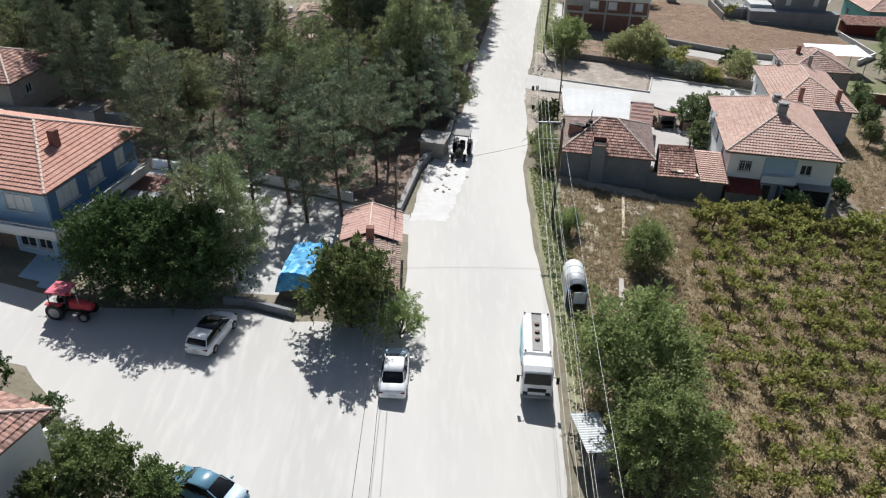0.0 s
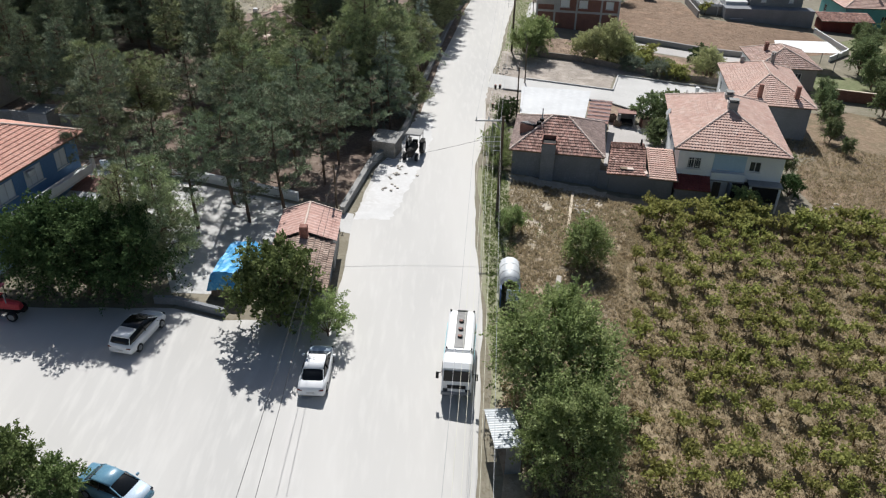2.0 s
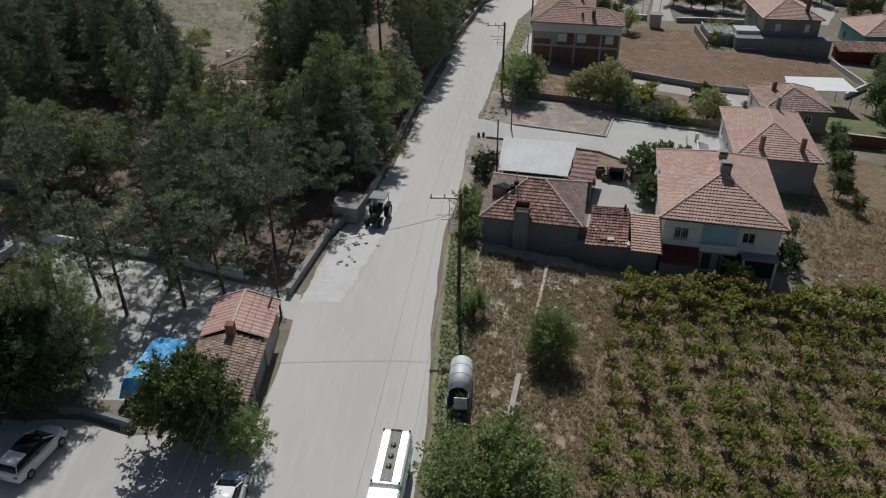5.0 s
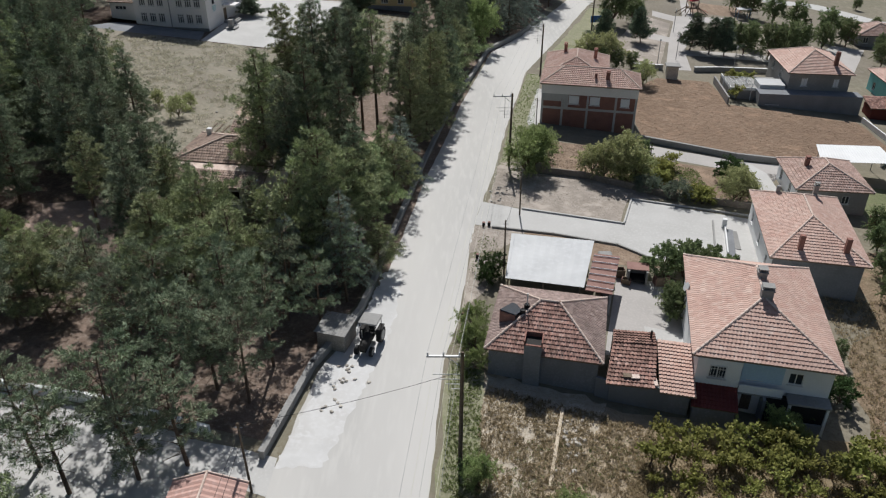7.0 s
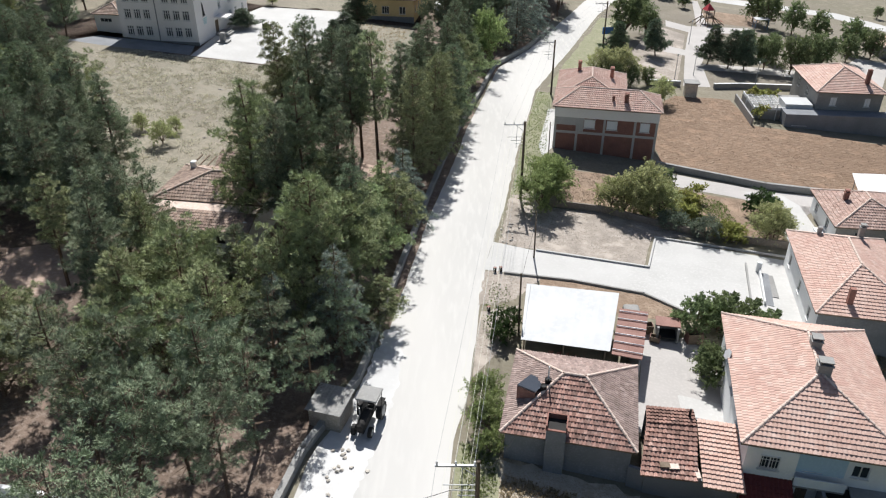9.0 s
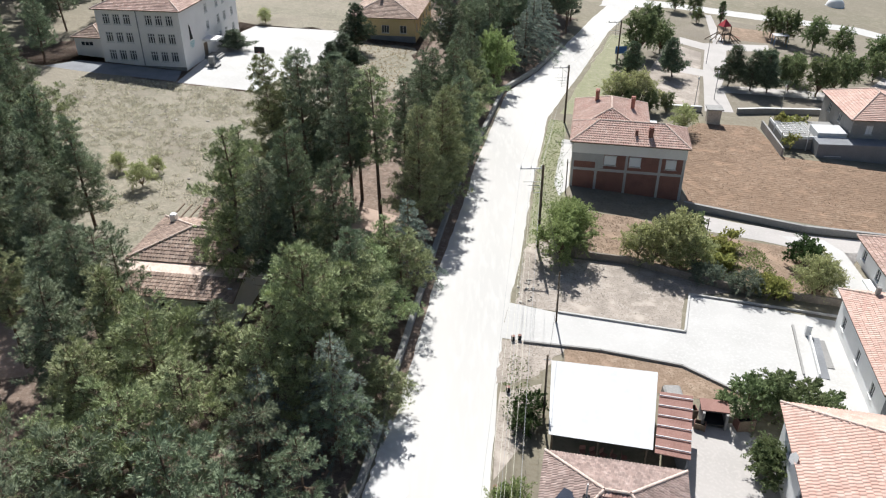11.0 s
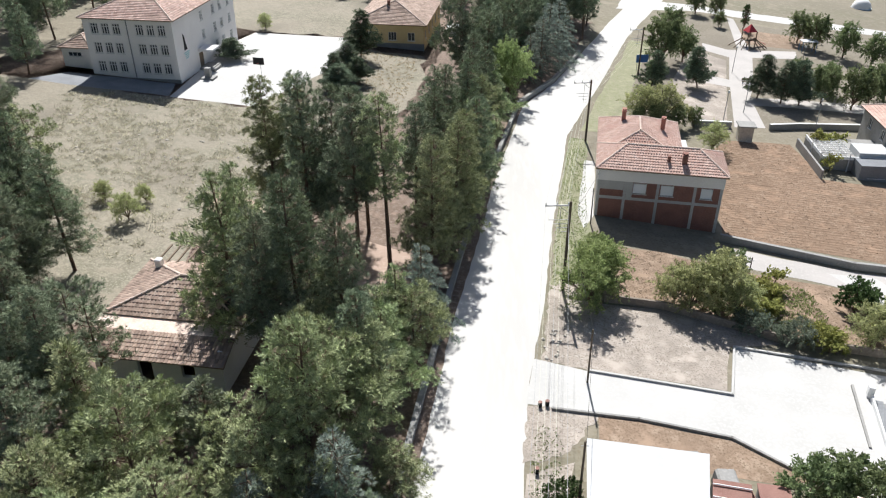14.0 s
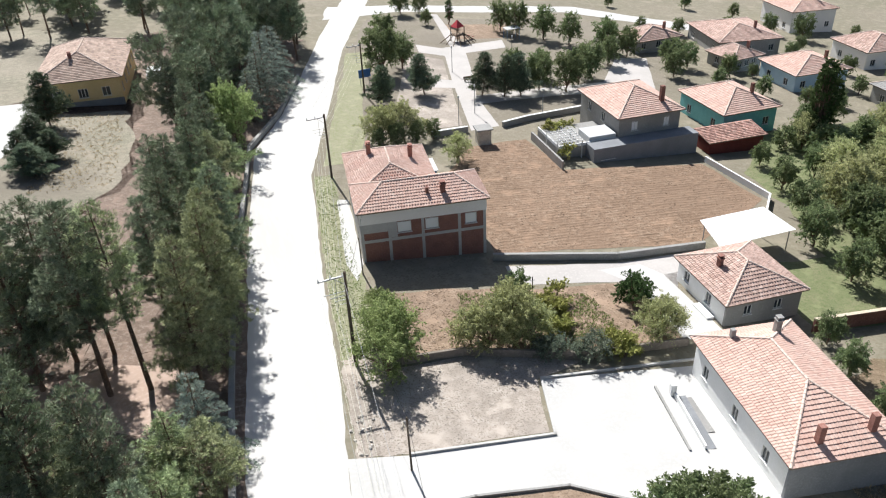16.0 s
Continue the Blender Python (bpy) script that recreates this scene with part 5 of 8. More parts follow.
part("lattice", boxes(*[(-2.0 + k * 0.8, -1.93 + k * 0.8, -2.2, 2.2, 2.6, 2.68) for k in range(6)], *[(-2.1, 2.1, -2.1 + k * 0.8, -2.03 + k * 0.8, 2.682, 2.75) for k in range(6)]), "frame", PG)
for x in (-1.9, 1.9):
    for y in (-2.0, 2.0):
        part("post", boxes((x - 0.06, x + 0.06, y - 0.06, y + 0.06, -0.5, 2.597)), "frame", PG)
FAR = [
    (88.9, 156.2, -2, 9.6, 11.6, 3.9, 2.2, "turq", "tile_new", "house with turquoise walls and an orange tile roof"),
    (101, 197, 0, 10.5, 7, 2.8, 1.9, "cement", "tile_faded", "low house with a faded tile roof"),
    (119, 193, -12, 13, 15, 3.6, 1.8, "cement", "tile_faded", "wide house with a faded tile roof"),
    (116, 169, -4, 11, 10, 3.6, 2.0, "blue_light", "tile_new", "pale blue house with an orange tile roof"),
    (110, 181, 5, 7, 7, 2.8, 1.6, "cement", "tile_faded", "small house with a faded tile roof"),
    (140, 176, -6, 11, 10, 4.0, 2.0, "cream", "tile_faded", "pale house with a faded tile roof"),
    (146, 204, -8, 11, 12, 5.2, 2.0, "cream", "tile_new", "two-storey pale house with an orange tile roof"),
    (126, 152, -5, 12, 9, 3.5, 1.6, "cement", "cement", "house with a grey roof"),
]
for x, y, r, w, d, hh, rise, wl, tl_, lab in FAR:
    f = house("far_house", lab, x, y, r, w, d, hh, rise, (0, -d * 0.12, 0, d * 0.12), wl, tl_, over=0.5, front=win(w, 3, 1.1, 1.0, 2.3, "glass", 1.2, 1.2), left=win(d, 2, 1.1, 1.0, 2.3, "glass", 2, 2), detail=False)
    chimney(f, w * 0.2, -d * 0.25, hh + 0.5, hh + rise + 0.9, 0.5, 0.5, "brick", cap=False)
LOW = thing("tile_shed", "low shed with a pinkish tile roof beside a field", "shed", pose(82, 146.5, gz(82, 146.5), 0, 0, -4))
part("wall", boxes((-4.5, 4.5, -1.8, 1.8, -0.5, 2.1)), "maroon", LOW)
lean_to(LOW, "roof", [(-4.9, -2.2, 2.2), (4.9, -2.2, 2.2), (4.9, 2.2, 2.9), (-4.9, 2.2, 2.9)], "tile_old")
GH = thing("gate_house", "small square stone kiosk with a pale slab roof", "kiosk", pose(47.3, 158.6, gz(47.3, 158.6), 0, 0, -6))
part("wall", boxes((-1.0, 1.0, -0.9, 0.9, -0.4, 2.3)), "stone", GH)
part("roof", boxes((-1.25, 1.25, -1.15, 1.15, 2.303, 2.5)), "cement", GH)
house("garden_house", "white house with a red tile roof beside the square", -25.2, 27.0, -20.5, 8, 8, 3.5, 2.0, (-0.6, 0, 0.6, 0), "white", "tile_old", over=0.5)
low_wall("garden_terrace_wall", [(-21.0, 31.0), (-19.2, 30.1), (-18.7, 28.8), (-19.9, 25.4)], 1.0, 0.22, "white", "low white rendered wall round a terrace")
SHR = thing("stone_shed", "small rubble stone shed with a flat grey roof beside the road", "shed", pose(0.2, 74.3, gz(0.2, 74.3), 0, 0, -14))
part("wall", boxes((-1.3, 1.2, -1.2, 1.4, -0.4, 1.75), bevel=0.04), "stone", SHR)
part("roof", corrugated([(-1.5, -1.4, 1.78), (1.35, -1.4, 1.78), (1.35, 1.6, 1.9), (-1.5, 1.6, 1.9)], 0.3), "cement", SHR)


# ---- trees and plants ----
def rand_dir(rnd, up=0.0):
    while True:
        v = Vector((rnd.uniform(-1, 1), rnd.uniform(-1, 1), rnd.uniform(-1, 1)))
        if 0.05 < v.length < 1:
            v = v.normalized()
            v.z += up
            return v.normalized()


def needle_tuft(verts, faces, rnd, c, out, size, n):
    """A brush of needle bundles that share their root."""
    root = len(verts)
    verts.append(c)
    for _ in range(n):
        d = (rand_dir(rnd, 0.1) * 0.8 + out).normalized()
        s = d.cross(rand_dir(rnd) * 0.6 + Vector((0, 0.6, 0.7))).normalized() * size * rnd.uniform(0.055, 0.09)
        k = len(verts)
        verts.extend((c + d * size * rnd.uniform(0.8, 1.2) + s, c + d * size * rnd.uniform(0.6, 1.0) - s))
        faces.append((root, k, k + 1))


def pine_model(seed, h, r, low, needles, tiers=13, form="cone", droop=0.12, fine=True, full=1.0, gaps=0.12):
    """A pine: tapered trunk, boughs in tiers, twigs that end in brushes of needles. form: how far the boughs reach at each height."""
    rnd = random.Random(seed)
    t = thing("pine_tree", "", "")
    bend = Vector((rnd.uniform(-0.6, 0.6), rnd.uniform(-0.6, 0.6), 0))

    def axis(f):
        return bend * math.sin(f * 2.4) + Vector((0, 0, h * f))
    verts, faces = [], []
    bm = bar([axis(f) - Vector((0, 0, 0.4 if f == 0 else 0)) for f in (0, 0.15, 0.3, 0.45, 0.6, 0.75, 0.87, 0.985)], 0.0125 * h + 0.03, 8 if fine else 6, 0.025)
    for k in range(7 if low > 0.25 else 0):
        f = low * rnd.uniform(0.45, 1.0)
        a = rnd.uniform(0, 6.28)
        o = Vector((math.cos(a), math.sin(a), rnd.uniform(-0.25, 0.2)))
        tube(bm, (axis(f), axis(f) + o * rnd.uniform(0.5, 1.6)), 0.035, 3, 0.01, cap=False)
    big = 1.0 if fine else 1.7
    for i in range(tiers):
        g0 = ((i + 0.3) / tiers) ** 0.92
        n = 6 if g0 < 0.6 else 5 if g0 < 0.85 else 4
        turn = rnd.uniform(0, 6.28)
        for k in range(n):
            if rnd.random() < gaps:
                continue
            g = min(0.97, max(0.0, g0 + rnd.uniform(-0.3, 0.3) / tiers))
            f = low + (0.985 - low) * g
            a = turn + k * 6.283 / n + rnd.uniform(-0.4, 0.4)
            if form == "dome":
                reach = r * math.sqrt(max(0.03, 1 - (max(0.0, g - 0.10) / 0.92) ** 1.7)) * (0.75 + 0.25 * min(1, g * 4))
            elif form == "column":
                reach = r * (0.18 + 0.82 * (1 - g) ** 0.7) * (0.6 + 0.4 * min(1, g * 5))
            else:
                reach = r * (0.05 + 0.95 * (1 - g) ** 0.85) * (0.7 + 0.3 * min(1, g * 6))
            reach *= (0.92 + 0.7 * noise.noise((math.cos(a) * 0.9, math.sin(a) * 0.9, f * h * 0.28 + seed * 3.1))) * rnd.uniform(0.72, 1.22)
            reach = max(0.3, reach)
            o = Vector((math.cos(a), math.sin(a), 0))
            side = Vector((-o.y, o.x, 0))
            p0 = axis(f)
            rise = rnd.uniform(-droop, 0.20) + 0.55 * g
            p1 = p0 + o * reach * 0.55 + Vector((0, 0, reach * rise * 0.5))
            p2 = p0 + o * reach + Vector((0, 0, reach * (rise + 0.2)))
            tube(bm, (p0, p1, p2), 0.045 * (1 - g) + 0.02, 3, 0.012, cap=False)
            # inner bare twigs, added to block light and darken the crown's gaps
            for _ in range(7 if fine else 4):
                q = rnd.uniform(0.15, 0.8)
                c = p0.lerp(p2, q)
                tube(bm, (c, c + (side * rnd.uniform(-1, 1) + o * rnd.uniform(0.1, 0.7) + Vector((0, 0, rnd.uniform(-0.45, 0.25)))) * (0.25 + 0.26 * reach)), 0.028, 3, 0.008, cap=False)
            lumps = 1 + int(reach * 1.15)
            for j in range(lumps):
                q = 1.0 if lumps == 1 else 0.42 + 0.58 * (j + rnd.uniform(-0.2, 0.2)) / (lumps - 1)
                e = 1 if (j + k) % 2 else -1
                off = 0.0 if j == lumps - 1 else 0.26 * reach * rnd.uniform(0.2, 1.0)
                mid = (p0.lerp(p1, q * 2) if q < 0.5 else p1.lerp(p2, q * 2 - 1)) + side * e * off + Vector((0, 0, 0.1 * off))
                size = 0.30 + 0.085 * reach
                for _ in range(int((6 + 2.0 * reach) * full / (big * big)) + 1):
                    d = rand_dir(rnd, 0.25)
                    c = mid + (Vector((d.x, d.y, d.z * 0.42)) * rnd.uniform(0.35, 1.1) + o * rnd.uniform(-0.5, 0.7)) * size
                    way = (o * 0.6 + d * 0.4 + Vector((0, 0, 0.5))).normalized()
                    for _ in range(2):
                        needle_tuft(verts, faces, rnd, c + rand_dir(rnd) * 0.16 * big, (way + rand_dir(rnd) * 0.5).normalized(), rnd.uniform(0.24, 0.42) * big, 8)
    for k in range(8):
        needle_tuft(verts, faces, rnd, axis(0.92 + 0.009 * k) + rand_dir(rnd) * 0.1, Vector((0, 0, 1)), 0.40 * big, 8)
    part("trunk", bm, "bark", t, smooth=True)
    part("crown", mesh("crown", verts, faces), needles, t)
    return t


def cedar_model(seed, h, r):
    """A cedar: long flat boughs in tiers that hang at their tips."""
    rnd = random.Random(seed)
    t = thing("cedar_tree", "", "")
    verts, faces = [], []
    bm = bar([(0, 0, -0.4), (0.05, 0, h * 0.5), (0, 0.1, h)], 0.02 * h, 8, 0.02)
    n = 54
    for k in range(n):
        f = 0.06 + 0.92 * k / n
        reach = r * (1.02 - f) ** 0.85 * rnd.uniform(0.7, 1.2) + 0.2
        a = k * 2.4 + rnd.uniform(-0.4, 0.4)
        o, side = Vector((math.cos(a), math.sin(a), 0)), Vector((-math.sin(a), math.cos(a), 0))
        p0 = Vector((0, 0, h * f))
        pts = [p0 + o * reach * q + Vector((0, 0, reach * (0.45 * q - 0.62 * q * q))) for q in (0, 0.35, 0.7, 1.0)]
        tube(bm, pts, 0.035, 4, 0.01, cap=False)
        m = max(3, int(reach * 7))
        for j in range(m):
            q = 0.2 + 0.8 * (j + rnd.random()) / m
            c = p0 + o * reach * q + Vector((0, 0, reach * (0.45 * q - 0.62 * q * q)))
            wide = 0.34 * reach * (1 - q) + 0.10
            for e in (-1, 1):
                needle_tuft(verts, faces, rnd, c + side * e * wide * rnd.uniform(0.2, 1.0) + Vector((0, 0, -0.07 * wide)), (o + side * e * 0.6 + Vector((0, 0, 0.1))).normalized(), rnd.uniform(0.22, 0.36), 9)
    part("trunk", bm, "bark", t, smooth=True)
    part("crown", mesh("crown", verts, faces), "pine_b", t)
    return t


def leaf_cluster(verts, faces, rnd, c, radius, n, size, out):
    for _ in range(n):
        p = c + rand_dir(rnd) * radius * rnd.random() ** 0.5
        d = (rand_dir(rnd, 0.1) + out * 0.5).normalized()
        s = d.cross(rand_dir(rnd)).normalized()
        ln = size * rnd.uniform(0.7, 1.3)
        w = s * ln * 0.36
        k = len(verts)
        verts.extend((p, p + d * ln * 0.5 + w, p + d * ln, p + d * ln * 0.5 - w))
        faces.append((k, k + 1, k + 2, k + 3))


def leaf_spray(verts, faces, rnd, c, d, length, n, size):
    """Leaves along one shoot that bends over at its end."""
    for k in range(n):
        f = (k + rnd.random()) / n
        p = c + d * length * f + Vector((0, 0, -0.22 * length * f * f)) + rand_dir(rnd) * length * (0.20 - 0.10 * f)
        e = (rand_dir(rnd, 0.25) + d * 0.7).normalized()
        s = e.cross(rand_dir(rnd)).normalized()
        ln = size * rnd.uniform(0.7, 1.35)
        w = s * ln * 0.34
        i = len(verts)
        verts.extend((p + w * 1.2, p + e * ln, p - w * 1.2))
        faces.append((i, i + 1, i + 2))


def broad_model(seed, h, r, leaves, trunk_h=0.25, lobes=13, clusters=11, per=24, size=0.26, name="tree", squash=1.0):
    """A broad-leaved tree or bush: trunk, limbs to each lobe, and leaves in clumps."""
    rnd = random.Random(seed)
    t = thing(name, "", "")
    th = h * trunk_h
    bm = bar([(0, 0, -0.4), (0.03 * h, 0, th * 0.5), (0, 0.02 * h, th + 0.2)], max(0.04, 0.028 * h), 7, max(0.03, 0.02 * h))
    verts, faces = [], []
    for k in range(lobes):
        a = k * 2.4 + rnd.uniform(-0.4, 0.4)
        u = (k + 0.5) / lobes
        rad = r * (0.72 * math.sqrt(max(0.05, 1 - (u - 0.30) ** 2 * 1.9))) * rnd.uniform(0.55, 1.1)
        c = Vector((math.cos(a) * rad, math.sin(a) * rad, th + (h - th) * (0.16 + 0.70 * u) * squash))
        tube(bm, ((0, 0, th * 0.9), Vector((0, 0, th)).lerp(c, 0.5) + Vector((0, 0, 0.15 * h * 0.3)), c), 0.012 * h, 4, 0.006 * h, cap=False)
        lr = r * rnd.uniform(0.24, 0.42)
        for _ in range(clusters):
            d = rand_dir(rnd, 0.35)
            leaf_spray(verts, faces, rnd, c + d * lr * 0.25, d, lr * rnd.uniform(0.75, 1.5), per, size)
    part("trunk", bm, "bark", t, smooth=True)
    part("crown", mesh("crown", verts, faces), leaves, t)
    return t


def plant(model, x, y, label, category, s=1.0, sz=None, group="", z=None):
    """One more tree like the model."""
    rnd = random.Random(int(x * 97 + y * 131))
    m = pose(x, y, gz(x, y) if z is None else z, rnd.uniform(-2, 2), rnd.uniform(-2, 2), rnd.uniform(0, 360)) @ Matrix.Diagonal((s, s, sz or s, 1))
    if model.get("used"):
        k = model.scale if model.name.startswith("pine") else (1, 1, 1)
        ob = copy_thing(model, m @ Matrix.Diagonal((1 / k[0], 1 / k[1], 1 / k[2], 1)))
    else:
        ob = model
        ob["used"] = 1
        ob.matrix_basis = m
    return tagged(ob, label, category, group)


def inside(x, y, poly):
    hit = False
    for (x0, y0), (x1, y1) in zip(poly, poly[1:] + poly[:1]):
        if (y0 > y) != (y1 > y) and x < (x1 - x0) * (y - y0) / (y1 - y0) + x0:
            hit = not hit
    return hit


PINES = {
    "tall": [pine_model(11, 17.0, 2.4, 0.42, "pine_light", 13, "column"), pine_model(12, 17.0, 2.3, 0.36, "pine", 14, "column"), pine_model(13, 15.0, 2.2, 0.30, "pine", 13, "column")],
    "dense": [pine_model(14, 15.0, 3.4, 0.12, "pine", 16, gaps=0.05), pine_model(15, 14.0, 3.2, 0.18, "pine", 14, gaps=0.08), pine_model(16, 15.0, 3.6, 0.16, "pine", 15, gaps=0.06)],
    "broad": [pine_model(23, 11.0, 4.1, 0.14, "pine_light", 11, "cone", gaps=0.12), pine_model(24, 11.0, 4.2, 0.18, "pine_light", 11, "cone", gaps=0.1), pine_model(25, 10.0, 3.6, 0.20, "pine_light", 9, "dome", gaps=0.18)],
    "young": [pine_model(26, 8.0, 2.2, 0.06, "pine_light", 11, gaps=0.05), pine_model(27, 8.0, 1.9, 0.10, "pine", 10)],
    "thin": [pine_model(28, 10.0, 2.9, 0.34, "pine", 6, "dome", full=0.85, gaps=0.25), pine_model(29, 10.0, 2.6, 0.38, "pine", 6, "dome", full=0.85, gaps=0.3), pine_model(30, 10.0, 2.8, 0.30, "pine", 6, "column", full=0.9, gaps=0.3)],
    "far": [pine_model(17, 14.0, 2.6, 0.36, "pine", 10, "column", fine=False), pine_model(18, 14.0, 3.2, 0.20, "pine", 11, fine=False), pine_model(19, 12.0, 3.2, 0.24, "pine", 9, "dome", fine=False)],
}
CEDAR = cedar_model(21, 9.0, 3.2)
FIR = pine_model(22, 7.0, 2.3, 0.12, "pine_dark", 13, gaps=0.0, full=1.2)
WALL_LINE = [(-2.9, 60.4), (-1.2, 70.5), (1.6, 78.5), (2.1, 82), (2.8, 90), (3.5, 96), (4.5, 104.5), (5.4, 112.5), (6.9, 124), (8.7, 136), (11.4, 150), (14.2, 165.5), (20.4, 177.7), (27, 196)]


def wall_x(y):
    for (x0, y0), (x1, y1) in zip(WALL_LINE, WALL_LINE[1:]):
        if y0 <= y <= y1:
            return x0 + (x1 - x0) * (y - y0) / (y1 - y0)
    return -2.9 if y < 60 else 27 + (y - 196) * 0.3


HEIGHT = {"tall": (17.0, 17.0, 15.0), "dense": (15.0, 14.0, 15.0), "broad": (11.0, 11.0, 10.0), "young": (8.0, 8.0), "thin": (10.0, 10.0, 10.0), "far": (14.0, 14.0, 12.0)}
PINE_LABEL = {
    "tall": "tall slender pine with a bare lower trunk in a wood",
    "dense": "tall dense dark green pine beside other pines",
    "lush": "tall dense lighter green pine beside the road wood",
    "broad": "broad rounded yellow-green pine beside other pines",
    "young": "young bushy pine low among taller trees",
    "thin": "thin old pine with a sparse crown over bare ground",
    "far": "dark green pine in a far roadside row",
}
STANDING = []


def pine(kind, x, y, h, wide=1.0):
    """One pine of the kind, h metres high."""
    form = "dense" if kind == "lush" else kind
    k = int(abs(x * 31 + y * 17)) % len(PINES[form])
    sz = h / HEIGHT[form][k]
    STANDING.append((x, y))
    ob = plant(PINES[form][k], x, y, PINE_LABEL[kind], "tree", (0.35 + 0.65 * sz) * wide, sz, "roadside pine wood")
    # both dense kinds share meshes and differ only in needle tone
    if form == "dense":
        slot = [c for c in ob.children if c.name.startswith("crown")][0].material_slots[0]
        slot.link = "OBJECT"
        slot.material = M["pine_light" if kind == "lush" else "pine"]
    return ob


def forest(poly, step, seed, kinds, hs, keep_out=(), apart=2.9):
    """Fills the outline with pines of the kinds, away from those that stand already."""
    rnd = random.Random(seed)
    y = min(p[1] for p in poly)
    j = 0
    while y < max(p[1] for p in poly):
        x = min(p[0] for p in poly) + (j % 2) * step / 2
        while x < max(p[0] for p in poly):
            px, py = x + rnd.uniform(-0.32, 0.32) * step, y + rnd.uniform(-0.32, 0.32) * step
            kind, h = rnd.choice(kinds), rnd.uniform(*hs)
            if kind == "broad":
                h *= 0.8
            if inside(px, py, poly) and px < wall_x(py) - 1.2 and not any(inside(px, py, q) for q in keep_out) and min([math.hypot(px - a, py - b) for a, b in STANDING] + [99]) > apart:
                pine(kind, px, py, h)
            x += step
        y += step * 0.87
        j += 1


# pines between the abandoned house and the road
for kind, x, y, h in (("lush", -12.1, 99.6, 17.0), ("lush", -12.1, 106.3, 14.4), ("tall", -8.3, 96.6, 16.0), ("tall", -5.8, 99.5, 17.8), ("tall", -2.4, 98.9, 15.4), ("tall", -0.6, 93.8, 12.2),
                      ("broad", -2.4, 86.5, 14.2), ("broad", -0.8, 91.4, 10.6), ("broad", -5.2, 83.4, 10.6), ("broad", 2.2, 86.6, 5.0), ("lush", -4.2, 91.4, 12.0), ("broad", 1.0, 97.4, 9.0), ("broad", 3.0, 101.6, 7.4), ("lush", -4.6, 103.2, 9.4), ("lush", 0.4, 102.6, 8.6), ("tall", -8.4, 104.6, 13.0),
                      ("young", -10.2, 88.0, 8.0), ("broad", -10.2, 79.0, 10.0), ("thin", 0.2, 80.4, 8.4), ("thin", -4.6, 76.8, 9.6), ("thin", -1.4, 75.4, 8.2), ("thin", -8.0, 72.0, 11.0), ("thin", -4.4, 70.4, 9.5), ("thin", -8.0, 67.0, 9.4)):
    pine(kind, x, y, h)
# the wood further along the road
for kind, x, y, h in (("lush", -13.2, 124.0, 16.2), ("dense", -9.4, 119.0, 18.4), ("lush", -12.4, 127.6, 15.0), ("dense", -6.9, 122.4, 16.5), ("tall", -4.1, 116.6, 18.4), ("tall", -0.9, 116.4, 18.0), ("tall", 1.4, 121.4, 15.4), ("tall", -3.8, 122.4, 15.4),
                      ("lush", 3.2, 115.4, 14.6), ("lush", 5.0, 120.6, 14.6), ("lush", 5.9, 126.2, 13.6), ("dense", 3.0, 131.0, 14.4), ("dense", 6.9, 131.8, 13.0), ("dense", 3.6, 138.0, 14.2), ("broad", 7.8, 137.4, 10.5), ("dense", 6.6, 143.6, 13.4), ("dense", 3.0, 144.6, 12.0),
                      ("broad", 8.6, 149.2, 9.6), ("dense", 6.4, 151.4, 12.4), ("dense", 8.4, 157.0, 11.6), ("broad", 10.6, 157.0, 8.0), ("dense", 7.0, 163.0, 11.6), ("tall", 5.2, 169.6, 13.0)):
    pine(kind, x, y, h)
# pines before and beside the abandoned house
for kind, x, y, h in (("tall", -20.4, 89.9, 13.0), ("dense", -18.8, 83.4, 13.0), ("young", -17.4, 88.0, 11.0), ("thin", -20.4, 95.2, 8.6), ("thin", -22.2, 95.4, 9.2), ("tall", -23.2, 89.4, 12.0), ("young", -18.6, 91.6, 5.4), ("young", -13.6, 90.6, 5.6), ("young", -16.0, 91.6, 4.4),
                      ("broad", -14.0, 84.6, 10.0), ("broad", -17.0, 79.6, 10.0), ("dense", -30.4, 111.0, 12.6), ("dense", -32.0, 104.4, 13.0), ("dense", -36.6, 113.6, 12.0), ("broad", -41.0, 125.0, 9.5), ("dense", -33.4, 108.4, 12.0), ("dense", -28.6, 98.4, 12.6), ("dense", -31.8, 97.6, 13.4), ("tall", -26.4, 88.6, 11.0),
                      ("dense", -38.0, 86.4, 12.0), ("dense", -41.0, 81.0, 12.0), ("broad", -29.4, 78.4, 7.6), ("broad", -25.0, 77.6, 7.6), ("young", -33.4, 80.6, 7.0), ("dense", -36.0, 76.4, 10.5), ("broad", -24.4, 73.8, 8.6), ("broad", -30.4, 74.6, 9.0), ("broad", -16.2, 74.6, 8.6), ("broad", -12.6, 76.6, 9.0), ("thin", -19.2, 73.4, 9.8), ("thin", -26.8, 73.0, 9.4), ("thin", -13.4, 73.0, 10.2), ("thin", -14.6, 67.4, 9.6), ("thin", -11.0, 65.8, 9.4), ("thin", -5.2, 65.8, 8.8), ("thin", -25.4, 67.6, 11.0)):
    pine(kind, x, y, h)
ABANDONED = [(-25, 93), (-21, 87), (-12.5, 86), (-9.6, 95), (-10.0, 100), (-10.6, 108.5), (-20, 113), (-26, 108)]
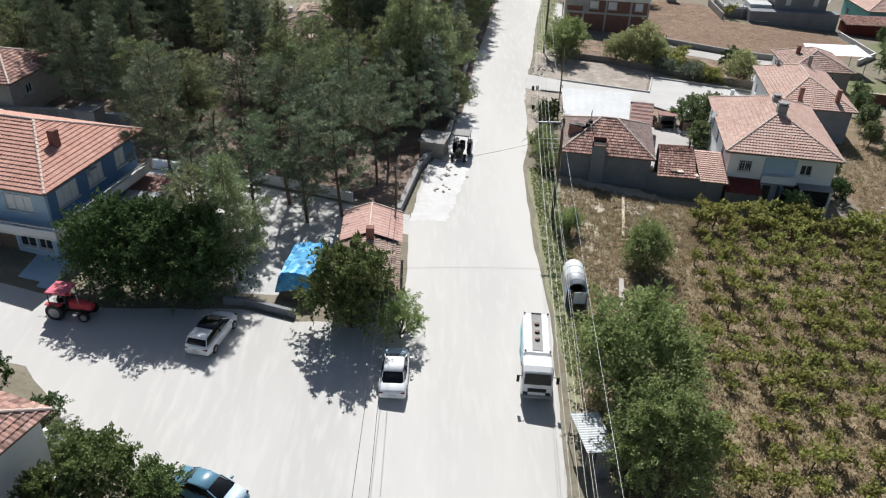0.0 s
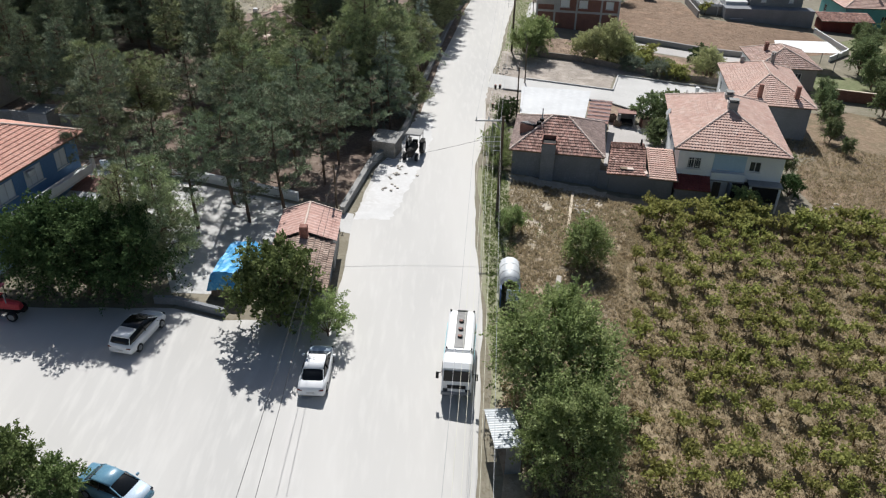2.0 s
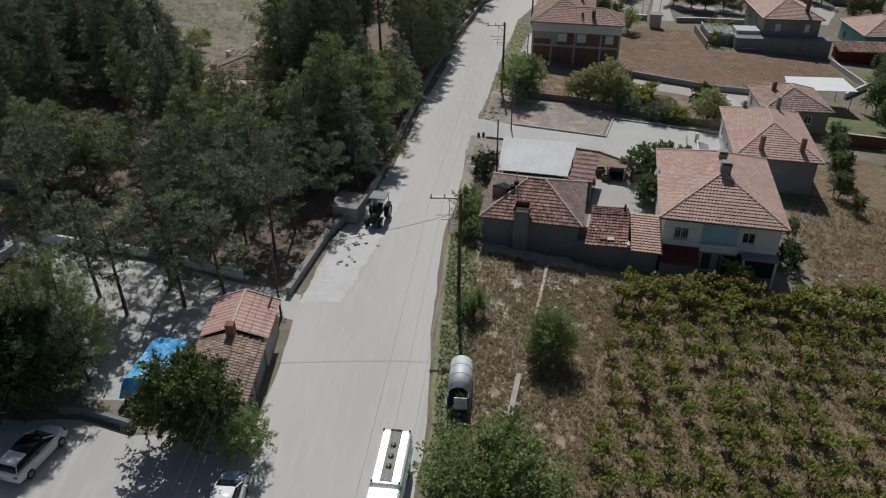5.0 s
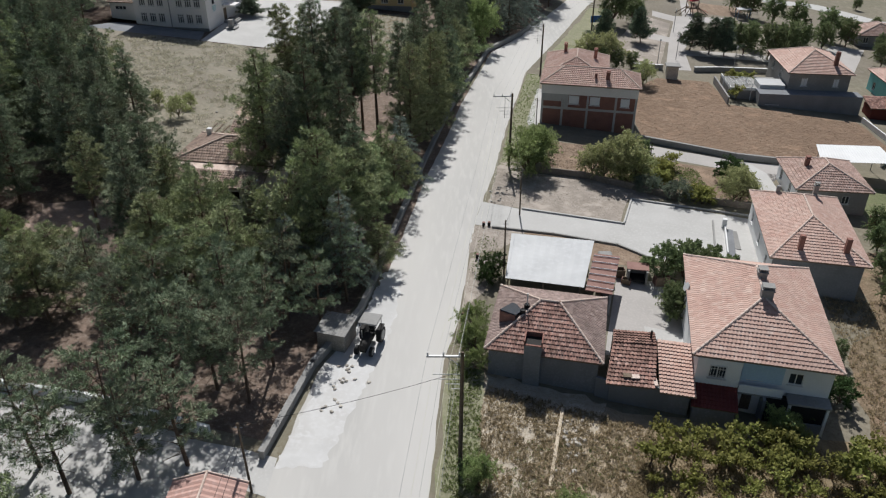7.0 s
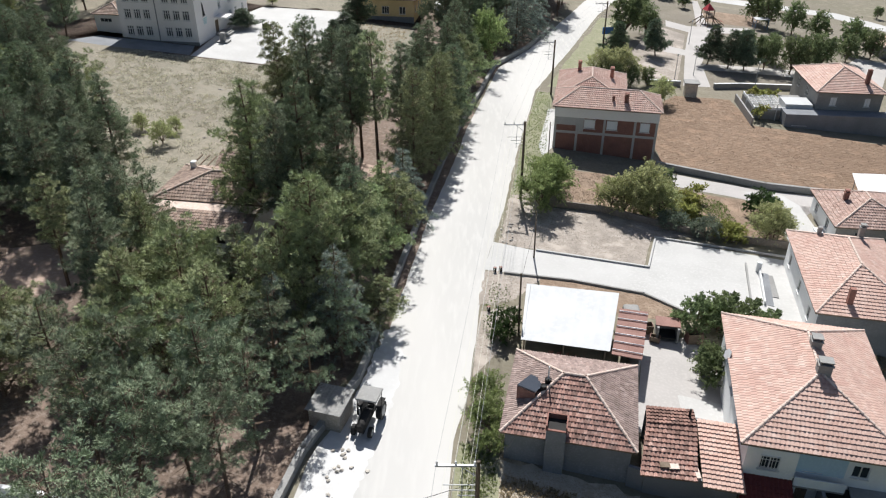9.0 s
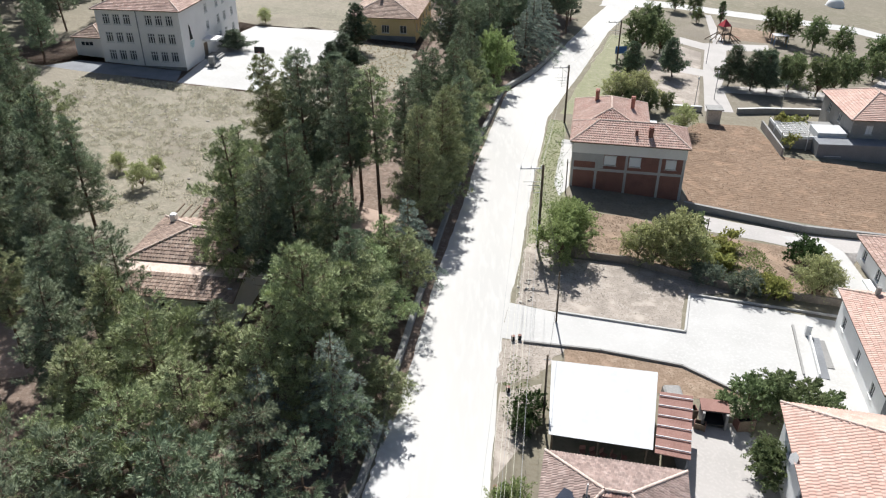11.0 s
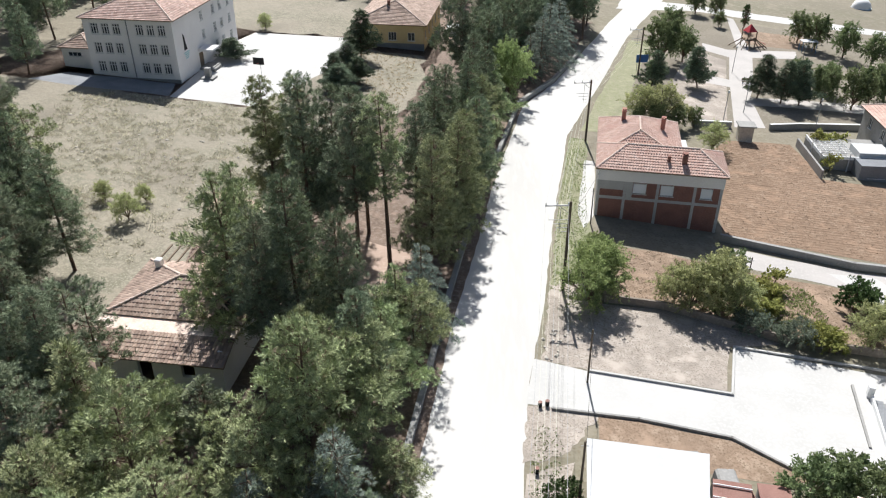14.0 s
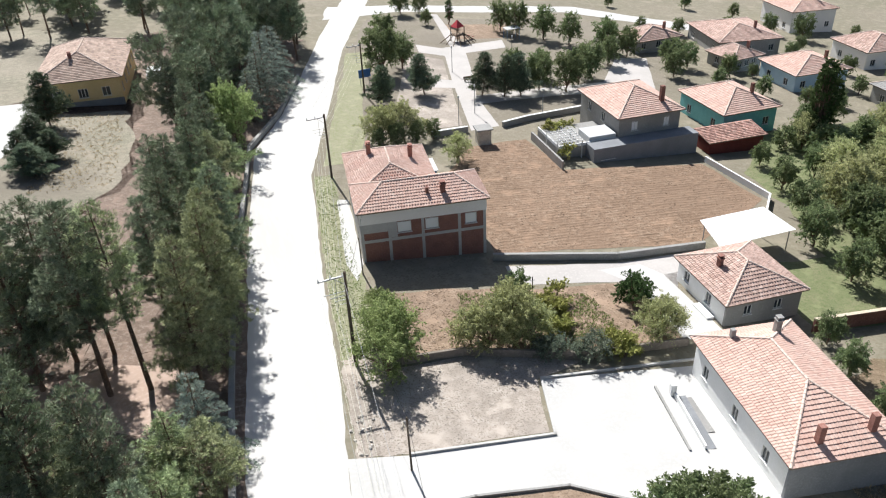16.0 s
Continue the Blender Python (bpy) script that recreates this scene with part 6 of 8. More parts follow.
forest([(-62, 150), (-52, 100), (-52, 84), (-34, 76), (-30, 69), (-24, 80), (-22, 90), (-27, 97), (-31, 108), (-46, 132), (-58, 148)], 4.9, 32, ("dense", "dense", "broad", "tall"), (10.5, 14.0), [ABANDONED, [(-62, 66), (-36, 66), (-36, 84), (-62, 86)], [(-37, 79), (-23, 79), (-23, 95.5), (-37, 95.5)]])
forest([(5, 172), (12, 175), (27, 198), (36, 226), (16, 240), (8, 222), (8, 190)], 5.4, 35, ("far",), (11.0, 15.5), [[(-1, 190), (8, 190), (8, 210), (-1, 210)], [(14, 173), (22, 178), (27, 200), (20, 200), (15, 184)]])


def far_wood(label, spots):
    """Many far pines joined into one wood."""
    rnd = random.Random(55)
    w = thing("pine_wood", label, "wood", None, "", "stuff")
    for i, name in enumerate(("trunk", "crown")):
        verts, faces = [], []
        for j, (poly, step) in enumerate(spots):
            rr = random.Random(200 + j)
            y = min(p[1] for p in poly)
            while y < max(p[1] for p in poly):
                x = min(p[0] for p in poly)
                while x < max(p[0] for p in poly):
                    px, py, k, s, a = x + rr.uniform(-0.4, 0.4) * step, y + rr.uniform(-0.4, 0.4) * step, rr.randrange(3), rr.uniform(0.75, 1.2), rr.uniform(0, 6.28)
                    if inside(px, py, poly):
                        me = [c for c in PINES["far"][k].children if c.name.split(".")[0] == name][0].data
                        m = Matrix.Translation((px, py, gz(max(-150, px), py))) @ Matrix.Rotation(a, 4, "Z") @ Matrix.Scale(s, 4)
                        o = len(verts)
                        verts.extend(m @ v.co for v in me.vertices)
                        faces.extend(tuple(o + q for q in p.vertices) for p in me.polygons)
                    x += step
                y += step * 0.87
        part(name, mesh(name, verts, faces), "bark" if i == 0 else "pine", w)
    return w


far_wood("far dark green pine wood beyond the fields", [([(-75, 232), (10, 232), (34, 262), (34, 285), (-75, 285)], 10.0), ([(-100, 158), (-60, 158), (-60, 200), (-66, 230), (-100, 230)], 9.0), ([(-95, 150), (-95, 68), (-62, 80), (-50, 100), (-62, 150)], 6.2)])
for x, y, h in ((-14.6, 56.0, 9.0), (-10.6, 57.6, 8.6), (-17.5, 58.0, 9.4), (-7.8, 59.2, 8.8), (-12.6, 60.6, 9.2), (-18.6, 52.8, 8.6), (-22.6, 60.0, 10.0)):
    pine("thin", x, y, h, 1.15)
for x, y, h in ((-0.4, 82.4, 10.6), (-4.9, 79.8, 7.8), (3.2, 106.2, 7.6), (-0.2, 104.6, 5.0)):
    plant(CEDAR, x, y, "silvery blue-green cedar with drooping boughs", "tree", h / 9.0, h / 9.0)
MULBERRY = broad_model(41, 6.8, 3.8, "leaf_bright", 0.16, 26, 24, 40, 0.16)
DARK = broad_model(42, 7.2, 3.7, "leaf_dark", 0.09, 24, 20, 34, 0.18)
LIGHT = broad_model(43, 3.4, 1.9, "leaf_light", 0.12, 15, 16, 44, 0.10, "bush")
ROUND = broad_model(44, 4.2, 1.95, "leaf", 0.16, 16, 15, 30, 0.14)
OLIVE = broad_model(45, 3.6, 2.0, "leaf_olive", 0.12, 15, 16, 40, 0.10, "bush")
SHRUB = broad_model(46, 2.4, 1.7, "leaf", 0.08, 12, 11, 26, 0.14, "bush")
SHRUB_D = broad_model(47, 2.6, 1.6, "leaf_dark", 0.08, 12, 11, 26, 0.14, "bush")
POPLAR = broad_model(48, 12.0, 2.0, "leaf_dark", 0.1, 26, 9, 22, 0.26)
for x, y, s in ((13.1, 37.6, 1.2), (13.5, 31.4, 0.8)):
    plant(MULBERRY, x, y, "big leafy broad-leaved tree beside the road", "tree", s)
for x, y, s in ((-22.6, 46.4, 1.0), (-19.4, 45.7, 1.05), (-16.6, 45.9, 1.0)):
    plant(DARK, x, y, "dense dark leafy tree shading the square", "tree", s)
WALNUT = broad_model(52, 6.8, 3.6, "leaf_walnut", 0.14, 24, 17, 20, 0.26)
for x, y, s in ((-16.6, 27.0, 0.68), (-13.7, 26.9, 0.7), (-19.4, 26.6, 0.52), (-17.6, 24.6, 0.6)):
    plant(WALNUT, x, y, "leafy walnut-like tree beside a garden wall", "tree", s)
plant(WALNUT, -5.4, 43.4, "big dark leafy tree beside a small hut", "tree", 1.4, 1.5)
for x, y, h in ((-14.2, 48.2, 10.2), (-17.0, 47.8, 9.6)):
    pine("broad", x, y, h, 0.8)
plant(LIGHT, -1.9, 42.6, "pale green bush beside a hut", "bush", 1.0)
plant(broad_model(54, 4.2, 2.3, "leaf_light", 0.04, 22, 20, 40, 0.11, "bush"), 18.3, 55.0, "rounded dense grey-green bush in dry grass", "bush", 1.0)
plant(LIGHT, 12.4, 59.6, "pale green bush in dry grass", "bush", 0.75)
plant(LIGHT, 35.8, 66.6, "pale green shrub before a white house", "bush", 0.85)
plant(LIGHT, 37.0, 65.9, "pale green shrub before a white house", "bush", 0.6)
plant(LIGHT, 37.4, 71.8, "pale green bush beside a white house", "bush", 0.7)
for x, y, s in ((36.7, 73.2, 0.6), (34.6, 160.4, 1.5), (37.6, 160.6, 1.5), (32.0, 161.0, 1.2), (40.6, 162.0, 1.3), (43.2, 72.8, 0.8), (44.6, 77.5, 0.9), (54.2, 88, 1.25), (56.0, 93, 1.5), (57.8, 98.6, 1.5), (54.6, 84.4, 0.9), (59.6, 103, 1.4), (31.3, 83.4, 1.15)):
    plant(ROUND, x, y, "rounded leafy green village tree", "tree", s)
for x, y, s in ((28.6, 112.6, 1.45), (31.0, 113.6, 1.2), (27.2, 113.6, 0.8), (32.8, 112.4, 0.85), (44.4, 108.8, 0.95), (45.6, 109.6, 0.75), (41.2, 153.2, 0.85), (36.2, 162.6, 1.2), (33.0, 163.0, 1.1)):
    plant(OLIVE, x, y, "olive-green bushy tree in a garden", "bush", s)
for x, y, s in ((34.7, 119.6, 1.15), (33.2, 118.0, 1.0), (31.4, 89.3, 1.35), (33.6, 89.9, 1.45), (35.8, 89.3, 1.4), (37.6, 88.8, 1.2), (31.2, 82.2, 1.05), (31.0, 83.6, 0.9), (38.6, 69.3, 0.9), (11.8, 60.4, 0.5), (35.0, 119.4, 0.6), (-20.1, 30.6, 0.6), (-18.7, 30.3, 0.55)):
    plant(SHRUB, x, y, "leafy green garden shrub", "bush", s)
for x, y, s in ((13.9, 87.2, 1.0), (13.4, 85.6, 0.8), (45.2, 114.4, 1.35), (46.2, 115.8, 1.1), (42.5, 71.5, 1.0), (33.5, 90.6, 0.9), (-25.8, 34.6, 1.0), (-24.0, 29.8, 0.9), (-21.6, 32.6, 0.7)):
    plant(SHRUB_D, x, y, "dense dark green garden shrub", "bush", s)
# small trees of the school field
for x, y, s in ((-33.4, 125.0, 0.46), (-29.3, 121.2, 0.62), (-29.0, 125.4, 0.42), (-32.6, 195.8, 0.6)):
    plant(OLIVE, x, y, "young olive tree in a dry field", "tree", s)
BLUE = broad_model(53, 2.3, 1.6, "leaf_grey", 0.06, 13, 13, 28, 0.11, "bush")
for x, y, s in ((34.0, 109.4, 1.05), (33.0, 110.4, 0.8), (37.2, 108.2, 1.1), (36.2, 108.9, 0.7)):
    plant(BLUE, x, y, "blue-grey bushy shrub behind a garden wall", "bush", s)
YELLOW = broad_model(50, 1.6, 1.3, "leaf_vine", 0.06, 10, 10, 22, 0.14, "bush")
for x, y, s in ((35.4, 112.0, 0.85), (36.6, 113.0, 0.9), (35.8, 114.2, 0.9), (37.4, 114.6, 0.8), (36.6, 115.8, 0.95), (38.0, 116.6, 0.8), (37.0, 117.6, 0.9), (39.2, 108.2, 1.4), (40.6, 108.6, 1.3), (39.8, 109.8, 1.1), (41.4, 107.6, 0.6)):
    plant(YELLOW, x, y, "yellow-green leafy plant in a kitchen garden", "bush", s)
for x, y, s in ((18.5, 111.8, 1.6), (19.8, 114.0, 1.7), (20.2, 117.2, 1.35), (20.4, 120.2, 1.0), (11.9, 77.5, 0.85), (12.0, 74.6, 0.9), (12.2, 72.2, 0.65)):
    plant(LIGHT, x, y, "bright green bushy tree beside the road", "tree", s)
plant(FIR, -33.0, 177.0, "low rounded dark bush beside the school entrance", "bush", 1.15, 0.5)
for x, y, s, sz in ((-12.7, 182.6, 1.3, 1.2), (-13.3, 175.0, 1.15, 0.72), (-14.9, 167.4, 0.8, 0.75), (-13.4, 164.8, 1.15, 0.62), (-11.8, 170.2, 1.0, 0.6)):
    plant(FIR, x, y, "dense dark evergreen beside the school yard", "tree", s, sz)
for x, y, s in ((12.9, 167.4, 2.3), (12.2, 171.6, 1.8)):
    plant(LIGHT, x, y, "fresh green leafy tree beside the road wall", "tree", s * 0.85, s * 1.2)
for x, y, h in ((18.4, 181.0, 8.6), (20.2, 187.4, 9.6), (22.4, 193.6, 9.0), (16.4, 176.4, 7.0)):
    plant(CEDAR, x, y, "silvery blue-green cedar with drooping boughs", "tree", h / 9.0 * 1.25, h / 9.0)
# park trees
for x, y, s in ((41.8, 193.5, 1.75), (46.8, 196.4, 1.3), (38.8, 183.0, 0.75), (47.5, 212, 1.3), (58.8, 236.5, 1.2), (63.4, 236.4, 1.0), (61.5, 226, 0.7), (78, 213, 1.4), (82, 208, 1.4), (76, 217, 1.3), (85.5, 203, 1.3), (66, 178, 1.3), (70.5, 176, 1.4), (74.5, 179, 1.4), (78.5, 182, 1.3), (86, 188, 1.1), (90, 196, 1.4), (92.5, 192, 1.2), (69, 184, 1.1), (65, 187, 1.0), (97, 184, 1.1), (94, 178, 1.1), (100, 182, 1.0), (104, 175, 0.9)):
    plant(ROUND, x, y, "leafy green tree in the park", "tree", s * 2.0)
for x, y, s in ((46.0, 181.4, 0.95), (55.2, 178.2, 1.0), (58.8, 176.6, 1.0), (61.8, 176.2, 1.0), (37.2, 178.6, 0.9)):
    plant(FIR, x, y, "dark evergreen park tree", "tree", s * 1.15, s * 1.05)
for x, y, s in ((94.0, 142.2, 1.15), (96.2, 143.6, 1.05), (66.8, 225, 0.45)):
    plant(POPLAR, x, y, "tall narrow dark green poplar tree", "tree", s)
for x, y, s in ((72, 118.5, 1.5), (66.5, 99.5, 1.4), (72.5, 98, 1.6), (80, 97.5, 1.7), (85.5, 106.5, 1.6), (97.5, 117, 1.7), (104, 126, 1.6), (90.5, 128.5, 1.4), (100.5, 108, 1.7), (94, 137, 1.3), (76.5, 112, 1.7), (80, 120, 1.6), (84, 127, 1.4), (79.5, 132, 1.2), (86.5, 134, 1.3), (82, 139.5, 0.9), (90, 121, 1.7), (97, 130.5, 1.5), (76.5, 125, 1.3), (101, 140, 1.3), (70.5, 111, 1.3), (86.5, 114, 1.6), (92, 108, 1.7), (79, 105, 1.6), (105, 150, 1.3), (108, 116, 1.6), (112, 133, 1.5), (110, 143, 1.4), (88, 98.5, 1.6), (96, 100, 1.6), (66, 92.5, 1.5), (74, 90.5, 1.5), (83, 89, 1.5)):
    plant(ROUND, x, y, "leafy green orchard tree", "tree", s * 1.55)
for x, y, s in ((130, 225, 1.5), (136, 214, 1.4), (160, 235, 1.6), (112, 232, 1.2), (150, 190, 1.3), (131, 186, 1.3), (127, 205, 1.2)):
    plant(ROUND, x, y, "leafy green village tree", "tree", s)


rnd = random.Random(91)
for _ in range(84):
    x, y = rnd.uniform(74, 108), rnd.uniform(98, 144)
    if x < 77 + (y - 98) * 0.15 and y > 122:
        continue
    plant(rnd.choice((SHRUB, SHRUB, OLIVE)), x, y, "leafy undergrowth bush in an orchard", "bush", rnd.uniform(1.0, 1.7))
for x, y, s in ((97, 205, 1.2), (106, 208, 1.2), (113, 204, 1.3), (124, 181, 1.3), (104, 190, 1.1), (128, 170, 1.3), (134, 165, 1.3), (107, 158, 1.2), (103, 164, 1.3), (98.5, 170.5, 1.2), (112.5, 156, 1.1), (138, 193, 2.0), (134, 199, 1.6), (99, 150, 1.3), (121, 160, 1.2), (118, 146, 1.4), (106, 200, 1.1), (109, 174, 0.9), (97, 163, 0.9)):
    plant(ROUND, x, y, "leafy green tree between village houses", "tree", s * 1.15)


# vineyard
def vine_model(seed, wide):
    rnd = random.Random(seed)
    t = thing("grapevine", "", "")
    verts, faces = [], []
    bm = bar([(0, 0, -0.2), (0.06, 0.03, 0.35), (0, 0.1, 0.75)], 0.055, 6, 0.03)
    for k in range(7):
        a = k * 0.9 + rnd.uniform(-0.3, 0.3)
        ln = wide * rnd.uniform(0.5, 1.0)
        p = Vector((math.cos(a) * ln, math.sin(a) * ln, 0.75 + rnd.uniform(-0.15, 0.45)))
        tube(bm, ((0, 0.1, 0.7), (p * 0.5) + Vector((0, 0, 0.5)), p), 0.02, 4, 0.008, cap=False)
        for q in (0.35, 0.65, 1.0):
            leaf_cluster(verts, faces, rnd, Vector((0, 0.1, 0.75)).lerp(p, q) + Vector((0, 0, 0.14)), 0.24, 16, 0.19, Vector((0, 0, 0.8)))
    part("trunk", bm, "bark", t)
    part("leaves", mesh("leaves", verts, faces), "leaf_vine", t)
    return t


VINES = [vine_model(61, 0.75), vine_model(62, 0.9), vine_model(63, 0.65)]
VINEYARD = [(26.0, 65.6), (49, 65.6), (56, 58), (50, 44), (44, 30), (36, 20), (17.4, 22), (17.8, 33), (19.7, 43), (20.6, 49), (22.8, 57)]
rnd = random.Random(77)
count = 0
yy = 65.2
while yy > 20:
    xx = 18.0
    while xx < 57:
        px, py = xx + rnd.uniform(-0.35, 0.35) + (65 - yy) * 0.03, yy + rnd.uniform(-0.3, 0.3)
        if inside(px, py, VINEYARD) and rnd.random() < 0.93 and count < 420:
            s = rnd.uniform(0.78, 1.12) * (1.3 if yy > 62.5 else 1.0)
            plant(VINES[count % 3], px, py, "pruned grapevine with yellow-green leaves", "grapevine", s, s, "vineyard rows")
            count += 1
        xx += 2.25 if yy < 62.5 else 1.45
    yy -= 2.3
for x, y in ((36.0, 112.4), (37.2, 115.2), (35.4, 115.6), (38.4, 118.0), (40.0, 107.4)):
    plant(VINES[0], x, y, "leafy yellow-green vine in a kitchen garden", "grapevine", 1.2)
for x, y in ((57.6, 157.4), (59.0, 158.2), (60.6, 157.6), (56.2, 149.2)):
    plant(VINES[1], x, y, "leafy climbing vine on a white terrace", "grapevine", 1.5)


def grass(name, label, regions, material, seed, tall):
    """Loose tufts of grass over the stretches (outline, number)."""
    rnd = random.Random(seed)
    verts, faces = [], []
    for poly, n in regions:
        x0, x1 = min(p[0] for p in poly), max(p[0] for p in poly)
        y0, y1 = min(p[1] for p in poly), max(p[1] for p in poly)
        while n > 0:
            x, y = rnd.uniform(x0, x1), rnd.uniform(y0, y1)
            if not inside(x, y, poly):
                continue
            n -= 1
            if noise.noise((x * 0.9, y * 0.9, seed)) < -0.45:
                continue
            c = Vector((x, y, gz(x, y)))
            root = len(verts)
            verts.append(c - Vector((0, 0, 0.05)))
            for _ in range(5):
                d = rand_dir(rnd, 0.9)
                d.z = abs(d.z)
                s = d.cross(Vector((rnd.uniform(-1, 1), rnd.uniform(-1, 1), 0.1))).normalized() * 0.035
                k = len(verts)
                ln = tall * rnd.uniform(0.5, 1.3)
                verts.extend((c + d * ln + s, c + d * ln * 0.8 - s))
                faces.append((root, k, k + 1))
    return tagged(part(name, mesh(name, verts, faces), material), label, "grass", "", "stuff")


PLOT = [(13, 70), (23, 67.5), (26, 66.5), (25, 60), (21.8, 55), (20, 45), (18, 30), (12, 22), (10, 40), (12, 58)]
grass("dry_grass", "dry straw-coloured grass tufts", [(PLOT, 15000), (VINEYARD, 26000), ([(44, 68), (58, 63), (62, 84), (48, 90)], 5000), ([(-14, 159), (-4, 159), (-2, 186), (-14, 188)], 900)], "straw", 81, 0.30)
grass("green_grass", "green weeds along the verge", [([(9.6, 40), (9.8, 58), (10.2, 73), (12.6, 72), (12.6, 58), (11.6, 40)], 3200), (VINEYARD, 2000), ([(25, 62), (27, 66), (15, 64), (14, 58)], 400)], "weed", 82, 0.18)
grass("garden_weeds", "green weeds between garden bushes", [([(28.4, 113.6), (36, 110.0), (42, 109.2), (42, 117.6), (36, 119.8), (29, 122.0)], 2600)], "weed", 87, 0.26)
grass("verge_grass", "low thin grass on a dusty verge", [([(15.2, 114), (17.0, 128.8), (20.9, 154), (23.3, 154), (20.8, 131), (18.6, 114)], 2400), ([(12.6, 85), (14.6, 91), (14.2, 95), (12.6, 95), (11.4, 88)], 300)], "weed", 86, 0.10)


def clods(name, label, regions, material, seed, big):
    """Lumps of turned soil over the stretches (outline, number)."""
    rnd = random.Random(seed)
    verts, faces = [], []
    for poly, n in regions:
        x0, x1 = min(p[0] for p in poly), max(p[0] for p in poly)
        y0, y1 = min(p[1] for p in poly), max(p[1] for p in poly)
        while n > 0:
            x, y = rnd.uniform(x0, x1), rnd.uniform(y0, y1)
            if not inside(x, y, poly):
                continue
            n -= 1
            if noise.noise((x * 0.7, y * 0.7, seed)) < rnd.uniform(-0.6, 0.1):
                continue
            r = big * rnd.uniform(0.4, 1.3)
            a = rnd.uniform(0, 6.28)
            k = len(verts)
            for j in range(4):
                e = a + j * 1.57 + rnd.uniform(-0.4, 0.4)
                q = r * rnd.uniform(0.7, 1.2)
                verts.append((x + q * math.cos(e), y + q * math.sin(e), gz(x, y)))
            verts.append((x + r * rnd.uniform(-0.3, 0.3), y + r * rnd.uniform(-0.3, 0.3), gz(x, y) + 0.02 + r * rnd.uniform(0.12, 0.34)))
            faces.extend((k + j, k + (j + 1) % 4, k + 4) for j in range(4))
    return tagged(part(name, mesh(name, verts, faces), material), label, "soil", "", "stuff")


clods("soil_clods", "rough clods of turned reddish garden soil", [([(21.3, 113.4), (27.6, 113.0), (28.2, 123.2), (22.4, 124.0)], 1500), ([(27.6, 113.4), (36, 109.4), (46.6, 108.2), (47.2, 117.8), (36, 120.2), (28.4, 123.0)], 2400)], "redsoil", 83, 0.19)
clods("field_clods", "rough clods of plowed brown soil", [(FIELD, 6500)], "plowed", 84, 0.20)
clods("earth_clods", "small lumps of dry pale earth", [([(18.2, 102.8), (28.8, 101.2), (30.8, 107.2), (33, 108.4), (25.9, 111.8), (19.2, 112.2)], 500), ([(14.0, 103.4), (17.6, 102.6), (18.8, 112.4), (15.6, 114.0)], 350), ([(12.4, 91.6), (15.0, 92.9), (17.2, 96.4), (12.6, 97.0)], 150)], "earth", 85, 0.13)

# pale dry clumps over the school field
rnd = random.Random(29)
verts, faces = [], []
n = 0
while n < 1050:
    x, y = rnd.uniform(-55, -14), rnd.uniform(112, 157)
    if not inside(x, y, [(-30, 112), (-19, 116), (-15.5, 135), (-13, 149), (-24, 155), (-38, 156.5), (-54, 158), (-44, 132)]) or noise.noise((x * 0.12, y * 0.2, 3)) + 0.012 * (y - 136) < -0.1 + rnd.uniform(-0.3, 0.3):
        continue
    n += 1
    size = rnd.uniform(0.25, 0.75)
    for _ in range(24):
        d = rand_dir(rnd, 0.8)
        d.z = abs(d.z) * 0.8
        p = Vector((x + rnd.gauss(0, size * 0.6), y + rnd.gauss(0, size * 0.6), gz(x, y) - 0.02))
        w = d.cross(rand_dir(rnd)).normalized() * 0.05
        k = len(verts)
        verts.extend((p + w, p + d * size, p - w))
        faces.append((k, k + 1, k + 2))
tagged(part("dry_thistle", mesh("dry_thistle", verts, faces), "thistle"), "pale dry thistle clumps in a field", "thistle", "", "stuff")


# ---- power line ----
def power_pole(x, y, h, rot=0.0, arms=True):
    p = thing("power_pole", "dark timber power pole with side arms and insulators", "power pole", pose(x, y, gz(x, y), 0, 0, rot), "roadside power line")
    part("post", bar([(0, 0, -0.6), (0, 0, h * 0.5), (0, 0, h)], 0.17, 10, 0.12), "pole", p, smooth=True)
    if arms:
        part("arm", boxes((-2.4, 0.15, -0.06, 0.06, h - 0.45, h - 0.33)), "grey", p)
        part("brace", bar([(-1.0, 0, h - 0.45), (0, 0, h - 1.3)], 0.03, 5), "grey", p)
        for k in range(3):
            part("insulator", bar([(-2.3 + k * 1.05, 0, h - 0.33), (-2.3 + k * 1.05, 0, h - 0.05)], 0.07, 8, 0.05), "frame", p)
        for k in range(4):
            z = h - 1.9 - 0.42 * k
            part("bracket", bar([(-0.72 - 0.42 * (3 - k), 0, z), (0.0, 0, z)], 0.03, 5), "frame", p)
        part("upright", bar([(-0.88, 0, h - 0.5), (-0.88, 0, h - 3.3)], 0.025, 5), "grey", p)
    return p


POLES = [(7.4, 8.0, 10.2, 0), (11.1, 61.4, 10.2, 2), (16.4, 114.4, 9.8, 4), (23.2, 153.2, 9.0, 6), (36.0, 184.0, 9.0, 8)]
for x, y, h, r in POLES:
    power_pole(x, y, h, r)
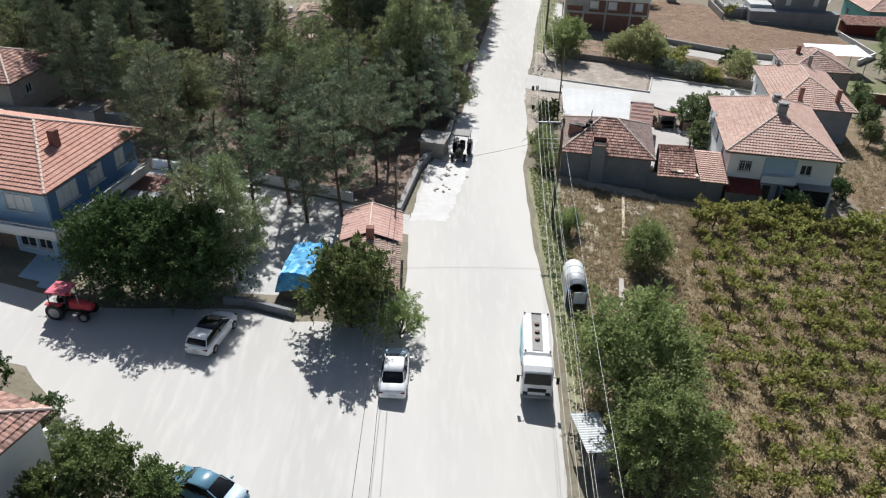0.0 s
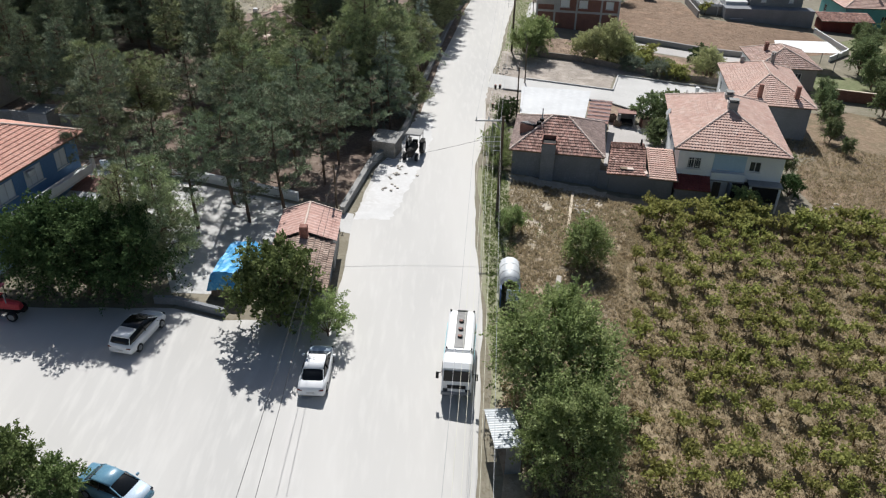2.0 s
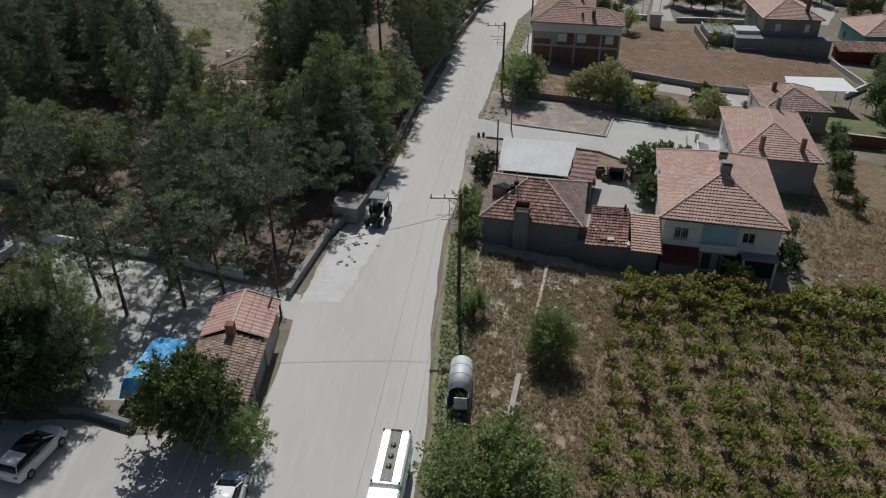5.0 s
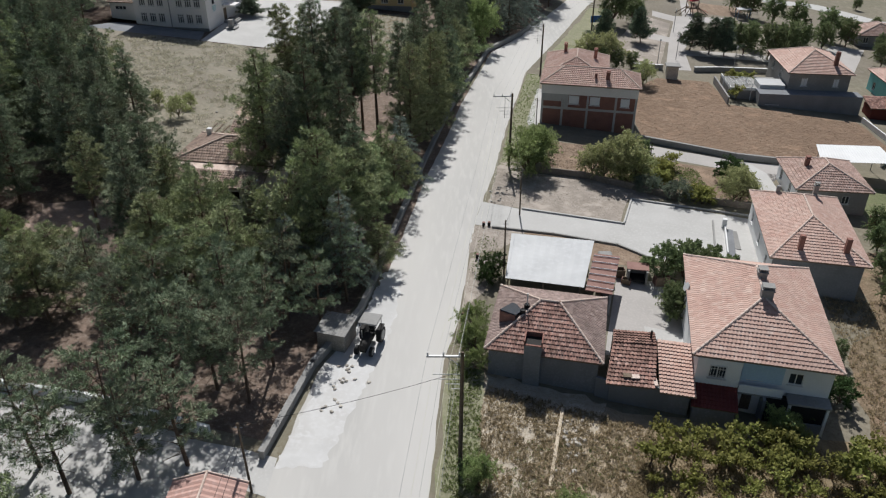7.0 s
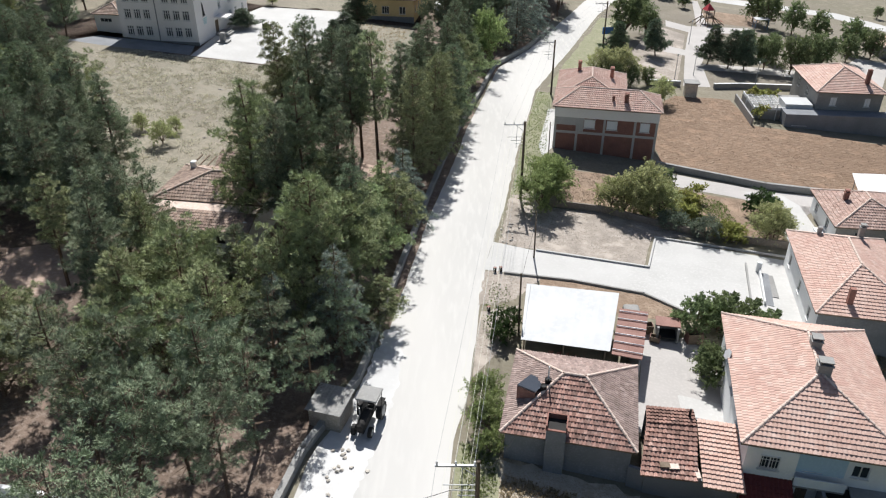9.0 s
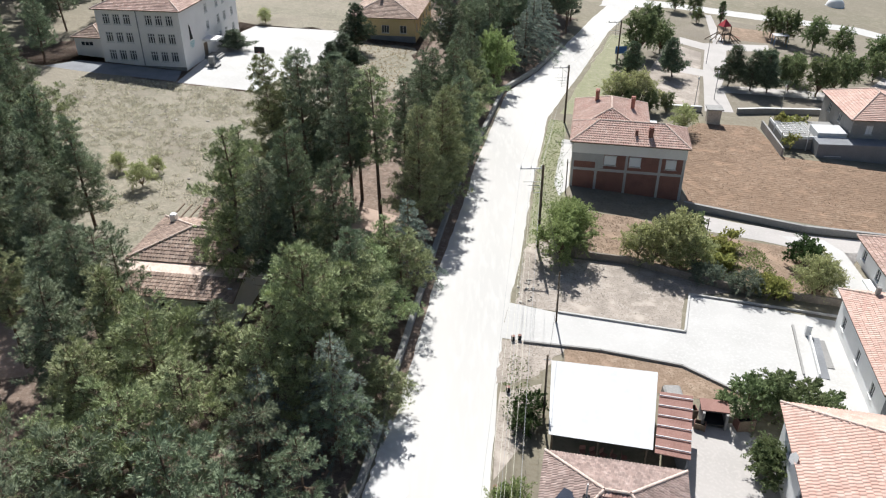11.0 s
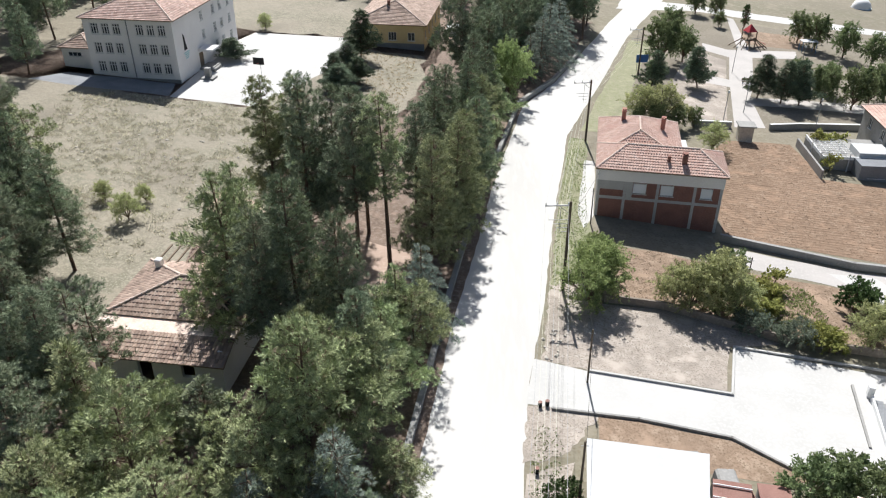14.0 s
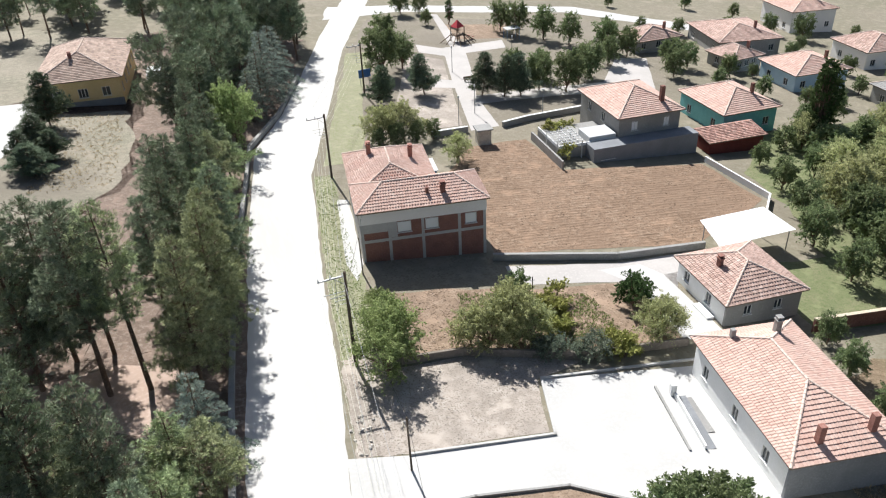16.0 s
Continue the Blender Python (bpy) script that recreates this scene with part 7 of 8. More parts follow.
for a, b, c, d in zip(POLES, POLES[1:], POLES[1:], POLES):
    for dx, dz, rad, kind in [(-2.3, -0.05, 0.010, "grey"), (-1.25, -0.05, 0.009, "grey"), (-0.2, -0.05, 0.010, "grey")] + [(-0.7 - 0.42 * (3 - k), -1.85 - 0.42 * k, 0.010, "wire") for k in range(4)]:
        p, q = Vector((a[0] + dx, a[1], gz(a[0], a[1]) + a[2] + dz)), Vector((b[0] + dx, b[1], gz(b[0], b[1]) + b[2] + dz))
        sag = (q - p).length * 0.012
        pts = [p.lerp(q, k / 12) - Vector((0, 0, sag * 4 * (k / 12) * (1 - k / 12))) for k in range(13)]
        tagged(part("overhead_cable", bar(pts, rad, 5), kind), "thin overhead cable between power poles" if kind == "grey" else "pale yellowish overhead cable between poles", "cable", "roadside power line")


def cable(p, q, rad=0.014, kind="black", sag=0.02):
    p, q = Vector(p), Vector(q)
    s = (q - p).length * sag
    pts = [p.lerp(q, k / 10) - Vector((0, 0, s * 4 * (k / 10) * (1 - k / 10))) for k in range(11)]
    tagged(part("service_cable", bar(pts, rad, 5), kind), "dark service cable from a pole to a house", "cable")


def plain_pole(x, y, h, label, rad=0.1):
    p = thing("service_pole", label, "pole", pose(x, y, gz(x, y), 1, -1, 0))
    part("post", bar([(0, 0, -0.5), (0, 0, h)], rad, 8, rad * 0.75), "pole", p, smooth=True)
    part("bracket", bar([(-0.25, 0, h - 0.4), (0.25, 0, h - 0.4)], 0.03, 5), "grey", p)
    return p


plain_pole(15.0, 87.4, 6.3, "thin timber service pole beside a shelter")
plain_pole(17.2, 100.6, 5.6, "thin timber service pole beside a drive", 0.09)
plain_pole(-2.9, 57.3, 6.4, "old timber service pole beside a hut")
plain_pole(35.5, 117.6, 3.6, "thin timber garden pole", 0.07)
plain_pole(20.9, 128.6, 4.6, "thin timber service pole beside a brick house", 0.08)
cable((11.1, 61.4, 8.0), (14.0, 70.8, 2.4))
cable((11.1, 61.4, 7.9), (-2.9, 57.3, 6.4))
cable((16.4, 114.4, 7.5), (17.2, 100.6, 4.4))
cable((17.2, 100.6, 4.3), (15.0, 87.4, 5.2))
cable((16.4, 114.4, 7.2), (21.8, 130.2, 5.2))
for dx in (0.0, 0.5):
    cable((-2.9 + dx * 0.4, 57.3, 6.3 - dx), (-3.4 + dx * 2, 4, 7.5 - dx))


# ---- vehicles ----
def loft(bm, sections, closed=True):
    """Sections (y, half width low, half width high, z low, z high) along a body, with rounded corners."""
    rings = []
    for y, wl, wh, zl, zh in sections:
        c = min(0.12, (zh - zl) * 0.35)
        ring = [(-wl + c, zl), (wl - c, zl), (wl, zl + c), (wh, zh - c), (wh - c * 1.3, zh), (-wh + c * 1.3, zh), (-wh, zh - c), (-wl, zl + c)]
        rings.append([bm.verts.new((x, y, z)) for x, z in ring])
    for a, b in zip(rings, rings[1:]):
        for k in range(8):
            bm.faces.new((a[k], a[(k + 1) % 8], b[(k + 1) % 8], b[k]))
    bm.faces.new(rings[0][::-1])
    bm.faces.new(rings[-1])
    bmesh.ops.recalc_face_normals(bm, faces=bm.faces[:])
    return bm


def wheel(parent, x, y, r, w, rim="grey"):
    t = part("wheel", bar([(x - w / 2, y, r), (x + w / 2, y, r)], r, 18), "black", parent)
    s = 1 if x > 0 else -1
    part("rim", bar([(x + s * (w / 2 + 0.004), y, r), (x + s * (w / 2 + 0.02), y, r)], r * 0.62, 14), rim, t)
    return t


def car(name, label, x, y, heading, paint, roof_paint, L=4.4, W=1.78, H=1.46, hatch=False, hood=None):
    """Local y runs forward."""
    c = thing(name, label, "car", pose(x, y, gz(x, y), 0, 0, heading))
    k, w = L / 4.4, W / 2
    rear = -2.2 * k
    part("body", loft(bmesh.new(), [(rear, w * 0.82, w * 0.80, 0.38, 0.86), (rear + 0.12, w * 0.93, w * 0.90, 0.26, 1.00 if hatch else 0.98), (-1.4 * k, w, w * 0.95, 0.2, 1.02), (0, w, w * 0.96, 0.18, 0.97), (1.15 * k, w, w * 0.93, 0.2, 0.95), (1.85 * k, w * 0.95, w * 0.86, 0.22, 0.84), (2.1 * k, w * 0.84, w * 0.74, 0.3, 0.70), (2.2 * k, w * 0.70, w * 0.62, 0.36, 0.58)]), paint, c, smooth=True)
    cab = [(-2.05 * k if hatch else -1.55 * k, w * 0.80, w * 0.66, 0.92, 1.02), (-1.75 * k if hatch else -0.92 * k, w * 0.88, w * 0.66, 0.92, H - 0.06), (-0.3 * k, w * 0.90, w * 0.68, 0.92, H - 0.02), (0.35 * k, w * 0.90, w * 0.66, 0.92, H - 0.07), (1.25 * k, w * 0.84, w * 0.70, 0.90, 0.98)]
    part("cabin_glass", loft(bmesh.new(), cab), "carglass", c, "dark car windows", True)
    r0, r1 = (-0.95 * k), 0.40 * k
    part("roof", loft(bmesh.new(), [(r0, w * 0.69, w * 0.64, H - 0.10, H - 0.015), ((r0 + r1) / 2, w * 0.71, w * 0.66, H - 0.09, H + 0.03), (r1, w * 0.68, w * 0.62, H - 0.12, H - 0.03)]), roof_paint, c, smooth=True)
    if hatch:
        part("rear_roof", loft(bmesh.new(), [(-1.86 * k, w * 0.69, w * 0.62, H - 0.16, H - 0.05), (-1.6 * k, w * 0.71, w * 0.65, H - 0.10, H + 0.0), (-0.97 * k, w * 0.70, w * 0.65, H - 0.10, H + 0.02)]), paint, c, smooth=True)
        r0 = -1.8 * k
    for s in (-1, 1):
        part("pillar", bar([(s * w * 0.70, r1, H - 0.08), (s * w * 0.80, 1.2 * k, 0.97)], 0.04, 5), paint, c)
        part("pillar", bar([(s * w * 0.70, r0, H - 0.08), (s * w * 0.80, cab[0][0], 0.98)], 0.03, 5), paint, c)
        part("pillar", bar([(s * w * 0.735, -0.35 * k, H - 0.1), (s * w * 0.92, -0.35 * k, 0.96)], 0.035, 5), "black", c)
        part("mirror", boxes((s * (w + 0.1) - 0.09, s * (w + 0.1) + 0.09, 0.78 * k, 0.92 * k, 0.92, 1.06), bevel=0.03), paint, c)
        part("headlight", boxes((s * w * 0.66 - 0.17, s * w * 0.66 + 0.17, 1.93 * k, 2.08 * k, 0.60, 0.74), bevel=0.03), "glass", c)
        part("tail_light", boxes((s * w * 0.72 - 0.14, s * w * 0.72 + 0.14, rear - 0.01, rear + 0.1, 0.74, 0.84), bevel=0.02), "maroon", c)
        for yy in (-1.32 * k, 1.33 * k):
            wheel(c, s * (w - 0.09), yy, 0.31, 0.2)
    part("number_plate", boxes((-0.25, 0.25, rear - 0.025, rear - 0.005, 0.55, 0.66)), "frame", c)
    if hood:
        part("hood", loft(bmesh.new(), [(1.22 * k, w * 0.86, w * 0.80, 0.88, 0.965), (1.85 * k, w * 0.80, w * 0.72, 0.78, 0.86), (2.08 * k, w * 0.72, w * 0.62, 0.66, 0.72)]), hood, c, smooth=True)
    return c


# the white sedan's hood is coloured pale blue as reflected sky
car("sedan", "white parked sedan with its boot towards the square", -2.1, 38.5, -1.5, "carwhite", "carwhite", 4.7, 1.84, 1.5, hood="carpale")
car("hatchback", "white parked hatchback with a black roof in tree shade", -14.5, 41.15, -13, "carwhite", "carblack", 4.5, 1.84, 1.54, True)
car("old_car", "faded blue old car parked beside a hedge", -11.3, 27.9, -112, "carblue", "carblue", 4.2, 1.66, 1.42, hood="carpale")


def truck(x, y, heading):
    t = thing("tanker_truck", "white tanker truck parked at the roadside", "truck", pose(x, y, gz(x, y), 0, 0, heading) @ Matrix.Diagonal((0.85, 0.80, 0.96, 1)))
    bm = loft(bmesh.new(), [(2.0, 1.16, 1.12, 0.75, 2.70), (3.3, 1.18, 1.12, 0.72, 2.74), (3.75, 1.18, 1.10, 0.6, 2.55), (3.98, 1.17, 1.14, 0.55, 1.55), (4.02, 1.12, 1.1, 0.5, 1.3)])
    part("cab", bm, "carwhite", t)
    part("windscreen", mesh("windscreen", [(-1.02, 4.03, 1.62), (1.02, 4.03, 1.62), (0.97, 3.84, 2.40), (-0.97, 3.84, 2.40)], [(0, 1, 2, 3)]), "carglass", t)
    for s in (-1, 1):
        part("side_window", boxes((s * 1.165 - 0.02, s * 1.165 + 0.02, 2.6, 3.4, 1.6, 2.3)), "carglass", t)
        part("mirror", boxes((s * 1.48 - 0.11, s * 1.48 + 0.11, 3.9, 4.0, 1.75, 2.3), bevel=0.02), "black", t)
        part("mirror_arm", bar([(s * 1.15, 3.85, 2.25), (s * 1.48, 3.95, 2.2)], 0.03, 5), "black", t)
        part("headlight", boxes((s * 0.85 - 0.18, s * 0.85 + 0.18, 4.03, 4.07, 0.75, 0.98)), "glass", t)
        part("side_stripe", boxes((s * 1.19 - 0.02, s * 1.19 + 0.02, -3.6, 1.4, 1.35, 1.75)), "teal", t)
        for yy in (3.0, -2.3):
            wheel(t, s * 0.98, yy, 0.48, 0.3)
    part("bumper", boxes((-1.18, 1.18, 3.95, 4.12, 0.45, 0.72), bevel=0.03), "grey", t)
    part("grille", boxes((-0.7, 0.7, 4.03, 4.06, 1.0, 1.3)), "black", t)
    part("chassis", boxes((-0.5, 0.5, -3.9, 3.4, 0.55, 0.9)), "black", t)
    part("tank", loft(bmesh.new(), [(-3.95, 1.0, 0.9, 1.05, 2.50), (-3.8, 1.17, 1.08, 0.95, 2.66), (1.5, 1.17, 1.08, 0.95, 2.66), (1.7, 1.0, 0.9, 1.05, 2.5)]), "carwhite", t, smooth=False)
    part("walkway", boxes((-0.42, 0.42, -3.7, 1.3, 2.663, 2.70)), "cement", t, "grey walkway on the tank")
    part("walkway_end", boxes((-0.42, 0.42, -3.85, -3.702, 2.62, 2.74)), "black", t)
    for yy in (-2.2, -1.1, -0.1):
        m = part("manhole", bar([(0, yy, 2.703), (0, yy, 2.80)], 0.2, 12), "black", t, "dark tank lid")
        part("lid", bar([(0.05, yy, 2.803), (0.05, yy, 2.84)], 0.15, 12), "rust", m)
    for s in (-1, 1):
        for yy in (-3.8, 1.4):
            part("corner_lamp", boxes((s * 0.95 - 0.07, s * 0.95 + 0.07, yy - 0.06, yy + 0.06, 2.66, 2.76)), "black", t)
    return t


truck(7.3, 40.3, 175.6)


def tractor(x, y, heading, hood, top, label, k=0.88):
    t = thing("tractor", label, "tractor", pose(x, y, gz(x, y), 0, 0, heading) @ Matrix.Scale(k, 4))
    part("hood", loft(bmesh.new(), [(0.1, 0.36, 0.32, 0.75, 1.5), (1.6, 0.34, 0.28, 0.75, 1.42), (1.85, 0.28, 0.22, 0.8, 1.3)]), hood, t)
    part("chassis", boxes((-0.25, 0.25, -1.1, 1.7, 0.5, 0.85)), "black", t)
    part("seat", boxes((-0.28, 0.28, -0.8, -0.3, 0.95, 1.1), (-0.28, 0.28, -0.85, -0.75, 1.1, 1.5), bevel=0.03), "black", t)
    part("steering_wheel", bar([(0, 0.05, 1.52), (0, 0.02, 1.56)], 0.2, 12), "black", t)
    part("exhaust", bar([(0.3, 0.9, 1.4), (0.3, 0.9, 2.2)], 0.05, 8), "grey", t)
    part("roof", boxes((-0.85, 0.85, -1.35, 0.35, 2.35, 2.5), bevel=0.06), top, t, "sun-faded cab roof")
    for sx in (-0.72, 0.72):
        for sy in (-1.2, 0.2):
            part("post", bar([(sx, sy, 1.2), (sx, sy, 2.35)], 0.035, 6), "black", t)
        part("fender", boxes((sx - 0.22, sx + 0.22, -1.5, -0.2, 1.35, 1.43), bevel=0.02), hood, t)
        wheel(t, sx * 1.05, -0.85, 0.72, 0.4, "grey")
        wheel(t, sx * 0.9, 1.35, 0.42, 0.26, "grey")
    return t


tractor(-24.3, 42.5, -98, "red", "pinkred", "red tractor with a faded pink cab roof beside shady trees")
tractor(3.0, 74.2, 168, "dark", "cement", "dark old tractor with a grey cab roof at the road wall", 1.0)

# ---- roadside things ----
ARC = thing("arched_shelter", "galvanised arched metal shelter in roadside weeds", "shelter", pose(11.4, 49.9, gz(11.4, 49.9), 0, 0, -3))
verts, faces = [], []
for k in range(17):
    a = math.pi * k / 16
    for yy in (-1.75, 1.7):
        for r in (0.80, 0.77):
            verts.append(Vector((-math.cos(a) * r, yy, 1.45 + math.sin(a) * r)))
    if k:
        i = 4 * (k - 1)
        faces += [(i, i + 4, i + 6, i + 2), (i + 3, i + 7, i + 5, i + 1), (i + 1, i + 5, i + 4, i), (i + 2, i + 6, i + 7, i + 3)]
part("roof", mesh("roof", verts, faces), "zinc", ARC, smooth=True)
for yy in (-1.2, -0.2, 0.8):
    part("seam", bar([(-math.cos(math.pi * k / 12) * 0.81, yy, 1.45 + math.sin(math.pi * k / 12) * 0.81) for k in range(13)], 0.015, 4), "grey", ARC)
part("side_sheet", boxes((-0.80, -0.77, -1.7, 1.7, -0.1, 1.447)), "zinc", ARC)
part("side_sheet", boxes((0.77, 0.80, -1.7, 1.7, -0.1, 1.447)), "zinc", ARC)
part("back_sheet", boxes((-0.76, 0.76, 1.6, 1.63, -0.1, 1.9)), "zinc", ARC)
part("bench", boxes((-0.75, 0.75, 0.9, 1.4, 0.35, 0.45)), "wood", ARC)
part("front_panel", boxes((-0.30, 0.62, -2.25, -2.22, 0.75, 1.75)), "carpale", ARC, "pale blue front panel")
part("notice", boxes((0.0, 0.36, -2.275, -2.253, 1.1, 1.6)), "frame", ARC, "small white notice")
for sx in (-0.72, 0.68):
    part("post", bar([(sx, -2.2, -0.2), (sx, -2.2, 1.75), (sx, -1.7, 1.8)], 0.04, 6), "signblue", ARC)

BUS = thing("bus_shelter", "small corrugated metal bus shelter beside the road", "bus shelter", pose(9.75, 32.5, gz(9.75, 32.5), 0, 0, 9) @ Matrix.Diagonal((0.82, 0.86, 0.95, 1)))
part("roof", corrugated([(1.1, -1.8, 2.3), (1.1, 1.9, 2.3), (-1.05, 1.9, 2.42), (-1.05, -1.8, 2.42)], 0.22, 0.035), "zinc", BUS, "pale corrugated roof")
part("back", corrugated([(0.95, -1.7, -0.1), (0.95, 1.8, -0.1), (0.953, 1.8, 2.26), (0.953, -1.7, 2.26)], 0.2, 0.0), "grey", BUS, "dull grey sheet metal wall")
for yy in (-1.68, 1.78):
    part("end_sheet", boxes((-0.2, 0.94, yy - 0.015, yy + 0.015, -0.1, 2.28)), "grey", BUS, "dull grey sheet metal wall")
    part("post", bar([(-0.95, yy, -0.2), (-0.95, yy, 2.38)], 0.035, 6), "grey", BUS)
part("bench", boxes((0.4, 0.9, -1.5, 1.6, 0.42, 0.48)), "wood", BUS)

TARP = thing("tarpaulin", "crumpled blue tarpaulin over a stack of wood", "tarpaulin", pose(-9.5, 48.8, gz(-9.5, 48.8), 0, 0, -6) @ Matrix.Scale(1.25, 4))
rnd = random.Random(5)
n = 12
vv = [(-1.2 + 2.4 * i / n, -2.2 + 4.4 * j / n, 1.75 + 0.28 * noise.noise((i * 0.5, j * 0.45, 2)) - (0.9 if i in (0, n) or j in (0, n) else 0) - 0.05 * abs(i - n / 2)) for j in range(n + 1) for i in range(n + 1)]
ff = [(j * (n + 1) + i, j * (n + 1) + i + 1, (j + 1) * (n + 1) + i + 1, (j + 1) * (n + 1) + i) for j in range(n) for i in range(n)]
part("cover", mesh("cover", vv, ff), "tarp", TARP)
part("stack", boxes((-1.0, 1.0, -2.0, 2.0, -0.2, 1.2)), "wood", TARP)

PL = tagged(part("plank", boxes((-0.14, 0.14, -4.2, 4.2, 0.02, 0.16), bevel=0.02), "plank"), "long bleached timber beam lying in dry grass", "plank")
PL.matrix_basis = pose(18.3, 64.0, gz(18.3, 64), 0, 0, -11.5)


def stone_mesh(seed, r):
    rnd = random.Random(seed)
    bm = bmesh.new()
    bmesh.ops.create_icosphere(bm, subdivisions=1, radius=r)
    for v in bm.verts:
        v.co = Vector((v.co.x * rnd.uniform(0.7, 1.3), v.co.y * rnd.uniform(0.7, 1.3), v.co.z * rnd.uniform(0.4, 0.9)))
    me = bpy.data.meshes.new("stone")
    bm.to_mesh(me)
    bm.free()
    me.materials.append(M["stone"])
    return me


STONES = [stone_mesh(k, r) for k, r in enumerate((0.14, 0.2, 0.27, 0.18))]


def stones(spots, n, spread, seed, label, sizes=(0, 1, 2, 3)):
    rnd = random.Random(seed)
    for k in range(n):
        x, y = rnd.choice(spots)
        x, y = x + rnd.gauss(0, spread), y + rnd.gauss(0, spread)
        ob = new("stone", STONES[rnd.choice(sizes)])
        ob.matrix_basis = pose(x, y, gz(x, y) + 0.04, rnd.uniform(-20, 20), rnd.uniform(-20, 20), rnd.uniform(0, 360))
        tagged(ob, label, "stone", "loose rubble")


stones([(19.4, 64.5), (19.2, 63), (18.9, 61.5), (19.6, 66), (20.0, 67)], 34, 0.45, 3, "loose pale rubble stone in dry grass")
stones([(15.9, 52.0), (15.5, 50.8), (15.2, 49.4), (14.9, 48.2)], 26, 0.22, 4, "loose pale rubble stone in dry grass")
stones([(14.6, 103.9), (15.0, 105.4), (15.2, 107.0)], 22, 0.55, 5, "loose stone on a dusty verge", (0, 3))
stones([(1.2, 68.5), (0.6, 66.5), (2.4, 69.5), (1.6, 71)], 22, 0.5, 6, "loose stone beside the road wall", (0, 1, 3))
stones([(-40, 140), (-34, 145), (-28, 138), (-45, 148), (-24, 130), (-20, 122)], 60, 4.5, 7, "pale stone in a dry field")
stones([(46, 69), (47, 70.5), (45.5, 68)], 12, 0.6, 8, "loose pale stone beside a house")
low_wall("rubble_wall", [(15.7, 52.2), (14.9, 48.0)], 0.35, 0.4, "stone", "crumbling low pale rubble wall in dry grass")

# bins and barrels on the verge
for x, y in ((11.0, 79.5), (12.3, 90.2), (13.0, 97.2), (13.6, 97.4)):
    b = thing("barrel", "small dark barrel on the roadside verge", "barrel", pose(x, y, gz(x, y)) @ Matrix.Scale(0.62, 4))
    part("body", bar([(0, 0, -0.05), (0, 0, 0.4), (0, 0, 0.8)], 0.27, 12), "black", b)
    part("rim", bar([(0, 0, 0.803), (0, 0, 0.83)], 0.28, 12), "rust", b)
# tank and small dark shed behind the shelter
WT = thing("water_tank", "pale plastic water tank behind a shelter", "tank", pose(25.3, 89.0, gz(25.3, 89) + 0.0))
part("body", loft(bmesh.new(), [(-0.9, 0.6, 0.5, 1.2, 2.2), (-0.7, 0.8, 0.7, 1.1, 2.4), (0.7, 0.8, 0.7, 1.1, 2.4), (0.9, 0.6, 0.5, 1.2, 2.2)]), "cement", WT)
part("stand", boxes((-0.7, 0.7, -0.7, 0.7, -0.3, 1.09)), "cement_dark", WT)
OV = thing("outdoor_oven", "small dark open shed in a courtyard", "oven", pose(28.6, 88.4, gz(28.6, 88.4), 0, 0, -8))
part("wall", boxes((-1.0, -0.8, -0.8, 0.8, -0.3, 1.5), (0.8, 1.0, -0.8, 0.8, -0.3, 1.5), (-0.8, 0.8, 0.6, 0.8, -0.3, 1.5)), "cement", OV)
part("floor", boxes((-0.79, 0.79, -0.79, 0.59, 0.3, 0.5)), "dark", OV)
part("roof", boxes((-1.1, 1.1, -0.5, 0.95, 1.503, 1.58)), "rust", OV, "rusty sheet roof")
for x, y, r, w, d, h in ((26.9, 88.9, 5, 1.0, 0.8, 0.9), (27.4, 87.6, -20, 0.9, 0.6, 0.6), (31.0, 88.0, 8, 1.4, 0.9, 1.1)):
    c = thing("crate", "dark wooden crate in a courtyard", "crate", pose(x, y, gz(x, y), 0, 0, r), "courtyard clutter")
    for sx in (-w / 2, w / 2 - 0.05):
        part("side", boxes((sx, sx + 0.05, -d / 2, d / 2, -0.05, h)), "rust", c)
    for sy in (-d / 2, d / 2 - 0.05):
        part("end", boxes((-w / 2 + 0.051, w / 2 - 0.051, sy, sy + 0.05, -0.05, h)), "wood", c)
    part("base", boxes((-w / 2 + 0.051, w / 2 - 0.051, -d / 2 + 0.051, d / 2 - 0.051, 0.0, h * 0.55)), "dark", c)
# sunken pit in the yard, drawn above ground with its shade as colour
PT = thing("yard_planter", "low-walled pit in a white yard, its shade a dark slab", "planter", pose(40.6, 98.9, gz(40.6, 98.9), 0, 0, -12.5))
part("kerb", boxes((-1.3, -1.1, -3.8, 3.8, -0.2, 0.28)), "cement", PT)
part("wall", boxes((0.0, 0.15, -3.8, 2.4, -0.2, 0.5)), "white", PT)
# dark slab stands in for the pit's shade, there is no soil
part("soil", boxes((0.153, 1.0, -3.8, 2.4, -0.2, 0.06)), "cement_dark", PT)
part("post", boxes((-0.25, 0.25, 2.6, 3.1, -0.2, 1.1), bevel=0.03), "white", PT)
for k in range(5):
    c = thing("chair", "plain dark chair under a sheet roof", "chair", pose(17.6 + k * 0.75, 83.6 - k * 0.12, gz(18, 83.6), 0, 0, 20 * k), "chairs under the shelter")
    part("seat", boxes((-0.22, 0.22, -0.22, 0.22, 0.42, 0.46)), "rust", c)
    part("backrest", boxes((-0.22, 0.22, 0.19, 0.22, 0.5, 0.9)), "rust", c)
    for sx in (-0.19, 0.19):
        for sy in (-0.19, 0.19):
            part("leg", boxes((sx - 0.02, sx + 0.02, sy - 0.02, sy + 0.02, -0.05, 0.418)), "grey", c)

# ---- park and school things ----
PLY = thing("play_tower", "red-roofed wooden play tower with ropes and a slide", "play tower", pose(63.6, 211.5, gz(63.6, 211.5), 0, 0, 20))
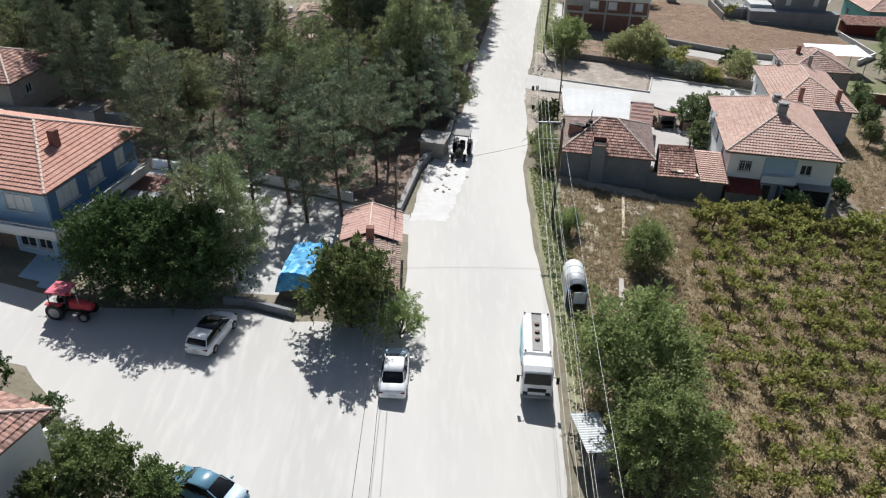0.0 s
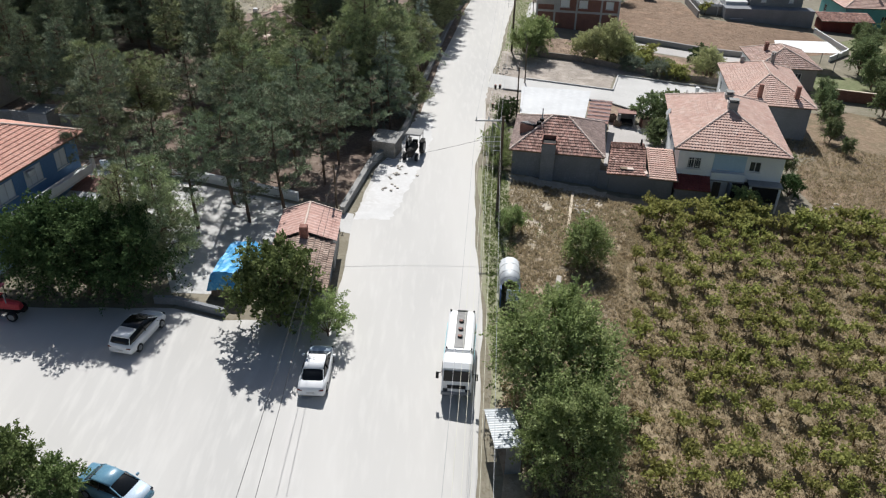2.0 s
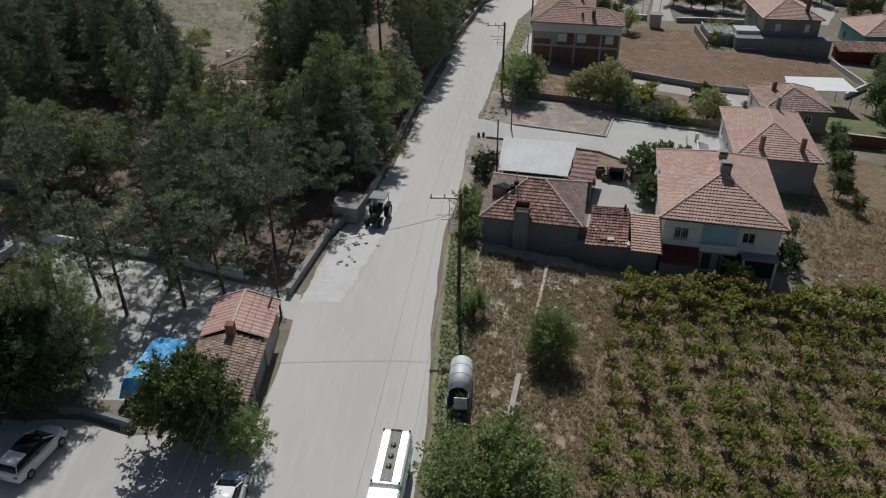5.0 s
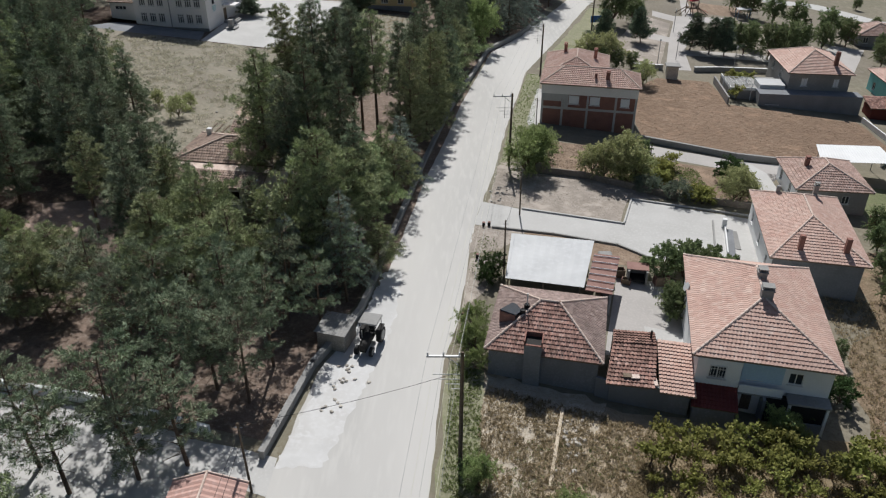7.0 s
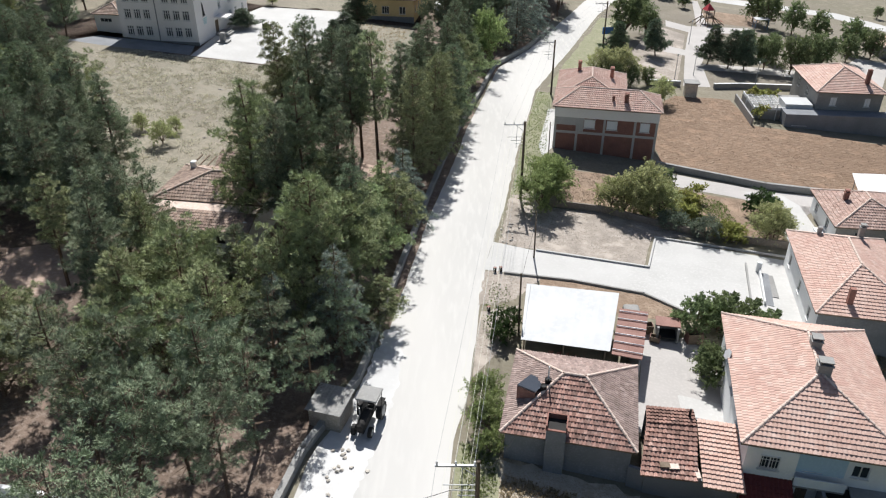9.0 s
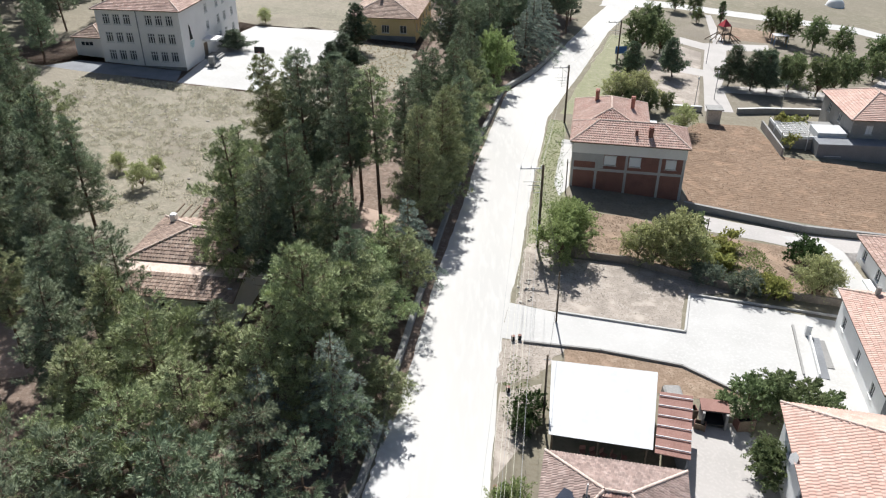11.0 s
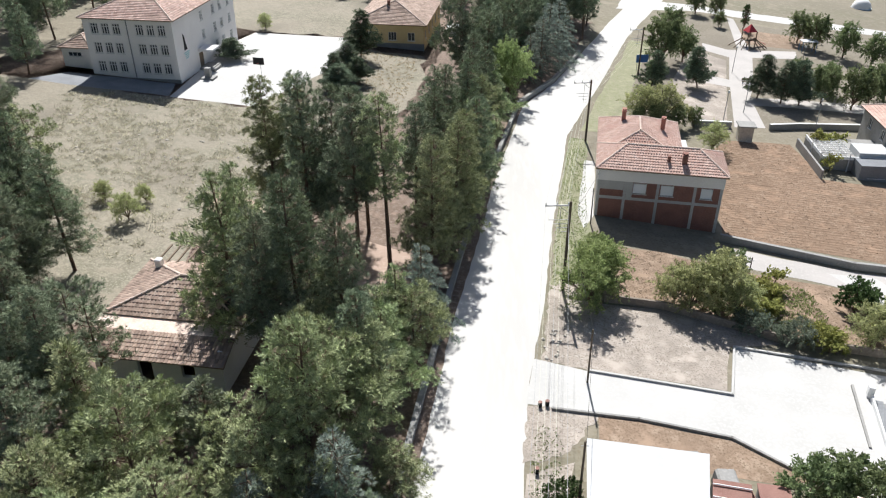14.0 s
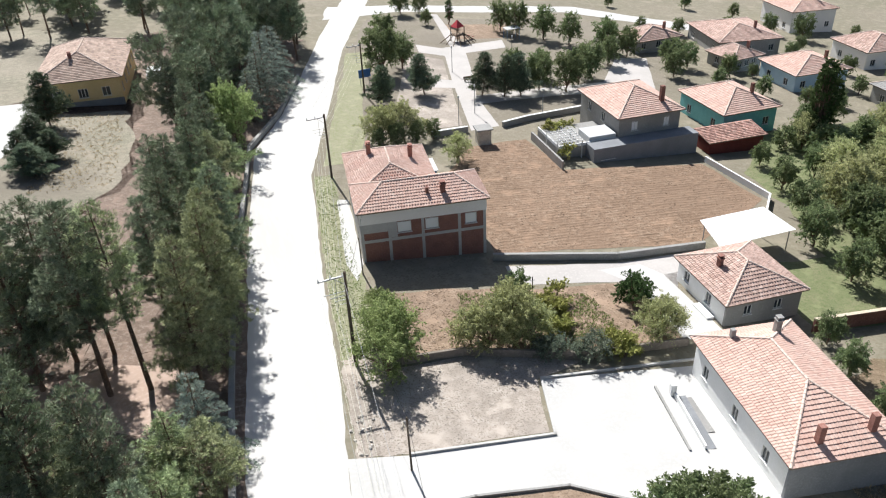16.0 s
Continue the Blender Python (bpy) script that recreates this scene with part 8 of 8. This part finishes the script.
for sx in (-1.0, 1.0):
    for sy in (-1.0, 1.0):
        part("post", bar([(sx, sy, -0.3), (sx, sy, 3.2)], 0.11, 8), "wood", PLY)
part("platform", boxes((-1.1, 1.1, -1.1, 1.1, 1.4, 1.55)), "wood", PLY)
bm = bmesh.new()
apex = bm.verts.new((0, 0, 4.6))
q = [bm.verts.new((sx * 1.05, sy * 1.05, 3.15)) for sx, sy in ((-1, -1), (1, -1), (1, 1), (-1, 1))]
for k in range(4):
    bm.faces.new((q[k], q[(k + 1) % 4], apex))
bm.faces.new(q[::-1])
part("roof", bm, "red", PLY, "bright red pyramid roof")
for dx, dy in ((-4.2, -0.6), (3.2, -2.2), (-3.6, -2.6), (2.0, -3.2), (-2.2, -3.6), (-4.6, 1.2), (0.4, -4.0)):
    part("ladder", bar([(dx, dy, -0.1), (dx * 0.24, dy * 0.3, 1.9)], 0.1, 6), "wood", PLY)
part("slide", mesh("slide", [(1.1, -0.4, 1.5), (1.1, 0.4, 1.5), (4.4, 0.5, 0.15), (4.4, -0.3, 0.15), (1.1, -0.4, 1.4), (1.1, 0.4, 1.4), (4.4, 0.5, 0.05), (4.4, -0.3, 0.05)], [(0, 3, 2, 1), (4, 5, 6, 7), (0, 4, 7, 3), (1, 2, 6, 5), (2, 3, 7, 6), (0, 1, 5, 4)]), "red", PLY)
for x, y in ((46.3, 166.0), (55.0, 192.0), (50.8, 170.5), (60.5, 165.5), (69, 196)):
    l = thing("park_lamp", "slim pale park lamp post", "street lamp", pose(x, y, gz(x, y)), "park lamps")
    tagged(l, "slim pale lamp post in the park")
    part("post", bar([(0, 0, -0.3), (0, 0, 4.6)], 0.07, 8, 0.05), "grey", l)
    part("globe", bar([(0, 0, 4.6), (0, 0, 4.75), (0, 0, 4.95)], 0.16, 10, 0.12), "frame", l)
for x, y, r in ((92, 212, 10), (80.5, 217.5, -20), (56, 186, 0)):
    b = thing("park_bench", "dark wooden park picnic bench", "bench", pose(x, y, gz(x, y), 0, 0, r), "park benches")
    tagged(b, "dark wooden picnic bench in the park")
    part("seat", boxes((-1.0, 1.0, -0.25, 0.25, 0.42, 0.5)), "wood", b)
    part("backrest", boxes((-1.0, 1.0, 0.26, 0.32, 0.55, 0.95)), "wood", b)
    for sx in (-0.8, 0.8):
        part("leg", boxes((sx - 0.05, sx + 0.05, -0.2, 0.3, -0.1, 0.418)), "grey", b)
SG = thing("road_sign", "plain blue information board on two posts", "sign", pose(37.4, 188.6, gz(37.4, 188.6), 0, 0, 6))
part("board", boxes((-1.1, 1.1, -0.04, 0.04, 1.6, 3.0)), "signblue", SG)
for sx in (-0.8, 0.8):
    part("post", bar([(sx, 0.07, -0.4), (sx, 0.07, 3.0)], 0.05, 6), "grey", SG)
KS = thing("park_shelter", "small park shelter with a pale roof", "shelter", pose(75.6, 210.6, gz(75.6, 210.6)))
part("roof", boxes((-1.6, 1.6, -1.1, 1.1, 2.3, 2.4)), "sheet", KS)
for sx in (-1.4, 1.4):
    for sy in (-0.9, 0.9):
        part("post", bar([(sx, sy, -0.3), (sx, sy, 2.3)], 0.06, 6), "blue", KS)
TN = thing("white_tent", "white domed tent on bare ground", "tent", pose(107, 258, gz(107, 258)))
bm = bmesh.new()
bmesh.ops.create_uvsphere(bm, u_segments=20, v_segments=10, radius=2.4)
bmesh.ops.delete(bm, geom=[v for v in bm.verts if v.co.z < -0.3], context="VERTS")
part("cover", bm, "white", TN, smooth=True)
part("base_band", bar([(0, 0, -0.4), (0, 0, 0.15)], 2.46, 24), "blue_light", TN)
BB = thing("basketball_hoop", "basketball hoop with a dark board in the school yard", "basketball hoop", pose(-26.6, 167.6, gz(-26.6, 167.6), 0, 0, -10))
part("post", bar([(0, 0.6, -0.3), (0, 0.6, 3.0), (0, 0.1, 3.4)], 0.07, 8), "grey", BB)
part("board", boxes((-0.9, 0.9, -0.03, 0.03, 2.6, 3.7)), "dark", BB)
part("hoop", bar([(0, -0.05, 2.85), (0, -0.5, 2.85)], 0.04, 6), "red", BB)
PD = thing("stone_pedestal", "stone pedestal before the school entrance", "pedestal", pose(-34.6, 166.8, gz(-34.6, 166.8), 0, 0, -6))
part("step", boxes((-1.1, 1.1, -0.9, 0.9, -0.1, 0.25)), "cement", PD)
part("block", boxes((-0.45, 0.45, -0.4, 0.4, 0.253, 1.7), bevel=0.03), "cement", PD)
